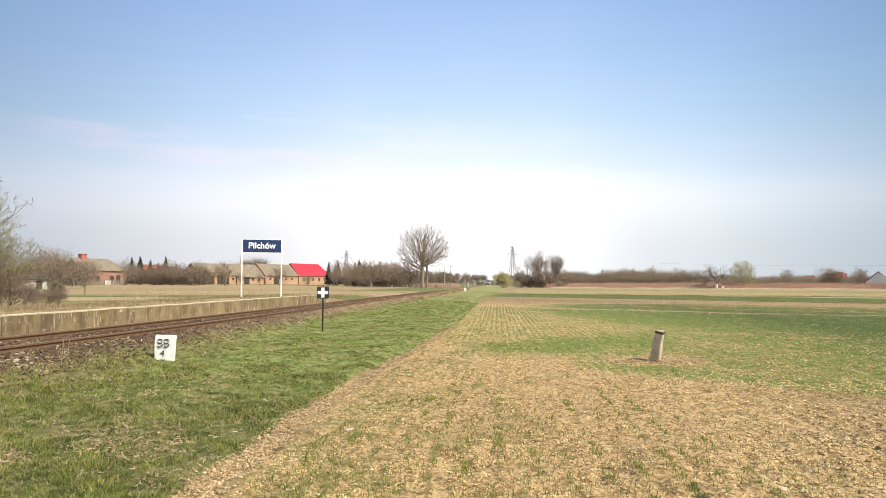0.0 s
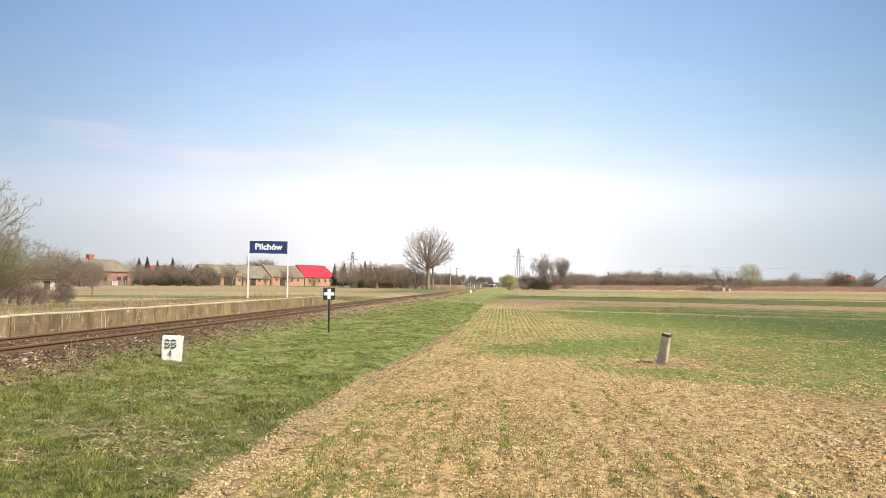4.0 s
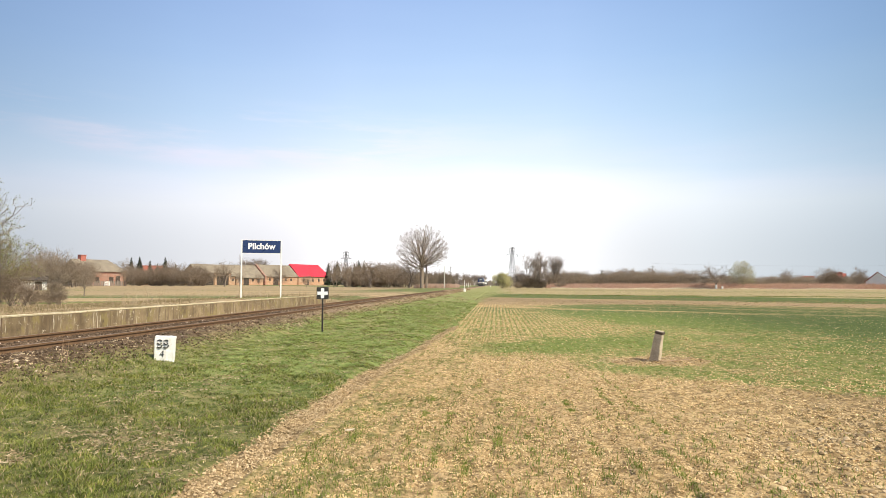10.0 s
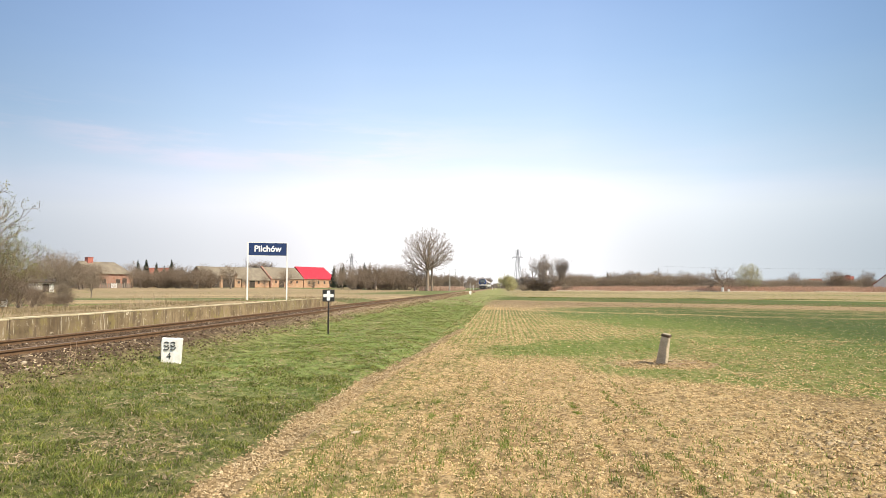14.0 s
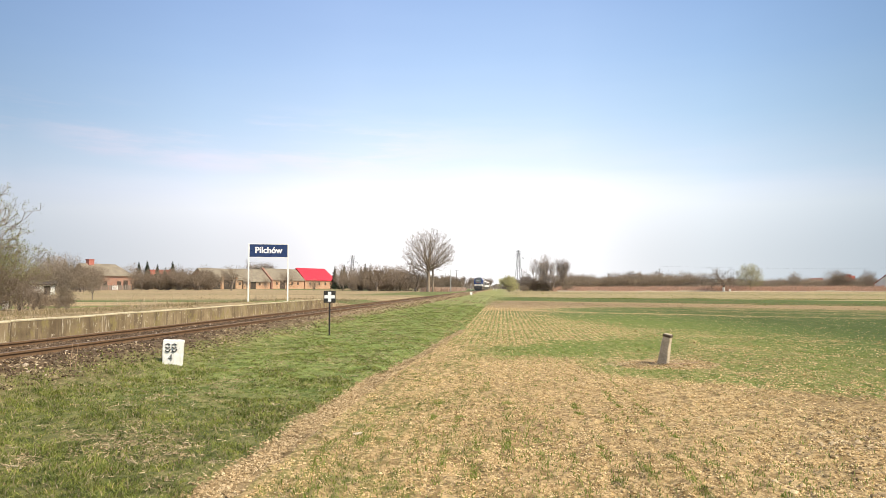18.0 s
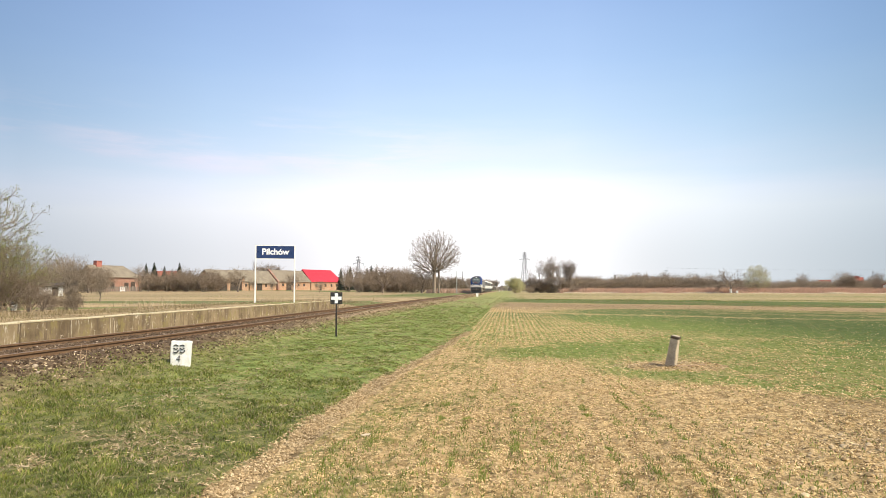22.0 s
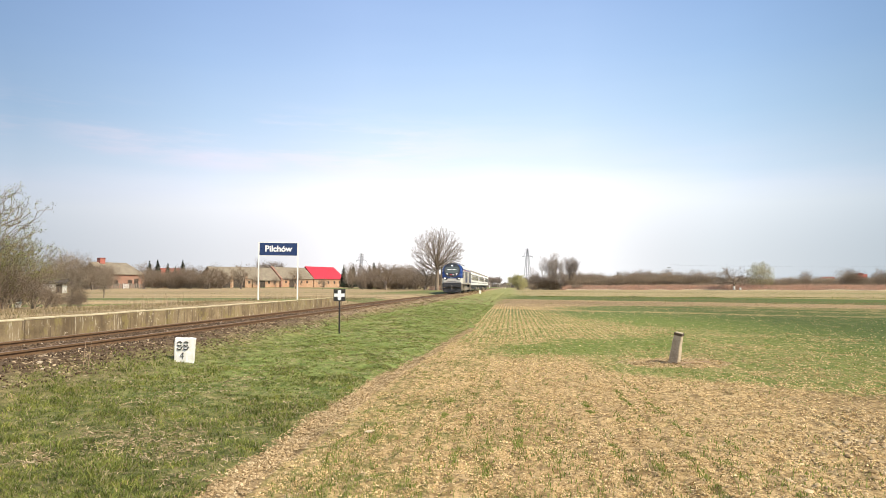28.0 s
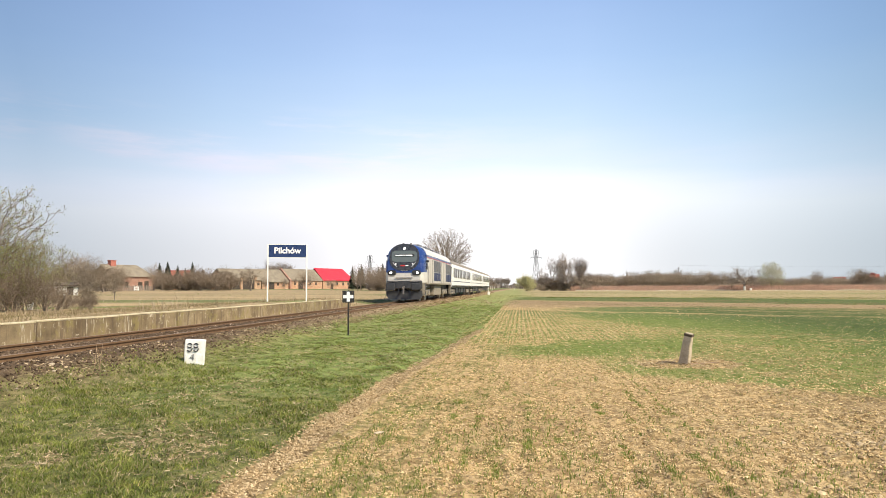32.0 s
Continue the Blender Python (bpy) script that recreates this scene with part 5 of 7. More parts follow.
            part("corner_plate", box(*sorted((s * 1.12, s * 1.40)), 0.30, 0.42, 0.55, 1.36, 0.02), DUSTY, t, "pale grey plate behind the buffer beam", m)
            part("uncoupling_lever", rod((s * 0.45, -0.07, 1.46), (s * 1.25, -0.07, 1.42), 0.018, n=6), STEEL, t, "", m)
            part("cab_door", box(*sorted((s * 1.49, s * 1.514)), 1.75, 2.45, 1.3, 3.1, 0.006), BODYSIDE, t, "beige grey cab door", m)
            part("cab_window", box(*sorted((s * 1.49, s * 1.516)), 0.95, 1.55, 2.35, 3.05, 0.01), DARKGLASS, t, "dark side window", m)
            part("handrail", rod((s * 1.55, 1.66, 1.2), (s * 1.55, 1.66, 2.6), 0.018, n=6), STEEL, t, "", m)
        part("coupling", rod((0, -0.35, 1.02), (0, 0.2, 1.05), 0.09, n=8), STEEL, t, "steel screw coupling", m)
        part("coupling_link", box(-0.06, 0.06, -0.32, -0.24, 0.55, 1.0, 0.02), STEEL, t, "", m)
        bm = prism([(-1.28, 0.80), (-1.32, 0.42), (-1.12, 0.16), (1.12, 0.16), (1.32, 0.42), (1.28, 0.80)], 0.0, 0.12)
        for v in bm.verts:
            v.co.y += 0.22 * abs(v.co.x) - 0.12
        part("snow_plough", bm, CHARCOAL, t, "charcoal snow plough", m)
    # side panels with louvres
    for s in (-1, 1):
        for y0, y1 in ((5.2, 7.3), (7.45, 9.5), (13.6, 15.6), (15.75, 17.9)):
            g = part("louvre_panel", box(*sorted((s * 1.495, s * 1.515)), y0, y1, 2.25, 3.18, 0.006), GRILLE, t, "grey louvred panel")
            for k in range(7):
                z = 2.32 + k * 0.125
                part("louvre", box(*sorted((s * 1.512, s * 1.535)), y0 + 0.06, y1 - 0.06, z, z + 0.05), GRILLE, g)
            part("blue_panel", box(*sorted((s * 1.495, s * 1.515)), y0, y1, 1.55, 2.22, 0.006), DEEP, t, "dark blue lower panel")
        part("sill", box(*sorted((s * 1.38, s * 1.505)), 1.0, length - 1.0, 1.27, 1.39, 0.01), DUSTY, t, "dusty sill beam")
        for y in (2.9, 4.3, 10.2, 11.6, 12.9):
            part("panel_joint", box(*sorted((s * 1.49, s * 1.512)), y, y + 0.03, 1.3, 3.2), STEEL, t)
    part("fuel_tank", box(-1.25, 1.25, 7.2, 12.0, 0.35, 1.19, 0.12), DUSTY, t, "dark fuel tank")
    part("underframe", box(-0.95, 0.95, 0.6, length - 0.6, 0.98, 1.37), CHARCOAL, t, "dark underframe")
    for y, l, h in ((3.4, 1.6, 0.16), (7.0, 2.6, 0.2), (11.5, 2.2, 0.18), (14.6, 1.6, 0.2)):
        part("roof_unit", box(-0.6, 0.6, y, y + l, 4.18, 4.22 + h, 0.05), GRILLE, t, "grey roof cooling unit")
    part("exhaust", rod((0.35, 10.4, 4.2), (0.35, 10.4, 4.5), 0.14, n=10), CHARCOAL, t)
    part("antenna", rod((0, 1.7, 4.2), (0, 1.7, 4.4), 0.02, n=6), BLACK, t)
    for s in (-0.28, 0.28):
        part("horn", rod((s, 1.3, 4.3), (s, 1.75, 4.3), 0.07, 0.03, 8), STEEL, t)
    for y in (3.6, length - 3.6):
        bogie(t, y, 2.7, 0.54)
    return t


def make_coach():
    t = thing("passenger_coach", "white passenger coach with dark windows and a grey roof", "railway coach", None, "coaches of the train")
    length = 26.0
    w = 1.41
    side = [(w, 1.12), (w, 3.25), (w - 0.04, 3.42)]
    part("body", prism(side + [(-x, z) for x, z in reversed(side)], 0.12, length - 0.12), CREAM, t, "white coach side")
    roof = [(w - 0.03, 3.422), (w - 0.16, 3.66), (w - 0.45, 3.86), (0.5, 4.0), (0, 4.05)]
    part("roof", prism(roof + [(-x, z) for x, z in reversed(roof[:-1])], 0.1, length - 0.1), COACHROOF, t, "grey ribbed roof")
    for k in range(9):
        part("roof_vent", box(-0.16, 0.16, 2.6 + k * 2.6 - 0.2, 2.6 + k * 2.6 + 0.2, 3.99, 4.14, 0.03), COACHROOF, t)
    for s in (-1, 1):
        for k in range(11):
            y = 3.0 + k * 2.0
            n, x0 = 1.28, s * (w + 0.004)
            f = part("window", box(*sorted((s * (w - 0.01), s * (w + 0.016))), y - n / 2, y + n / 2, 2.08, 3.02, 0.03), DARKGLASS, t, "dark coach window")
            part("window_frame", box(*sorted((s * (w - 0.02), s * (w + 0.008))), y - n / 2 - 0.05, y + n / 2 + 0.05, 2.03, 3.07, 0.03), STEEL, f)
            part("transom", box(*sorted((s * (w + 0.01), s * (w + 0.022))), y - n / 2, y + n / 2, 2.70, 2.73), STEEL, f)
        for y in (1.05, length - 1.05):
            d = part("door", box(*sorted((s * (w - 0.01), s * (w + 0.012))), y - 0.42, y + 0.42, 1.2, 3.2, 0.02), CREAM, t, "white entrance door")
            part("door_window", box(*sorted((s * w, s * (w + 0.022))), y - 0.24, y + 0.24, 2.1, 3.0, 0.02), DARKGLASS, d)
            part("step", box(*sorted((s * 1.05, s * 1.4)), y - 0.4, y + 0.4, 0.55, 0.6), CHARCOAL, t)
        part("skirt_line", box(*sorted((s * (w - 0.02), s * (w + 0.01))), 0.2, length - 0.2, 1.12, 1.24), CHARCOAL, t, "dark line along the sill")
        part("blue_stripe", box(*sorted((s * (w - 0.02), s * (w + 0.006))), 0.2, length - 0.2, 1.62, 1.70), DEEP, t, "thin blue stripe")
    part("underframe", box(-1.2, 1.2, 0.3, length - 0.3, 0.92, 1.13), CHARCOAL, t, "dark underframe")
    for y, l in ((6.4, 2.2), (9.6, 1.6), (12.3, 2.6), (16.2, 1.9)):
        part("equipment_box", box(-1.2, 1.2, y, y + l, 0.42, 0.95, 0.04), CHARCOAL, t, "dark equipment box")
    for y in (0.0, length):
        s = -1 if y == 0 else 1
        part("gangway", box(-0.55, 0.55, *sorted((y, y + s * 0.24)), 1.2, 3.3, 0.06), BLACK, t, "black rubber gangway")
        for x in (-0.88, 0.88):
            part("buffer", rod((x, y, 1.05), (x, y + s * 0.30, 1.05), 0.18, n=12), CHARCOAL, t)
    for y in (3.3, length - 3.3):
        bogie(t, y, 2.5, 0.46)
    return t


loco = make_loco()
coach_1 = make_coach()


coach_2 = copy_thing(coach_1, pose(0, 0, 0))
coach_3 = copy_thing(coach_1, pose(0, 0, 0))
TRAIN = [(loco, 0.0), (coach_1, 19.9), (coach_2, 46.4), (coach_3, 72.9)]


# ---- planting plan ----
rnd = random.Random(77)


def fill(kinds, x0, x1, y0, y1, n, height, wide=(0.9, 1.3)):
    """Copies of some shapes scattered over a stretch of land."""
    for k in range(n):
        f = (k + rnd.random()) / n
        plant(rnd.choice(kinds), x0 + (x1 - x0) * f, rnd.uniform(y0, y1), rnd.uniform(*height), rnd.uniform(0, 360), rnd.uniform(*wide))


plant(big, -18.4, 165, 16.1, 20)
plant(twin, -17.3, 165.6, 12.5, 60, 0.9)
plant(thorn, -25.5, 27, 6.3, 0, 0.97)
plant(thorn, -29.0, 29.5, 6.0, 130, 1.0)
plant(thorn, -24.6, 30.5, 3.6, 250, 0.9)
plant(thorn, -23.0, 28.0, 3.2, 70, 0.85)
plant(thorn, -26.0, 26.0, 4.6, 310, 1.0)
for x, y, h in ((-109.5, 151, 8.8), (-105, 149, 9.2), (-101, 153, 7.2), (-97, 150, 5.6), (-113, 155, 8.2), (-104.5, 181, 6.4), (-100.5, 178, 6.8), (-97, 181, 6.6), (-93, 183, 7.0), (-89.5, 179, 5.8)):
    plant(fuzzy[int(h * 10) % 3], x, y, h, h * 190, 1.15)
for k, (x, y, h, wide) in enumerate(((-39.2, 56, 4.2, 1.15), (-37.9, 55, 4.0, 1.0), (-36.8, 57, 3.1, 1.0))):
    plant(fuzzy[k % 3], x, y, h, h * 410, wide)
for x, y, h in ((-36.9, 53, 1.3), (-22.6, 27.6, 2.1), (-21.4, 28.0, 1.5), (-20.4, 27.5, 1.1), (-19.4, 28.2, 0.7)):
    plant(scrub[int(h * 10) % 3], x, y, h, h * 410, 1.0)
plant(fuzzy[2], -99.5, 157, 6.2, 50, 1.2)
plant(fuzzy[0], -103.5, 160, 6.6, 150, 1.1)
plant(orchard[0], -104, 150, 6.4, 50)
plant(orchard[1], -98.5, 148, 6.0, 10)
plant(orchard[0], -117, 178, 6.0, 50)
plant(orchard[1], -121.5, 176, 6.2, 130)
plant(orchard[0], -113.5, 176, 4.6, 260)
plant(orchard[0], -22.5, 172, 7.2, 40)
plant(orchard[1], -63, 190, 6.0, 140)
plant(green_tree, 89.5, 250, 10.4, 0, 1.05)
lime_tree = plant(orchard[1], 79.4, 247.6, 8.6, 200)
plant(sallow, 2.6, 262, 5.9, 0, 0.95)
plant(shoots[0], 18, 281, 15.5, 0, 1.0)
plant(shoots[1], 25, 284, 14.0, 70, 0.9)
for x, y, h in ((13.0, 281, 14.6), (17.5, 285, 15.8), (25.0, 283, 14.6), (9.5, 288, 10.5)):
    plant(airy, x, y, h, h * 210, 0.85)
fill(scrub, 8, 26, 276, 286, 7, (3.0, 5.5), (0.9, 1.2))
# brushwood behind the platform
fill(scrub, -31, -25, 26, 33, 6, (0.4, 0.95), (1.1, 1.7))
fill(scrub, -31, -21, 27, 32, 7, (0.5, 0.9), (1.0, 1.4))
fill(scrub, -29.5, -24.0, 25.5, 30, 8, (1.2, 2.4), (0.9, 1.3))
# orchards and hedges before the farms
fill(fuzzy, -50, -30, 203, 222, 14, (7.0, 8.8), (1.0, 1.25))
fill(scrub, -50, -26, 206, 224, 16, (4.0, 6.4), (1.0, 1.4))
for kind, x, y, h, wide in ((orchard[0], -84, 178, 6.3, 1.0), (orchard[1], -74.6, 178, 7.0, 0.95), (fuzzy[1], -70.5, 178.5, 4.0, 1.0), (fuzzy[2], -64.8, 178, 4.0, 1.0), (fuzzy[0], -52, 180, 3.6, 1.3),
                            (fuzzy[1], -45.5, 184, 5.8, 1.0), (fuzzy[2], -41.6, 184, 6.2, 1.0), (orchard[0], -35, 184, 7.8, 1.0), (fuzzy[0], -30.5, 187, 7.0, 1.0), (fuzzy[1], -27, 188, 6.6, 1.1)):
    plant(kind, x, y, h, h * 333, wide)
fill(scrub, -134, -112, 214, 228, 8, (4.0, 6.0), (0.9, 1.2))
fill(scrub, -142, -122, 176, 190, 7, (4.5, 7.0), (0.9, 1.2))
fill(fuzzy, -128, -96, 205, 222, 6, (6.5, 8.5))
fill(scrub, -105, -84, 182, 194, 15, (3.6, 5.6), (1.0, 1.4))
fill(shoots, -111, -99, 277, 287, 4, (11.0, 12.5))
fill(scrub, -34, -17, 230, 310, 8, (4.5, 6.5), (1.0, 1.2))
fill(scrub, -330, -165, 190, 280, 18, (6.0, 9.0), (1.0, 1.4))
# the group beyond the crossing and the far woods
fill(shoots, 6.5, 23, 274, 292, 5, (6.0, 9.0), (0.8, 1.1))
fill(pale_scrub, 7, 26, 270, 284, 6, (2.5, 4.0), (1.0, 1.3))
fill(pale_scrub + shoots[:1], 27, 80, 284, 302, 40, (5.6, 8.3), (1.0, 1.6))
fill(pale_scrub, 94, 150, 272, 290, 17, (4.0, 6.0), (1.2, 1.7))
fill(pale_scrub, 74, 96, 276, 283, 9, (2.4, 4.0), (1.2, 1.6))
plant(fuzzy[0], 116.2, 245, 7.8, 20, 1.15)
plant(fuzzy[1], 118.6, 247, 7.4, 120, 1.1)
plant(scrub[0], 117.6, 243, 6.8, 60, 0.9)
plant(fuzzy[1], 124.8, 240, 7.4, 60, 1.1)
plant(fuzzy[2], 127, 243, 7.0, 160, 1.2)
plant(fuzzy[2], 107, 255, 7.4, 90, 1.3)
fill(scrub, 172, 330, 230, 320, 16, (5.0, 8.0), (1.1, 1.5))
fill(shoots + scrub, -60, -22, 460, 620, 10, (9.0, 12.0), (1.0, 1.3))
fill(shoots, -26, -11, 690, 720, 7, (10.0, 12.0), (1.1, 1.4))
fill(shoots + scrub, 4, 34, 520, 620, 7, (8.0, 11.0), (1.0, 1.3))
for x, y, h in ((-134.5, 236, 10.4), (-132.5, 238, 10.8), (-130.6, 235, 10.2), (-128.4, 238, 9.4), (-126.5, 240, 8.4), (-122.0, 237, 10.6), (-119.5, 240, 8.0), (-64.4, 252, 10.2), (-61.5, 255, 11.2), (-63, 257, 9.8), (-52.5, 252, 11.6), (-51, 254, 10.6), (-54.8, 255, 10.4), (-26, 330, 8.5), (-23.5, 332, 7.0), (-21, 328, 6.2), (47, 300, 9.5)):
    plant(firs[int(h * 10) % 2], x, y, h - (1.2 if y > 245 else 0), h * 77, 1.1)

# ---- farm buildings ----
ROOF_GREY = surface("old_grey_roofing", (0.17, 0.14, 0.10), (0.31, 0.265, 0.195), 0.9, 0, 0.9, 8, 0.4, 0.03, wear=(0.14, 0.13, 0.08))
ROOF_RED = surface("bright_red_sheet_roof", (0.52, 0.028, 0.045), (0.62, 0.04, 0.06), 0.5, 0, 0.5, 6, 0.1)
ROOF_TILE = surface("red_clay_tiles", (0.27, 0.07, 0.048), (0.37, 0.11, 0.075), 0.85, 0, 0.8, 10, 0.3)
PLASTER = surface("cream_plaster", (0.58, 0.52, 0.40), (0.70, 0.64, 0.52), 0.9, 0, 0.7, 12, 0.2)
LIME = surface("white_plaster", (0.66, 0.65, 0.60), (0.78, 0.77, 0.73), 0.9, 0, 0.7, 12, 0.2)
part("limewash", rod((0, 0, 0.02), (0.02, 0, 0.75), 0.20, 0.19, 10), LIMEWASH, lime_tree, "whitewashed foot of the trunk")
GREYWOOD = surface("grey_weathered_wood", (0.20, 0.17, 0.14), (0.32, 0.28, 0.24), 0.9, 0, 2, 25, 0.3, each=0.3)
# dark wood, also used as the painted gloom of openings
WOOD_AND_GLOOM = surface("dark_wood_and_gloom", (0.04, 0.03, 0.024), (0.09, 0.07, 0.055), 0.9, 0, 1.5, 20, 0.4)


def brickwork(name, a, b, mortar):
    m, net, shader = blank(name)
    at = net.node("ShaderNodeTexCoord").outputs["Object"]
    x, y, z = net.xyz(at)
    n = net.node("ShaderNodeTexBrick", Vector=net.vec(net.math("ADD", x, y), z, 0.0), Color1=rgba(a), Color2=rgba(b), Mortar=rgba(mortar), Scale=1.0)
    n.inputs["Brick Width"].default_value, n.inputs["Row Height"].default_value, n.inputs["Mortar Size"].default_value = 0.26, 0.075, 0.012
    col = net.mix(0.6, n.outputs["Color"], net.ramp(net.noise(at, 0.8, 5.0), [(0.3, (0.55, 0.5, 0.45)), (0.7, (1.1, 1.05, 1.0))]), "MULTIPLY")
    net.put(shader.inputs["Base Color"], col)
    shader.inputs["Roughness"].default_value = 0.95
    return m


BRICK = brickwork("orange_brick", (0.42, 0.22, 0.125), (0.54, 0.31, 0.18), (0.55, 0.45, 0.34))
BRICK_RED = brickwork("red_brick", (0.27, 0.115, 0.08), (0.37, 0.16, 0.11), (0.45, 0.37, 0.3))


CHIMNEY = brickwork("bright_red_brick", (0.40, 0.10, 0.075), (0.50, 0.14, 0.11), (0.45, 0.25, 0.2))


def farmhouse(name, label, x, y, turn, length, width, eave, ridge, walls, roof, openings=(), chimney=None, hip=0.0, plinth=0.4):
    """A gabled building, its long side facing -y: walls, two roof slopes with overhang, doors, windows, chimney."""
    t = thing(name, label, "building", pose(x, y, float(land(x, y)) - plinth, 0, 0, turn), "farm buildings")
    a, b, w = length / 2, width / 2, 0.4
    eave, ridge = eave + plinth, ridge + plinth
    part("wall", box(-a, a, -b, -b + w, 0, eave), walls, t)
    part("wall", box(-a, a, b - w, b, 0, eave), walls, t)
    for s in (-1, 1):
        x0, x1 = sorted((s * a, s * (a - w)))
        bm = bmesh.new()
        tip = ridge - 0.12 if not hip else eave + 0.02
        pts = [(-b + w, 0), (b - w, 0), (b - w, eave), (0, max(tip, eave + 0.01)), (-b + w, eave)]
        f = [[bm.verts.new((xx, py, pz)) for py, pz in pts] for xx in (x0, x1)]
        bm.faces.new(f[0]), bm.faces.new(f[1])
        for i in range(5):
            bm.faces.new((f[0][i], f[0][(i + 1) % 5], f[1][(i + 1) % 5], f[1][i]))
        part("gable", bm, walls, t)
    over, thick = 0.45, 0.16
    drop = (ridge - eave) / b * over
    for s in (-1, 1):
        bm = bmesh.new()
        low = [(-a - 0.3, s * (b + over), eave - drop), (a + 0.3, s * (b + over), eave - drop), (a + 0.3 - hip, 0, ridge), (-a - 0.3 + hip * 0.0, 0, ridge)]
        v0 = [bm.verts.new(p) for p in low]
        v1 = [bm.verts.new((p[0], p[1], p[2] + thick)) for p in low]
        bm.faces.new(v0), bm.faces.new(v1)
        for i in range(4):
            bm.faces.new((v0[i], v0[(i + 1) % 4], v1[(i + 1) % 4], v1[i]))
        slope = part("roof", bm, roof, t, "pitched roof")
        n = int(length / 1.1)
        for k in range(n if s < 0 and length < 25 else 0):
            xx = -a + (k + 0.5) * length / n
            if xx > a - hip:
                continue
            part("roof_seam", rod((xx, s * (b + over), eave - drop + thick), (xx, s * 0.05, ridge + thick - 0.02), 0.03, n=4), roof, slope)
    part("ridge_cap", rod((-a - 0.3, 0, ridge + thick * 0.6), (a + 0.3 - hip, 0, ridge + thick * 0.6), 0.12, n=6), roof, t)
    if hip:
        bm = bmesh.new()
        v = [bm.verts.new(p) for p in ((a + 0.3, -b - over, eave - drop + 0.02), (a + 0.3, b + over, eave - drop + 0.02), (a + 0.3 - hip, 0, ridge + thick), (a + 0.2 - hip, 0, ridge - 0.1))]
        bm.faces.new((v[0], v[1], v[2])), bm.faces.new((v[0], v[3], v[1])), bm.faces.new((v[0], v[2], v[3])), bm.faces.new((v[1], v[3], v[2]))
        part("roof_hip", bm, roof, t)
    for kind, ox, ow, z0, z1 in openings:
        z0, z1 = z0 + plinth, z1 + plinth
        if kind == "window":
            f = part("window", box(ox - ow / 2 - 0.08, ox + ow / 2 + 0.08, -b - 0.03, -b + 0.1, z0 - 0.08, z1 + 0.08), LIME if walls in (LIME, PLASTER) else WOOD_AND_GLOOM, t, "window frame")
            part("pane", box(ox - ow / 2, ox + ow / 2, -b - 0.04, -b - 0.02, z0, z1), WOOD_AND_GLOOM if walls is not LIME else DARKGLASS, f)
            part("glazing_bar", box(ox - 0.03, ox + 0.03, -b - 0.055, -b - 0.035, z0, z1), LIME if walls in (LIME, PLASTER) else WOOD_AND_GLOOM, f)
        elif kind == "door":
            # open bays get this dark sheet too, in place of their shade
            part("door", box(ox - ow / 2, ox + ow / 2, -b - 0.03, -b + 0.1, 0.02, z1, 0.02), WOOD_AND_GLOOM, t, "dark flat sheet for a door and for the shade of open bays")
        else:
            part("pier", box(ox - ow / 2, ox + ow / 2, -b - 0.3, -b + 0.02, 0, z1, 0.02), BRICK, t, "brick pier")
    if chimney:
        cx, cz = chimney
        c = part("chimney", box(cx - 0.9, cx + 0.9, -0.75, 0.75, eave, cz + plinth), CHIMNEY, t, "red brick chimney")
        part("chimney_cap", box(cx - 1.0, cx + 1.0, -0.85, 0.85, cz + plinth, cz + plinth + 0.15), CHIMNEY, c)
    return t


# a row of barns under one line of ridges that runs away from the track
ROW_TURN, ROW_X, ROW_Y = 65.0, -110.38, 232.0


def in_row(name, label, s0, s1, wide, eave, ridge, walls, roof, openings, **more):
    """A building of the row, between two distances along it."""
    c, w = math.cos(radians(ROW_TURN)), math.sin(radians(ROW_TURN))
    s = (s0 + s1) / 2
    x, y = ROW_X + c * s, ROW_Y + w * s
    lift = float(land(x, y))
    return farmhouse(name, label, x, y, ROW_TURN, s1 - s0 - 0.6, wide, eave - lift, ridge - lift, walls, roof, openings, **more)


in_row("barn", "long brick barn with an old grey roof and open bays", 0.3, 17.4, 10, 4.9, 8.75, BRICK, ROOF_GREY,
       [("pier", -7.6, 1.6, 0, 4.6), ("door", -4.4, 4.6, 0, 4.3), ("pier", -1.4, 1.0, 0, 4.6), ("door", 2.0, 5.6, 0, 4.3), ("pier", 5.4, 1.2, 0, 4.6), ("window", 7.0, 0.9, 1.6, 2.5)])
in_row("barn", "brick barn with a mossy grey roof beside its neighbours", 17.4, 32.0, 10, 4.3, 8.9, BRICK, ROOF_GREY,
       [("window", -5.0, 0.9, 1.5, 2.4), ("door", -2.0, 2.8, 0, 3.2), ("window", 1.4, 0.9, 1.5, 2.4), ("window", 4.4, 0.9, 1.5, 2.4)])
in_row("barn", "orange brick barn with a mossy grey roof", 32.9, 52.0, 10, 5.0, 9.35, BRICK, ROOF_GREY,
       [("window", -7.0, 0.9, 1.8, 2.7), ("door", -3.6, 3.0, 0, 3.6), ("pier", -0.9, 1.2, 0, 4.6), ("window", 2.0, 0.9, 1.8, 2.7), ("window", 5.4, 0.9, 1.8, 2.7)])
in_row("red_roofed_house", "brick house with a bright red sheet metal roof", 52.0, 73.0, 10, 5.2, 10.05, BRICK, ROOF_RED,
       [("window", -7.0, 1.0, 1.6, 2.8), ("door", -4.2, 1.2, 0, 2.4), ("window", -1.0, 1.0, 1.6, 2.8), ("window", 3.0, 1.0, 1.6, 2.8), ("window", 6.5, 1.0, 1.6, 2.8)], hip=2.2)
WX, WY = ROW_X + math.cos(radians(ROW_TURN)) * 32.45, ROW_Y + math.sin(radians(ROW_TURN)) * 32.45
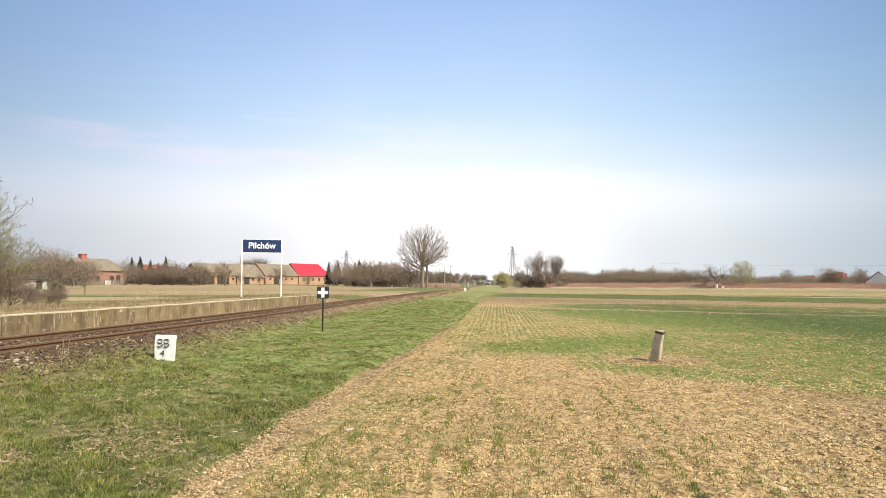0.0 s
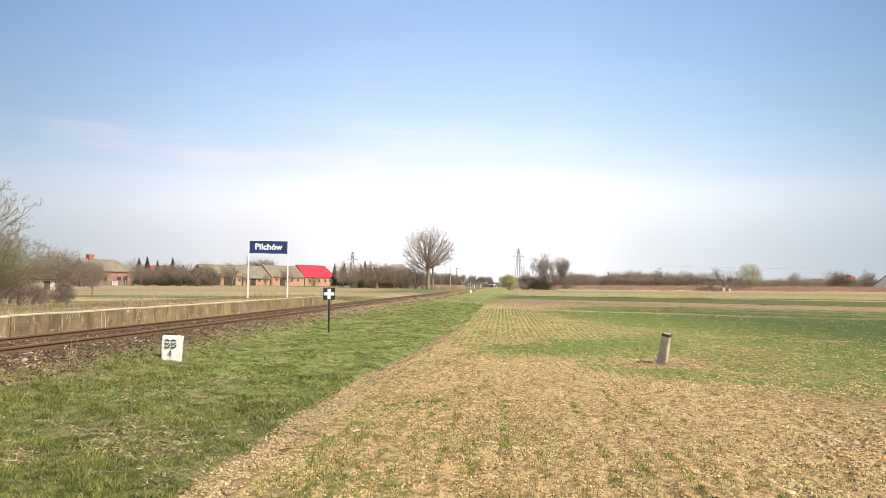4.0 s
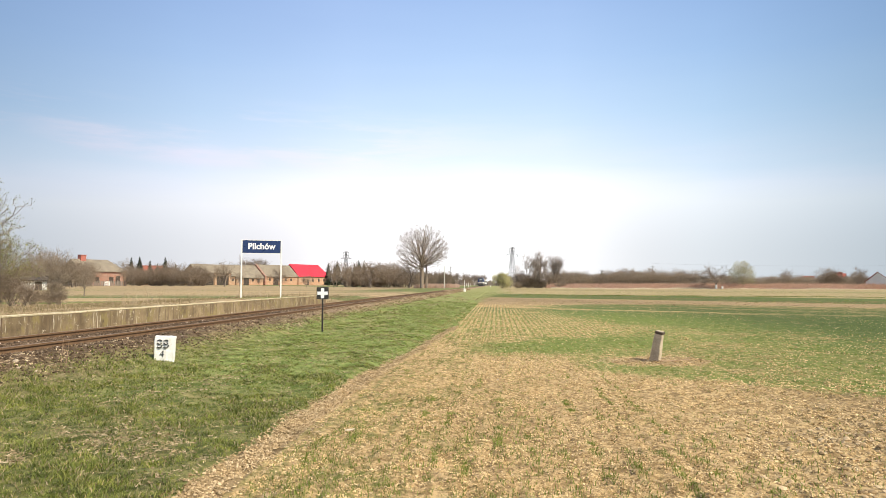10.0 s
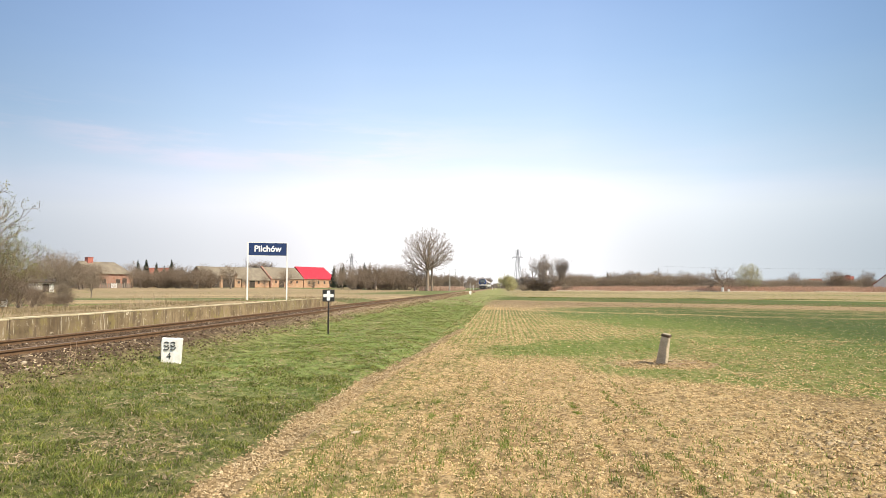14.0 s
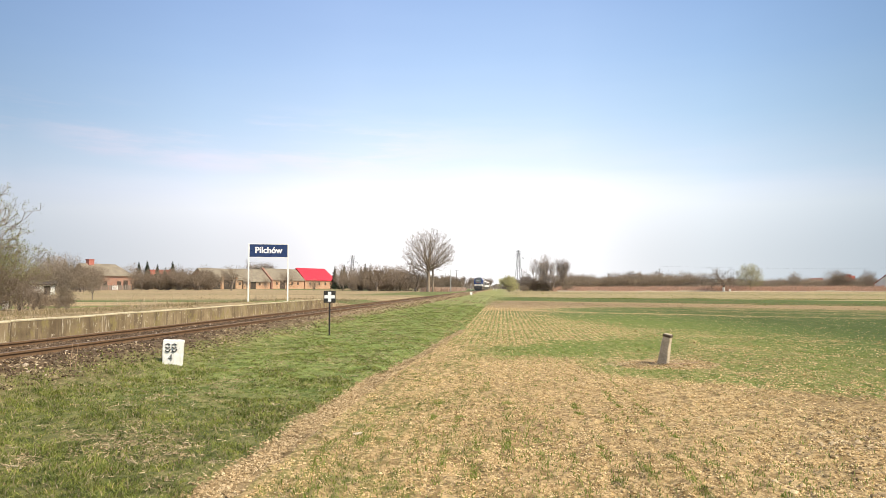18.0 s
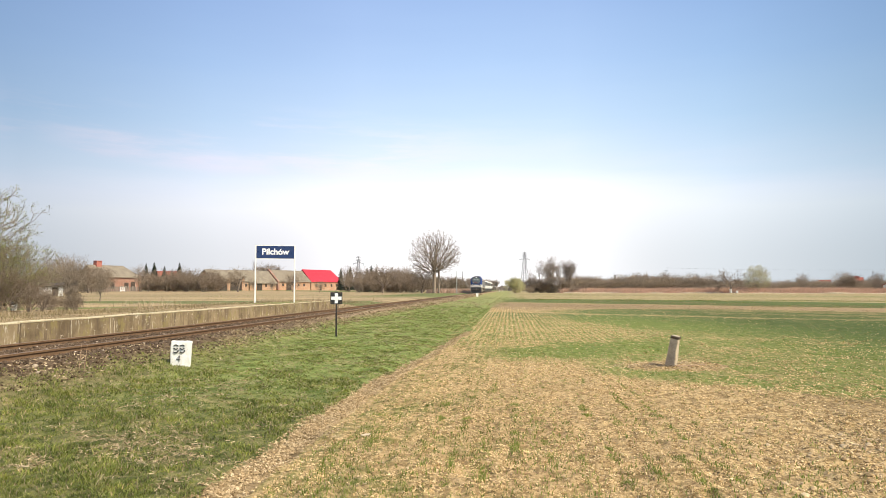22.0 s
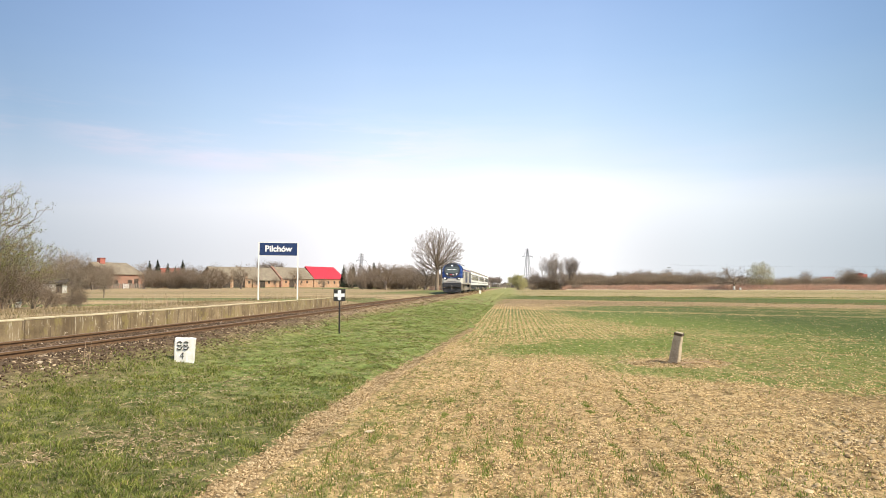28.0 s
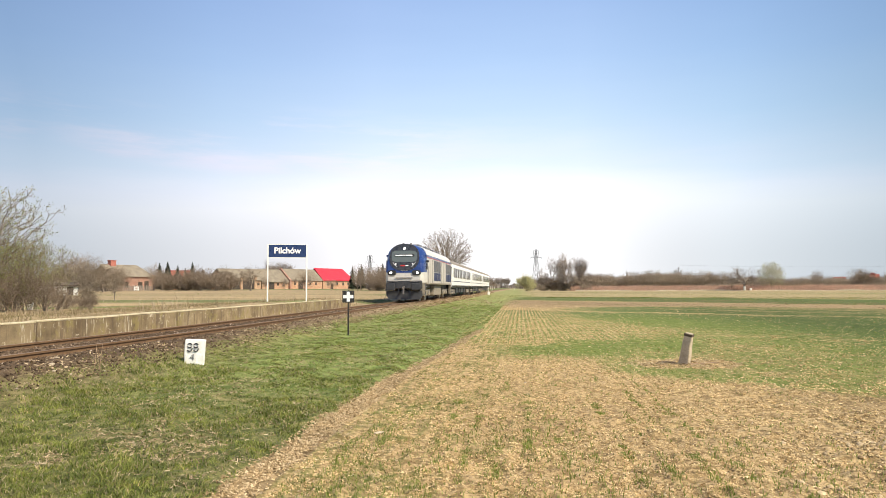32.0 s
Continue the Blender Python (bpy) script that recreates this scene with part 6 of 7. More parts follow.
fire_wall = thing("fire_wall", "brick fire wall between two barn roofs", "wall", pose(WX, WY, float(land(WX, WY)) - 0.4, 0, 0, ROW_TURN))
bm = bmesh.new()
lift = float(land(WX, WY)) - 0.4
v = [[bm.verts.new((xx, yy, zz - lift)) for yy, zz in ((-5.6, lift), (5.6, lift), (5.6, 4.9), (0, 9.9), (-5.6, 4.9))] for xx in (-0.42, 0.42)]
bm.faces.new(v[0]), bm.faces.new(v[1])
for i in range(5):
    bm.faces.new((v[0][i], v[0][(i + 1) % 5], v[1][(i + 1) % 5], v[1][i]))
part("masonry", bm, BRICK_RED, fire_wall, "dull red brick")
lift = float(land(-126.5, 200))
farmhouse("farmhouse", "house with a pale grey roof and a broad red chimney", -126.3, 200, 70, 15.5, 9.5, 5.7 - lift, 9.1 - lift, BRICK_RED, ROOF_GREY,
          [("window", 2.6, 1.4, 0.8, 2.6), ("door", 5.0, 1.6, 0, 3.0), ("pier", 7.4, 0.8, 0, 4.9), ("window", -2.5, 1.4, 0.8, 2.6)], chimney=(-4.2, 10.5 - lift), hip=3.0)
farmhouse("cottage", "low house with a red tiled roof behind the barn", -137, 256, 30, 9, 7, 3.8, 7.6, BRICK_RED, ROOF_TILE, [("window", 1.0, 1.0, 1.2, 2.4)])
farmhouse("shed", "low white shed with a dark flat-pitched roof", -80.0, 108, 36, 5.6, 4, 1.7, 2.2, LIME, WOOD_AND_GLOOM, [("window", -1.6, 0.8, 0.7, 1.3), ("door", 1.6, 1.0, 0, 1.5)])
farmhouse("cottage", "yellow plastered cottage half hidden behind the bush", -84, 88, 42, 9, 6, 2.4, 4.4, PLASTER, ROOF_TILE, [("window", -1.8, 0.9, 0.9, 1.9), ("window", 1.8, 0.9, 0.9, 1.9)])
farmhouse("cottage", "distant house with an orange tiled roof among bushes", 141.2, 318, 158, 8.0, 7, 2.3, 5.4, PLASTER, ROOF_TILE, [("window", -2, 1.0, 1.2, 2.2), ("window", 2, 1.0, 1.2, 2.2)], hip=4.0)
farmhouse("cottage", "distant house with a red roof and chimney", 162.7, 330, -25, 5.4, 7, 4.6, 6.7, PLASTER, ROOF_TILE, [("window", 0, 1.0, 1.2, 2.4)], chimney=(0.3, 7.4))
farmhouse("cottage", "white gabled house with a red tiled roof", 129.5, 237, -119, 9, 7.0, 2.8, 5.8, LIME, ROOF_TILE, [("window", -2, 1.0, 1.2, 2.4), ("window", 2, 1.0, 1.2, 2.4)])
farmhouse("shed", "broad low shed with a dark grey shallow gable", 86.7, 290, 73, 10, 16.5, 2.0, 5.2, surface("weathered_boards", (0.34, 0.29, 0.23), (0.48, 0.42, 0.34), 0.9, 0, 2, 25, 0.3), ROOF_GREY, [("door", 2.0, 2.4, 0, 1.7)])

# garden fence before the barns
fence = thing("garden_fence", "grey weathered plank fence before the barn", "fence", pose(-119, 182, float(land(-119, 182)), 0, 0, 31))
for k in range(40):
    part("plank", box(-12 + k * 0.6, -12 + k * 0.6 + 0.42, -0.03, 0.03, 0, 1.5 + 0.15 * math.sin(k * 2.3)), GREYWOOD, fence)
part("rail", box(-12, 12, 0.03, 0.09, 0.4, 0.5), GREYWOOD, fence)
part("rail", box(-12, 12, 0.03, 0.09, 1.1, 1.2), GREYWOOD, fence)

gate = thing("garden_gate", "white wooden picket gate in the garden fence", "gate", pose(-112.6, 185, float(land(-112.6, 185)), 0, 0, 31))
gate.scale = (0.55, 0.72, 0.72)
for k in range(7):
    part("picket", box(-1.0 + k * 0.31, -0.86 + k * 0.31, -0.03, 0.03, 0.1, 1.7 + 0.25 * math.sin(k * math.pi / 6)), WHITE, gate)
for z in (0.4, 1.35):
    part("rail", box(-1.05, 1.05, 0.03, 0.08, z, z + 0.12), WHITE, gate)
for s in (-1.15, 1.15):
    part("post", box(s - 0.1, s + 0.1, -0.1, 0.1, 0, 2.1), WHITE, gate)

# ---- pylons and poles ----
GALV = surface("galvanised_steel", (0.11, 0.115, 0.12), (0.17, 0.18, 0.19), 0.6, 0.4, 3, 30, 0.1)
POLE = surface("pale_concrete_pole", (0.50, 0.48, 0.44), (0.62, 0.60, 0.56), 0.9, 0, 3, 30, 0.3)
OLDWOOD = surface("old_pole_wood", (0.13, 0.10, 0.08), (0.22, 0.18, 0.14), 0.9, 0, 3, 30, 0.4)


def pylon(x, y, tall, turn):
    t = thing("power_pylon", "grey steel lattice power pylon with three crossarms", "pylon", pose(x, y, float(land(x, y)), 0, 0, turn), "power pylons")
    half = lambda z: float(np.interp(z, [0, tall * 0.62, tall * 0.8, tall], [tall * 0.10, tall * 0.042, tall * 0.03, tall * 0.006]))
    levels = list(np.linspace(0, tall * 0.62, 6)) + list(np.linspace(tall * 0.7, tall, 5))
    corner = ((-1, -1), (1, -1), (1, 1), (-1, 1))
    for sx, sy in corner:
        bm = bmesh.new()
        for a, b in zip(levels, levels[1:]):
            rod((sx * half(a), sy * half(a), a), (sx * half(b), sy * half(b), b), 0.10, n=4, bm=bm)
        part("leg", bm, GALV, t)
    for i in range(4):
        (ax, ay), (bx, by) = corner[i], corner[(i + 1) % 4]
        bm = bmesh.new()
        for a, b in zip(levels, levels[1:]):
            rod((ax * half(a), ay * half(a), a), (bx * half(b), by * half(b), b), 0.04, n=4, bm=bm)
            rod((bx * half(a), by * half(a), a), (ax * half(b), ay * half(b), b), 0.04, n=4, bm=bm)
            rod((ax * half(b), ay * half(b), b), (bx * half(b), by * half(b), b), 0.04, n=4, bm=bm)
        part("bracing", bm, GALV, t)
    for z, reach in ((tall - 3.9, 3.0), (tall - 2.2, 1.6), (tall - 0.7, 1.5)):
        for s in (-1, 1):
            bm = rod((s * half(z), 0, z), (s * reach, 0, z + 0.1), 0.09, n=4)
            rod((s * half(z), 0, z + 0.9), (s * reach, 0, z + 0.12), 0.07, n=4, bm=bm)
            arm = part("crossarm", bm, GALV, t)
            part("insulator", rod((s * (reach - 0.1), 0, z + 0.05), (s * (reach - 0.1), 0, z - 0.9), 0.08, n=6), GALV, arm)
    return t


pylon(8.1, 330, 20.0, 25)
pylon(-79.9, 350, 18.0, 35)


def pole(x, y, tall, label, material, arms=1, r=0.14):
    t = thing("utility_pole", label, "pole", pose(x, y, float(land(x, y)), 0, 0, 10), "poles along the line")
    part("shaft", rod((0, 0, -0.3), (0, 0, tall), r, r * 0.65, 10), material, t)
    for k in range(arms):
        arm = part("crossarm", box(-0.9, 0.9, -0.06, 0.06, tall - 0.35 - k * 0.6, tall - 0.23 - k * 0.6), GALV, t)
        for s in (-0.75, 0, 0.75):
            part("insulator", rod((s, 0, tall - 0.24 - k * 0.6), (s, 0, tall - 0.02 - k * 0.6), 0.06, n=6), LETTER, arm)
    return t


pole(-11.6, 150, 5.2, "slim pale concrete pole beside the track", POLE, 0, 0.10)
pole(65.5, 285, 9.5, "old wooden pole with a crossarm", OLDWOOD, 1)
pole(-20.5, 300, 9.0, "old wooden pole with a crossarm", OLDWOOD, 1)
WHITEPOST = [(-9.65, 206, 2.4), (-9.5, 230, 1.7), (-14.5, 330, 1.6), (-12.5, 332, 1.3), (-10.8, 334, 1.5), (-4.5, 338, 1.4), (-2.8, 342, 1.2), (3.5, 350, 1.4)]
for x, y, h in WHITEPOST:
    p = thing("marker_post", "slim white marker post beside the track", "post", pose(x, y, float(land(x, y))), "white marker posts")
    part("shaft", box(-0.075, 0.075, -0.075, 0.075, -0.2, h, 0.01), WHITE, p)
    part("cap", box(-0.09, 0.09, -0.09, 0.09, h, h + 0.04, 0.01), WHITE, p)


# wires that run off from the wooden pole behind the hedge
WIRE = surface("dull_wire", (0.08, 0.08, 0.085), (0.13, 0.13, 0.135), 0.6, 0.5)
for off in (-0.75, 0.75):
    wire = thing("overhead_wire", "thin dark overhead wire sagging from a wooden pole", "wire", None, "overhead wires")
    pts = [Vector((65.5 + 150 * f, 285 - 30 * f + off, 10.4 - 2.6 * 4 * f * (1 - f) * 0.6)) for f in (k / 12 for k in range(13))]
    bm = bmesh.new()
    for p, q in zip(pts, pts[1:]):
        rod(p, q, 0.007, n=4, bm=bm)
    part("cable", bm, WIRE, wire)
pole(215.5, 255, 9.5, "old wooden pole with a crossarm", OLDWOOD, 1)


# ---- small growth and litter on the ground ----
rs = np.random.RandomState(12)


def along(n, near, far, power=1.0):
    """Distances that thin out with the distance."""
    return near * (far / near) ** (rs.uniform(0, 1, n) ** power)


def blades(name, label, x, y, z, height, width, material, category, lean=0.45, combed=None):
    """Bent blades of grass, each three triangles."""
    n = len(x)
    a, b = rs.uniform(0, 2 * math.pi, n), rs.uniform(0, 2 * math.pi, n)
    if combed is not None:
        a = rs.normal(combed, 0.35, n)
    side = np.stack([np.cos(a), np.sin(a), np.zeros(n)], 1) * (width / 2)[:, None]
    out = np.stack([np.cos(b), np.sin(b), np.zeros(n)], 1) * (height * rs.uniform(0.1, lean * 2, n))[:, None]
    up = np.stack([np.zeros(n), np.zeros(n), height], 1)
    p = np.stack([x, y, z - 0.01], 1)
    mid, tip = p + up * 0.6 + out * 0.35, p + up * rs.uniform(0.75, 1.0, (n, 1)) + out
    v = np.stack([p - side, p + side, mid + side * 0.75, mid - side * 0.75, tip], 1).reshape(-1, 3)
    k = np.arange(n)[:, None] * 5
    f = np.concatenate([k + np.array([[0, 1, 2]]), k + np.array([[0, 2, 3]]), k + np.array([[3, 2, 4]])], 1).reshape(-1, 3)
    ob = part(name, fast_mesh(name, v, f, material), material)
    return tagged(ob, label, category, kind="stuff")


def flakes(name, label, x, y, z, length, width, material, category):
    """Flat dry pieces that lie on the ground."""
    n = len(x)
    a = rs.uniform(0, 2 * math.pi, n)
    tilt = rs.normal(0, 0.28, n)
    u = np.stack([np.cos(a), np.sin(a), tilt], 1) * (length / 2)[:, None]
    w = np.stack([-np.sin(a), np.cos(a), rs.normal(0, 0.5, n)], 1) * (width / 2)[:, None]
    p = np.stack([x, y, z + length * np.abs(tilt) * 0.4 + 0.006], 1)
    v = np.stack([p - u - w, p + u - w * 0.6, p + u + w * 0.6, p - u + w], 1).reshape(-1, 3)
    ob = part(name, fast_mesh(name, v, np.arange(4 * n).reshape(-1, 4), material), material)
    return tagged(ob, label, category, kind="stuff")


def lumps(name, label, x, y, z, size, material, category, flat=0.7):
    """Uneven eight-sided lumps: clods and stones."""
    n = len(x)
    base = np.array([[1, 0, 0], [0, 1, 0], [-1, 0, 0], [0, -1, 0], [0, 0, 1], [0, 0, -1]], float)
    tri = np.array([[0, 1, 4], [1, 2, 4], [2, 3, 4], [3, 0, 4], [1, 0, 5], [2, 1, 5], [3, 2, 5], [0, 3, 5]])
    a = rs.uniform(0, 2 * math.pi, n)
    c, s = np.cos(a), np.sin(a)
    v = base[None] * rs.uniform(0.55, 1.3, (n, 6, 3)) + rs.normal(0, 0.16, (n, 6, 3))
    v = np.stack([v[..., 0] * c[:, None] - v[..., 1] * s[:, None], v[..., 0] * s[:, None] + v[..., 1] * c[:, None], v[..., 2] * flat], -1)
    v = v * size[:, None, None] + np.stack([x, y, z + size * flat * 0.35], 1)[:, None]
    f = (np.arange(n)[:, None, None] * 6 + tri[None]).reshape(-1, 3)
    ob = part(name, fast_mesh(name, v.reshape(-1, 3), f, material), material)
    return tagged(ob, label, category, kind="stuff")


def wedge(n, near, far, left, right, power=1.0):
    """Places between two lines of the plan, within a view that widens ahead."""
    y = along(n, near, far, power)
    lo, hi = np.maximum(left, -1.0 * y - 2), np.minimum(right, 0.75 * y + 2)
    return rs.uniform(lo, hi), y


# verge grass, thick in tussocks and thin in the straw patches
def straw_patch(x, y):
    """Where last year's dead grass lies open on the verge."""
    near = 0.35 * lattice(x, y * 0.7, 0.9, 31) + 0.4 * lattice(x, y, 0.35, 32) + 0.25 * lattice(x, y, 0.13, 33)
    bare = -0.03
    for px, py, rx, ry, much in ((-4.35, 6.4, 0.5, 0.5, 0.28), (-3.6, 6.1, 0.8, 0.7, 0.27), (-3.0, 7.8, 0.4, 0.5, 0.18), (-4.55, 13.5, 0.35, 0.6, 0.22), (-3.07, 9.4, 0.18, 0.4, 0.24), (-4.45, 10.6, 0.3, 0.5, 0.2), (-2.9, 5.2, 0.5, 0.8, 0.12)):
        bare = bare + np.exp(-((x - px) / rx) ** 2 - ((y - py) / ry) ** 2) * much
    return near + bare


def beside_furrow(x, y):
    """One on the verge, nought from the furrow on, with an uneven edge."""
    d = x - furrow_at(y) + 0.16 - 0.05 * smooth_step(y, 8, 20) + 0.16 * (lattice(x, y, 0.45, 37) - 0.5)
    return 1 - smooth_step(d, -0.05, 0.02)


x, y = wedge(280000, 3.4, 46, -7.45, -1.6)
tussock = 0.5 * lattice(x, y, 0.6, 21) + 0.5 * lattice(x, y, 0.16, 22)
keep = rs.uniform(0, 1, len(x)) < np.clip((tussock - 0.22) * 2.4, 0.3, 1) * (1 - 0.85 * smooth_step(-x + 0.9 * lattice(x, y, 0.7, 23), 6.4, 7.7)) * beside_furrow(x, y) * (1 - 0.6 * smooth_step(y, 16, 40)) * (1 - 0.85 * smooth_step(straw_patch(x, y), 0.53, 0.63))
x, y, tussock = x[keep], y[keep], tussock[keep]
h = (0.018 + 0.085 * tussock ** 2) * rs.uniform(0.6, 1.3, len(x)) * (1 - 0.5 * smooth_step(y, 8, 17)) * (1 + 0.25 * smooth_step(-x, 4.5, 6) * (1 - smooth_step(y, 10, 16)))
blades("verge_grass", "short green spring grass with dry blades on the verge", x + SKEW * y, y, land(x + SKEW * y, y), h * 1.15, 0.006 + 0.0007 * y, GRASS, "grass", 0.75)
# shorter, lighter blades between the tussocks
x, y = wedge(115000, 7.0, 60, -7.1, -1.5, 0.85)
fine = 0.5 * lattice(x, y, 0.28, 24) + 0.5 * lattice(x, y, 0.9, 25)
keep = rs.uniform(0, 1, len(x)) < np.clip((fine - 0.30) * 3, 0.05, 1) * smooth_step(y, 7, 11) * beside_furrow(x, y)
x, y = x[keep] + SKEW * y[keep], y[keep]
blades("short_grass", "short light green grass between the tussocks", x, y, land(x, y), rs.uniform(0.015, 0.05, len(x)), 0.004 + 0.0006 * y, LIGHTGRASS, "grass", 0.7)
# grass that creeps from the furrow into the field
x, y = wedge(85000, 3.5, 24, -2.1, 1.8)
keep = rs.uniform(0, 1, len(x)) < np.clip((0.5 * lattice(x, y, 0.5, 26) + 0.5 * lattice(x, y, 0.15, 27) - 0.45) * 4, 0.0, 1) * (1 - smooth_step(x, -1.4, 1.7)) * smooth_step(x - furrow_at(y), 0.10, 0.25)
x, y = x[keep] + SKEW * y[keep], y[keep]
blades("creeping_grass", "low grass creeping into the field's edge", x, y, land(x, y), rs.uniform(0.015, 0.045, len(x)), 0.004 + 0.0005 * y, GRASS, "grass", 0.7)
# matted dry grass
x, y = wedge(110000, 3.4, 30, -7.0, -1.7)
keep = rs.uniform(0, 1, len(x)) < np.clip((straw_patch(x, y) - 0.52) * 5, 0.03, 1) * (1 - 0.55 * smooth_step(y, 8, 14))
x, y = x[keep], y[keep]
flakes("dry_litter", "matted dry grass and straw along the verge", x, y, land(x, y), rs.uniform(0.012, 0.062, len(x)), 0.0035 + 0.0005 * y, PALESTRAW, "straw")
# pale flecks of dead grass in clumps, farther along the verge
x, y = wedge(20000, 8.0, 80, -7.2, -2.2)
keep = rs.uniform(0, 1, len(x)) < np.clip((0.6 * lattice(x, y * 0.6, 0.8, 35) + 0.4 * lattice(x, y, 0.25, 36) - 0.52) * 5, 0.03, 0.8)
x, y = x[keep] + SKEW * y[keep], y[keep]
flakes("dead_grass_flecks", "pale flecks of dead grass among the green", x, y, land(x, y) + 0.02, rs.uniform(0.015, 0.05, len(x)) * (0.7 + 0.03 * y), 0.004 + 0.0007 * y, STRAW, "straw")
def in_furrow(n, near, far):
    """Places across the furrow, thickest along its middle."""
    y = along(n, near, far)
    half = 0.15 - 0.035 * smooth_step(y, 8, 20)
    return furrow_at(y) + half * np.clip(rs.normal(0, 0.55, n), -1.25, 1.25) + 0.12 * (lattice(y * 0, y, 0.9, 38) - 0.5), y


x, y = in_furrow(9000, 3.6, 26)
lumps("furrow_clods", "brown crumbling clods along the furrow", x, y, land(x, y), rs.uniform(0.006, 0.024, len(x)) * (0.9 + 0.015 * y), FURROW, "soil")
# litter in the furrow between verge and field
x, y = in_furrow(24000, 3.6, 26)
keep = rs.uniform(0, 1, len(x)) < np.clip(smooth_step(y, 5.5, 9.0) * 0.9 + 1.2 * (lattice(x, y, 0.35, 66) - 0.45), 0.08, 1)
x, y = x[keep], y[keep]
flakes("furrow_litter", "brown dead leaves and straw in the furrow beside the field", x, y, land(x, y) + 0.005, rs.uniform(0.01, 0.032, len(x)), rs.uniform(0.004, 0.010, len(x)) + 0.0005 * y, LITTER, "straw")


def crop_cover(x, y):
    """How thickly the young crop stands."""
    ss = smooth_step
    over = lambda m, a, b: a * (1 - m) + b * m
    y = y + 1.8 * (lattice(x, y, 0.7, 50) - 0.5)
    u65, u1, u5 = y + 0.65 * x, y + x, y + 0.5 * x
    c = 0.34 + 0.26 * (1 - ss(x, -1.5, 0.8)) * (1 - ss(y, 10, 24)) - 0.2 * ss(x, 1.2, 4) * (1 - ss(u65, 11, 14))
    thin_crop = ss(u65, 13.7, 14.6) * ss(x, 0.9, 2.2)
    c = over(thin_crop, c, 0.62)
    c = over(thin_crop * (1 - ss(u65, 15.0, 16.2)) * ss(x, 1.6, 2.8), c, 0.85)
    low, top = 15.6 + 0.15 * x + 0.9 * np.maximum(x - 1.8, 0), 19.8 + 0.5 * x
    c = over(ss(y, low - 0.4, low + 0.5) * (1 - ss(y, top - 0.9, top + 0.9)) * (1 - ss(x, 4.6, 5.8)) * ss(x, -1.7, -0.4), c, 0.85)
    c = over(ss(y, top - 0.6, top + 1.2) * (1 - ss(x + 0.15 * y, 7.8, 9.8)), c, 0.32)
    c = over(ss(u1, 32, 36) * ss(x + 0.17 * y, 8.6, 10.6), c, 0.8)
    c = over(1 - ss(((x - 3.45) / 1.0) ** 2 + ((y - 14.75) / 0.85) ** 2, 0.6, 1.3), c, 0.0)
    return c + (lattice(x, y, 0.8, 41) - 0.5) * 0.3 + (lattice(x, y, 0.3, 43) - 0.5) * 0.5


# sprouting cereal in drilled rows
x, y = wedge(130000, 3.6, 42, -1.95, 40)
row = np.round(x / 0.13) * 0.13 + rs.normal(0, 0.042, len(x)) + 0.01 * np.sin(y * 1.7)
keep = rs.uniform(0, 1, len(x)) < np.clip(crop_cover(row, y), 0.02, 1) * (0.35 + 0.65 * (lattice(x * 3, y, 0.4, 42) > 0.45)) * (0.5 + 1.0 * (lattice(row * 7, y * 0.15, 1.0, 40) > 0.55)) * (1 - 0.85 * smooth_step(y, 12, 30))
x, y = row[keep], y[keep]
blades("cereal_sprouts", "thin rows of young green cereal", x, y, land(x, y), rs.uniform(0.012, 0.045, len(x)) * (1 + 0.8 * (1 - smooth_step(y, 5, 11))) * (1 + 0.006 * y), 0.004 + 0.0006 * y, SPROUT, "crop")
# stronger tufts along every third row near the eye
x, y = wedge(60000, 3.8, 14, -1.9, 3.2)
row = np.round(x / 0.31) * 0.31 + 0.05
tuft = lattice(row * 9, y, 0.22, 29) * 0.6 + lattice(row * 3, y, 0.8, 30) * 0.4
keep = rs.uniform(0, 1, len(x)) < np.clip((tuft - 0.54) * 5, 0, 0.8) * (1 - smooth_step(x, 1.6, 3.0)) * (1 - smooth_step(y, 9, 14))
x, y = row[keep] + rs.normal(0, 0.028, keep.sum()), y[keep]
blades("row_tufts", "small green tufts of young cereal along the rows", x, y, land(x, y), rs.uniform(0.02, 0.06, len(x)), 0.004 + 0.0004 * y, SPROUT, "crop", 0.5)
# straw and clods between the rows
x, y = wedge(45000, 3.5, 60, -1.95, 40)
keep = rs.uniform(0, 1, len(x)) < 1 - 0.9 * smooth_step(crop_cover(x, y), 0.42, 0.62)
x, y = x[keep], y[keep]
flakes("stubble_litter", "pale straw bits scattered over the bare soil", x, y, land(x, y), rs.uniform(0.008, 0.035, len(x)), 0.003 + 0.0005 * y, STRAW, "straw")
x, y = wedge(120000, 3.5, 45, -2.1, 30)
keep = rs.uniform(0, 1, len(x)) < (1 - 0.93 * smooth_step(crop_cover(x, y), 0.42, 0.62) * smooth_step(y, 11, 14)) * np.clip((0.5 * lattice(x, y * 0.6, 0.24, 28) + 0.5 * lattice(x, y, 0.10, 49) - 0.38) * 5, 0.08, 1)
x, y = x[keep], y[keep]
coarse = smooth_step(x, 1.0, 4.0) * (1 - smooth_step(y, 10, 14))
lumps("soil_clods", "crumbly pale soil clods on the field", x, y, land(x, y), (0.005 + 0.010 * rs.uniform(0, 1, len(x)) ** 1.5) * (1 + 0.9 * coarse * rs.uniform(0, 1, len(x)) ** 3) * (0.85 + 0.03 * y), CLOD, "soil")
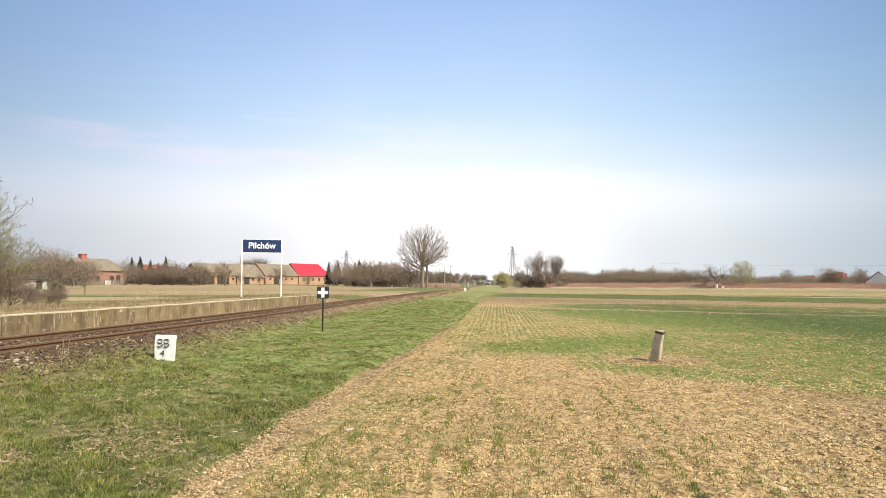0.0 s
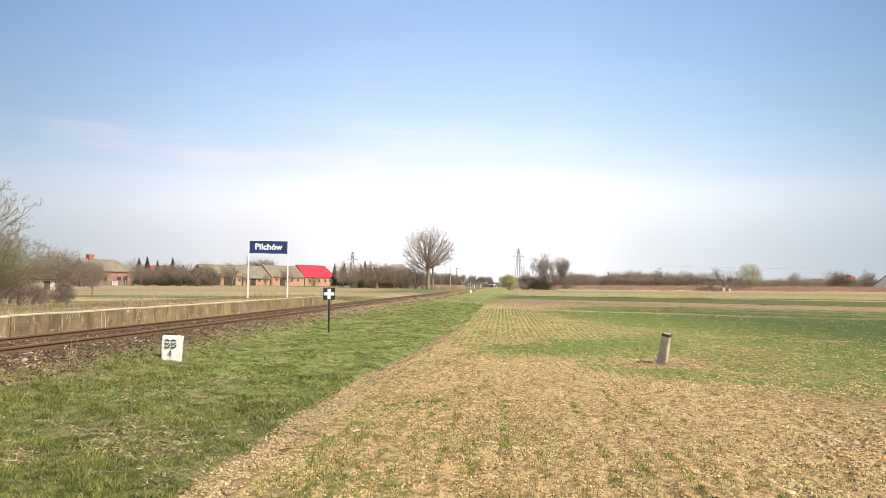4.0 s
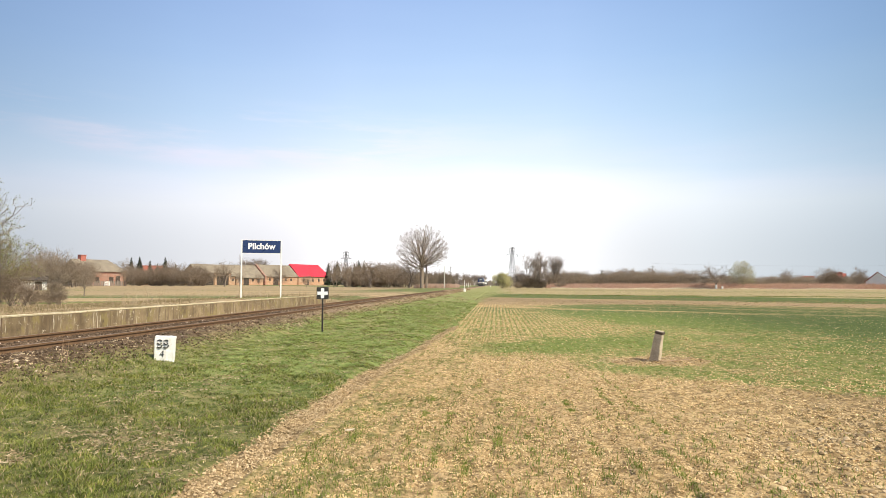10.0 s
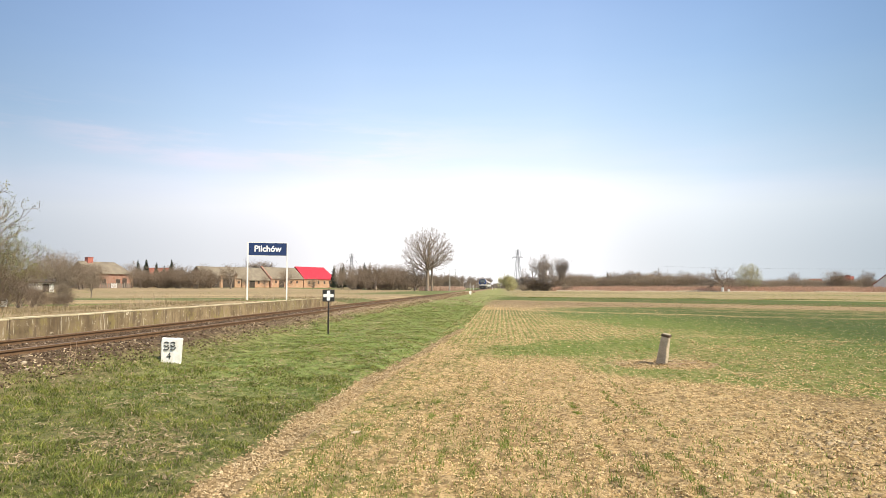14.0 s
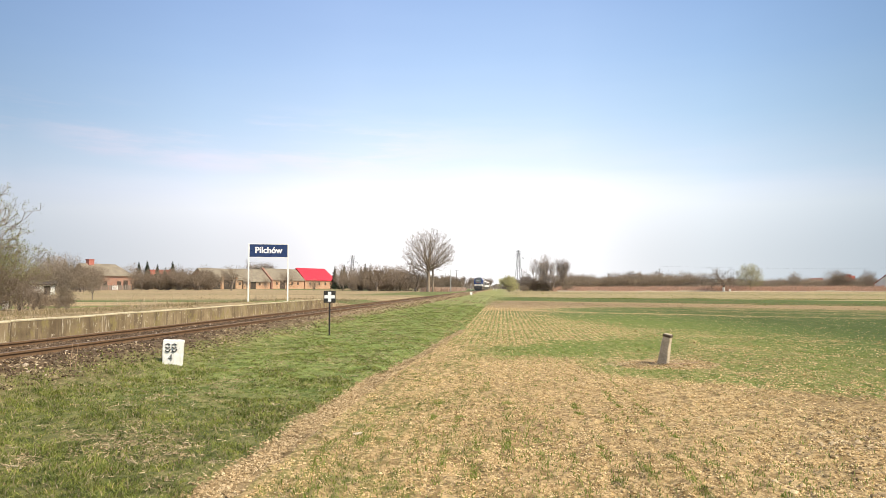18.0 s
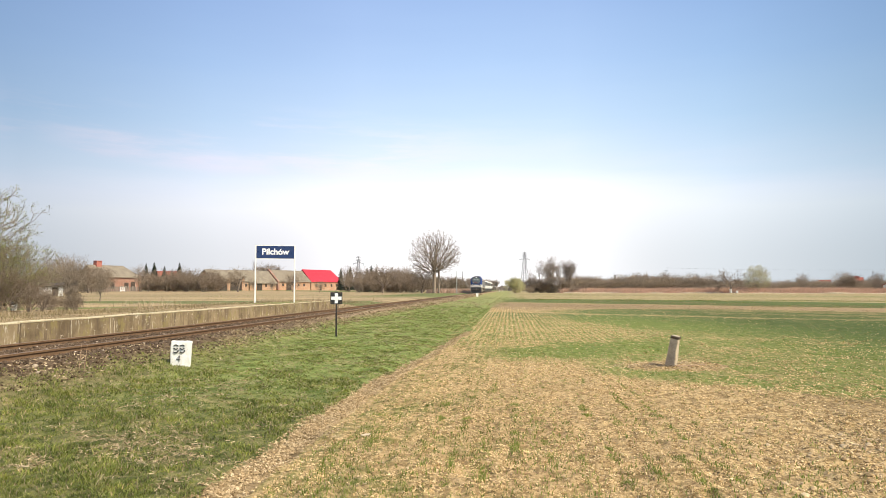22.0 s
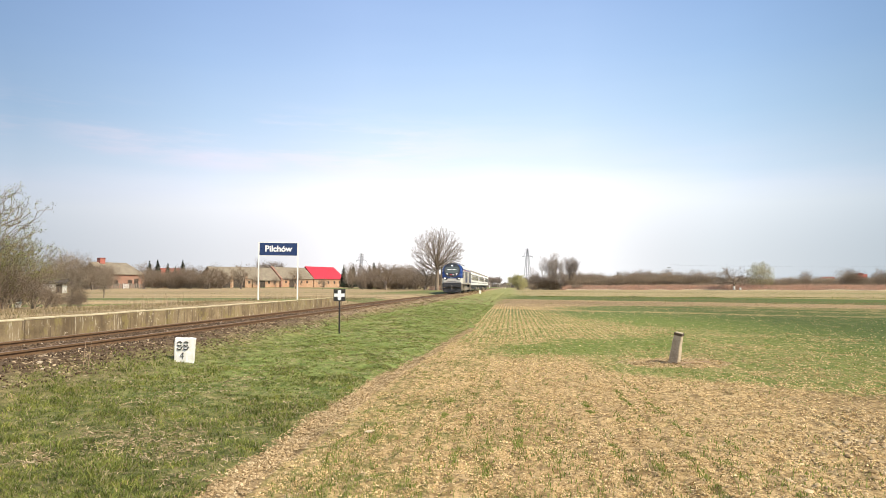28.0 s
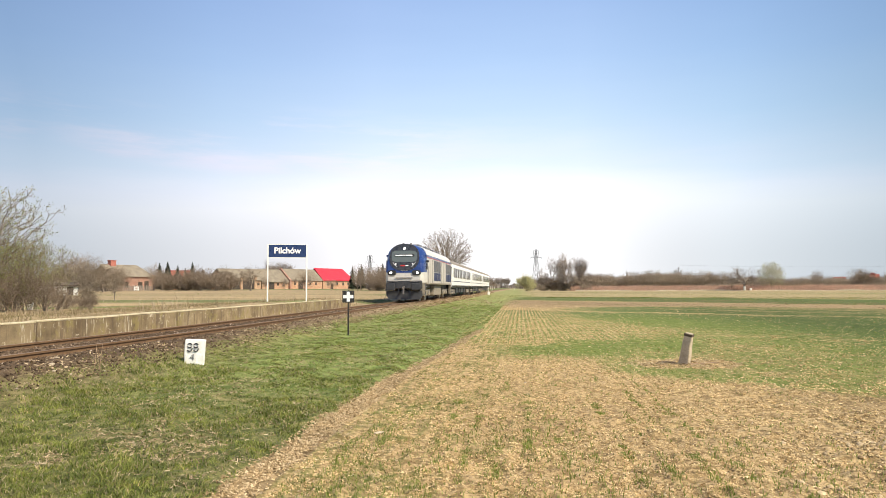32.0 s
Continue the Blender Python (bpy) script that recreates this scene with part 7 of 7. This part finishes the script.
# rough clods where the soil was turned, at the near corner of the field
def clods(n, label):
    """Rounded uneven clods, half sunk, each with twenty faces."""
    g = (1 + 5 ** 0.5) / 2
    ball = np.array([(0, a, b * g) for a in (-1, 1) for b in (-1, 1)] + [(a, b * g, 0) for a in (-1, 1) for b in (-1, 1)] + [(b * g, 0, a) for a in (-1, 1) for b in (-1, 1)], float) / math.sqrt(1 + g * g)
    side = 2 / math.sqrt(1 + g * g) + 1e-3
    tri = np.array([(i, j, k) for i, j, k in itertools.combinations(range(12), 3) if max(np.linalg.norm(ball[i] - ball[j]), np.linalg.norm(ball[j] - ball[k]), np.linalg.norm(ball[i] - ball[k])) < side])
    out = np.einsum("ij,ij->i", np.cross(ball[tri[:, 1]] - ball[tri[:, 0]], ball[tri[:, 2]] - ball[tri[:, 0]]), ball[tri[:, 0]])
    tri[out < 0] = tri[out < 0][:, ::-1]
    y = rs.uniform(4.2, 9.5, n)
    x = rs.uniform(1.6, 0.72 * y + 1.5, n)
    keep = rs.uniform(0, 1, n) < smooth_step(x - 0.25 * (y - 5) + 1.2 * (lattice(x, y, 0.7, 44) - 0.5), 1.9, 3.6) * (1 - smooth_step(y, 7.6, 9.4))
    x, y = x[keep], y[keep]
    n = len(x)
    size = 0.010 + 0.022 * rs.uniform(0, 1, n) ** 2
    v = ball[None] * rs.uniform(0.75, 1.2, (n, 12, 1)) * np.stack([rs.uniform(0.8, 1.5, n), rs.uniform(0.8, 1.3, n), rs.uniform(0.5, 0.9, n)], 1)[:, None]
    v = v * size[:, None, None] + np.stack([x, y, land(x, y) + size * 0.2], 1)[:, None]
    f = (np.arange(n)[:, None, None] * 12 + tri[None]).reshape(-1, 3)
    return tagged(part("rough_clods", fast_mesh("rough_clods", v.reshape(-1, 3), f, FURROW), FURROW), label, "soil", kind="stuff")


clods(5200, "rounded rough clods of turned soil")
# crumbs of dry soil, thin and tilted every way
x, y = wedge(330000, 3.4, 40, -2.2, 30)
keep = rs.uniform(0, 1, len(x)) < (1 - 0.9 * smooth_step(crop_cover(x, y), 0.42, 0.66) * smooth_step(y, 11, 14)) * np.clip((0.45 * lattice(x, y, 0.10, 49) + 0.35 * lattice(x, y * 0.6, 0.24, 28) + 0.2 * lattice(x, y, 1.1, 39) - 0.40) * 5, 0.06, 1)
keep &= (x > -0.9) | (y > 8) | (rs.uniform(0, 1, len(x)) < 0.35 + 0.5 * smooth_step(x + 0.25 * y, -0.9, 0.6))
x, y = x[keep], y[keep]
flakes("soil_crumbs", "dry crumbs of pale soil covering the field", x, y, land(x, y), rs.uniform(0.008, 0.030, len(x)) * (0.75 + 0.03 * y), rs.uniform(0.004, 0.015, len(x)) * (0.75 + 0.04 * y), CLOD, "soil")
# pale crumbs along the drilled rows farther out
x, y = wedge(22000, 11, 60, -1.7, 12)
x = np.round(x / 0.2) * 0.2 + rs.normal(0, 0.02, len(x)) + SKEW * y
keep = rs.uniform(0, 1, len(x)) < (1 - 0.8 * smooth_step(crop_cover(x, y), 0.45, 0.75)) * (1 - 0.9 * smooth_step(x, 3.5, 7) * smooth_step(y, 18, 24))
x, y = x[keep], y[keep]
lumps("row_crumbs", "pale crumbs of soil along the drilled rows", x, y, land(x, y), rs.uniform(0.012, 0.026, len(x)) * (0.7 + 0.022 * y), CLOD, "soil")
# ballast
x, y = wedge(60000, 6.0, 110, -9.95, -6.5, 1.2)
keep = (np.abs(np.abs(x - TRACK_X) - 0.75) > 0.07) & ((x < -7.5) | (rs.uniform(0, 1, len(x)) < 0.22))
x, y = x[keep] + SKEW * y[keep] + bend(y[keep]), y[keep]
lumps("ballast_stones", "dusty brown ballast stones between the rails", x, y, land(x, y), rs.uniform(0.010, 0.034, len(x)), BALLAST, "ballast", 0.8)
x, y = wedge(9000, 8.5, 90, -7.6, -6.45, 1.0)
keep = rs.uniform(0, 1, len(x)) < np.clip((lattice(x, y, 0.8, 46) - 0.42) * 3, 0.05, 1)
x, y = x[keep] + bend(y[keep]), y[keep]
flakes("dead_leaves", "pale dead leaves at the foot of the ballast", x, y, land(x, y), rs.uniform(0.02, 0.06, len(x)), rs.uniform(0.01, 0.03, len(x)), PALESTRAW, "leaves")
x, y = wedge(14000, 15, 160, -7.7, -6.5, 0.8)
x = x + SKEW * y
keep = rs.uniform(0, 1, len(x)) < 0.25 + 0.75 * (lattice(x, y * 0.5, 0.8, 45) > 0.5)
x, y = x[keep], y[keep]
flakes("shoulder_straw", "pale dead grass and flecks on the ballast shoulder", x, y, land(x, y) + 0.01, rs.uniform(0.02, 0.06, len(x)) * (0.6 + 0.03 * y), 0.006 + 0.001 * y, STRAW, "straw")
# dry grass on and behind the platform
x, y = wedge(26000, 12, 60, -20, -10.35)
zz = np.where((y < PLAT_END) & (x > -13.8), PLAT_TOP - 0.02, land(x, y))
h = rs.uniform(0.04, 0.18, len(x)) * (0.5 + 1.3 * lattice(x, y, 2.0, 51)) + (rs.uniform(0, 1, len(x)) < 0.02) * rs.uniform(0.1, 0.5, len(x))
blades("platform_grass", "dry straw-coloured grass on the platform", x, y, zz, h * 0.48, 0.006 + 0.0005 * y, DRYGRASS, "grass", 0.5)
x, y = wedge(4500, 15, 46, -17, -11.2)
zz = np.where((y < PLAT_END) & (x > -13.8), PLAT_TOP - 0.02, land(x, y))
blades("dry_weeds", "tall dry brown weeds behind the platform edge", x, y, zz, rs.uniform(0.08, 0.65, len(x)) * smooth_step(lattice(x, y, 1.6, 52), 0.58, 0.85) + 0.03, np.full(len(x), 0.010), DRYWEED, "weeds", 0.5)
# coarser tufts on the verge farther off
x, y = wedge(7000, 28, 135, -6.6, 3.0)
keep = (x < -1.6 + 5.5 * smooth_step(y, 45, 120)) & (lattice(x, y, 1.5, 55) > 0.35)
x, y = x[keep] + SKEW * y[keep], y[keep]
blades("verge_tufts", "low grass tufts along the distant verge", x, y, land(x, y), rs.uniform(0.02, 0.06, len(x)), 0.02 + 0.0007 * y, GRASS, "grass", 0.9)
# tufts that roughen the distant strips
x, y = rs.uniform(-1, 1, 16000), along(16000, 60, 240)
x = x * y * 0.8
keep = (x > 2.5) | ((x < -14) & (rs.uniform(0, 1, len(x)) < 0.25))
x, y = x[keep], y[keep]
blades("field_tufts", "uneven tufts of grass on the distant strips", x, y, land(x, y), rs.uniform(0.03, 0.10, len(x)) * (lattice(x, y * 0.4, 3.0, 61) ** 2 + 0.15), 0.05 + 0.0012 * y, GRASS, "grass", 0.6)

# dead grass and stubble on the strips beyond the platform, thick in bands
y = along(9000, 34, 215)
x = rs.uniform(-0.74, -0.05, len(y)) * y
keep = (x < -14.5 - 0.02 * y) & (rs.uniform(0, 1, len(x)) < 0.15 + 0.85 * smooth_step(lattice(y * 1.0 + 0.12 * x, x * 0.03, 5.0, 63), 0.35, 0.7))
x, y = x[keep], y[keep]
blades("strip_stubble", "pale dry stubble on the strips before the barns", x, y, land(x, y), rs.uniform(0.02, 0.07, len(x)) * (0.4 + lattice(x, y, 1.2, 65)), 0.008 + 0.0008 * y, DRYWEED, "stubble", 0.6)
# clods turned up on the ploughed strip, and a dark grassy fringe beyond it
n = 3000
x = rs.uniform(2, 60, n)
y = rs.uniform(57, 77, n) - 0.3 * x
lumps("plough_clods", "brown clods on the ploughed strip", x, y, land(x, y), rs.uniform(0.02, 0.055, n), PLOUGHED, "soil")
n = 6000
x = rs.uniform(4, 75, n)
y = 104 - 0.3 * x + rs.normal(0, 1.2, n)
blades("strip_fringe", "dark grassy fringe between two strips", x, y, land(x, y), rs.uniform(0.05, 0.28, n) * lattice(x, y, 3.0, 64), np.full(n, 0.10), GRASS, "grass", 0.5)

# ---- reed belt at the far side of the field ----
n = 42000
f = rs.uniform(0, 1, n)
x = 22 + f * 330 + rs.normal(0, 1.0, n)
deep = rs.uniform(0, 1, n)
y = 270 - 0.385 * (x - 24) * (x < 140) - (44.6 + 0.1 * (x - 140)) * (x >= 140) + deep * 3.2
blades("reed_belt", "russet belt of dry reeds along the field's far edge", x, y, land(x, y), (0.5 + 2.3 * deep ** 0.8) * rs.uniform(0.88, 1.06, n) * (0.88 + 0.2 * lattice(x, y, 5, 71)), np.full(n, 0.2), REED, "reeds", 0.15, 0.45)
n = 20000
x = 22 + rs.uniform(0, 1, n) * 330
y = 270 - 0.385 * (x - 24) * (x < 140) - (44.6 + 0.1 * (x - 140)) * (x >= 140) - rs.uniform(0, 2.5, n)
blades("pale_grass_edge", "pale dry grass at the foot of the reeds", x, y, land(x, y), rs.uniform(0.4, 1.0, n) * (0.15 + 0.85 * lattice(x, y, 5, 72) ** 1.5), np.full(n, 0.2), PALE_REED, "grass", 0.3, 0.5)
n = 5000
x, y = rs.uniform(-21, -11.5, n), rs.uniform(168, 215, n)
blades("dry_bank", "russet dry grass on the bank beside the track", x, y, land(x, y), rs.uniform(0.5, 1.5, n), np.full(n, 0.10), REED, "grass", 0.3)

# ---- woods on the horizon ----
n = 30000
a = rs.uniform(-1.25, 1.05, n)
far = rs.uniform(640, 760, n)
x, y = np.sin(a) * far, np.cos(a) * far
h = 3.0 + 7.0 * lattice(a * 900, a * 0, 30.0, 81) * lattice(a * 900, a * 0, 7.0, 82) + rs.uniform(-1, 1, n)
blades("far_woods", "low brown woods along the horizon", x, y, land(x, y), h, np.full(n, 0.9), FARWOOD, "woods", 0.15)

# ---- single small things ----
stalks = thing("dry_stalks", "two dry weed stalks beside the ballast", "weed", pose(-7.0, 10.3, float(land(-7.0, 10.3))))
DRYSTEM = surface("dry_stem", (0.36, 0.24, 0.15), (0.50, 0.36, 0.24), 0.9)
part("stalk", rod((0, 0, -0.05), (0.035, 0, 0.42), 0.006, 0.003, 6), DRYSTEM, stalks)
part("stalk", rod((0.07, 0.02, -0.05), (0.115, 0.03, 0.40), 0.005, 0.003, 6), DRYSTEM, stalks)
for sx, sy, size in ((-7.35, 9.75, 0.045), (-7.15, 9.55, 0.032), (-6.95, 9.65, 0.028), (-1.62, 7.45, 0.034), (-3.6, 6.6, 0.022), (0.05, 11.6, 0.025)):
    bm = bmesh.new()
    bmesh.ops.create_icosphere(bm, subdivisions=2, radius=size)
    for v in bm.verts:
        v.co += noise.noise_vector(v.co * 20) * size * 0.4
        v.co.z *= 0.6
    if sx == -1.62:
        bmesh.ops.transform(bm, matrix=pose(0, 0, 0, 0, 0, 35) @ Matrix.Diagonal((2.1, 0.8, 0.9, 1)), verts=bm.verts)
    st = part("pale_stone", bm, STONEPOST, None, "", pose(sx, sy, float(land(sx, sy)) + size * 0.35))
    tagged(st, "small pale stone lying on the ground", "stone", "pale stones")
white_post = thing("white_post", "stout whitewashed post at the field's far edge", "post", pose(81.6, 247.8, float(land(81.6, 247.8))))
part("shaft", box(-0.3, 0.3, -0.3, 0.3, -0.2, 0.9, 0.06), LIMEWASH, white_post)
part("cap", box(-0.34, 0.34, -0.34, 0.34, 0.9, 0.98, 0.03), LIMEWASH, white_post)
hectometre(pose(-24.6, 31, float(land(-24.6, 31)) - 0.1, 0, 4, 30), False, "small whitewashed stone among the brushwood", (0.26, 0.18, 0.5))
stick = part("dry_stick", rod((0, 0, 0), (0.62, 0.10, 0.03), 0.012, 0.006, 6), DRYSTEM, None, "", pose(SX + 0.12, SY - 0.12, float(land(SX + 0.3, SY - 0.1)) + 0.03))
tagged(stick, "dry pale stick lying beside the concrete post", "stick")
a, d = rs.uniform(0, 2 * math.pi, 900), rs.uniform(0.1, 0.95, 900)
x, y = SX + np.cos(a) * d * 1.3, SY + np.sin(a) * d * 0.6
flakes("post_straw", "dry straw heaped round the concrete post", x, y, land(x, y), rs.uniform(0.03, 0.11, 900), np.full(900, 0.016), LITTER, "straw")

# ---- sleepers ----
sleeper_mesh = part("sleeper", box(-1.25, 1.25, -0.12, 0.12, 0.30, RAIL_Z - 0.155, 0.012), SLEEPER, track, "", pose(float(bend(8)), 8, 0))
plate_bm = bmesh.new()
for s in (-0.75, 0.75):
    box(s - 0.17, s + 0.17, -0.075, 0.075, RAIL_Z - 0.156, RAIL_Z - 0.138, 0, plate_bm)
    for e in (-0.1, 0.1):
        box(s + e - 0.02, s + e + 0.02, -0.05, 0.05, RAIL_Z - 0.138, RAIL_Z - 0.11, 0, plate_bm)
chair = part("rail_chairs", plate_bm, RUST, sleeper_mesh)
for k in range(1, 230):
    o = part("sleeper", sleeper_mesh.data, None, track, "", pose(rng.uniform(-0.02, 0.02) + float(bend(8 + k * 0.62)), 8 + k * 0.62, rng.uniform(-0.004, 0.0), 0, 0, rng.uniform(-0.4, 0.4)))
    if k < 110:
        part("rail_chairs", chair.data, None, o)


# ---- motion of the train ----
# seconds, and how far ahead of the eye the locomotive's nose stands
RUN = [(0, 520), (3, 462), (6, 406), (9, 352), (12, 302.5), (14.5, 266), (17, 232), (19, 205.5), (21, 179.5), (23, 154), (25, 128.5), (27.5, 98.2), (28.5, 86.6), (29.5, 75.2), (30.5, 64), (31.5, 53), (32, 47.6)]


def motions():
    for ob, behind in TRAIN:
        walk(ob, [(t, pose(TRACK_X + SKEW * (d + behind), d + behind, RAIL_Z, 0, 0, -math.degrees(SKEW))) for t, d in RUN])
    far, near = RUN[0][1], RUN[-1][1]
    turns = int((far - near) / 0.58) + 1
    dists = [far - (far - near) * k / turns for k in range(turns + 1)]
    times = np.interp([-d for d in dists], [-r[1] for r in RUN], [r[0] for r in RUN])
    for ob, behind in TRAIN:
        for wheels in [c for c in ob.children if c.name.startswith("wheelset")]:
            y, r = wheels.location.y, wheels.location.z
            walk(wheels, [(float(t), pose(0, y, r, math.degrees((far - d) / r))) for t, d in zip(times, dists)])


motions()
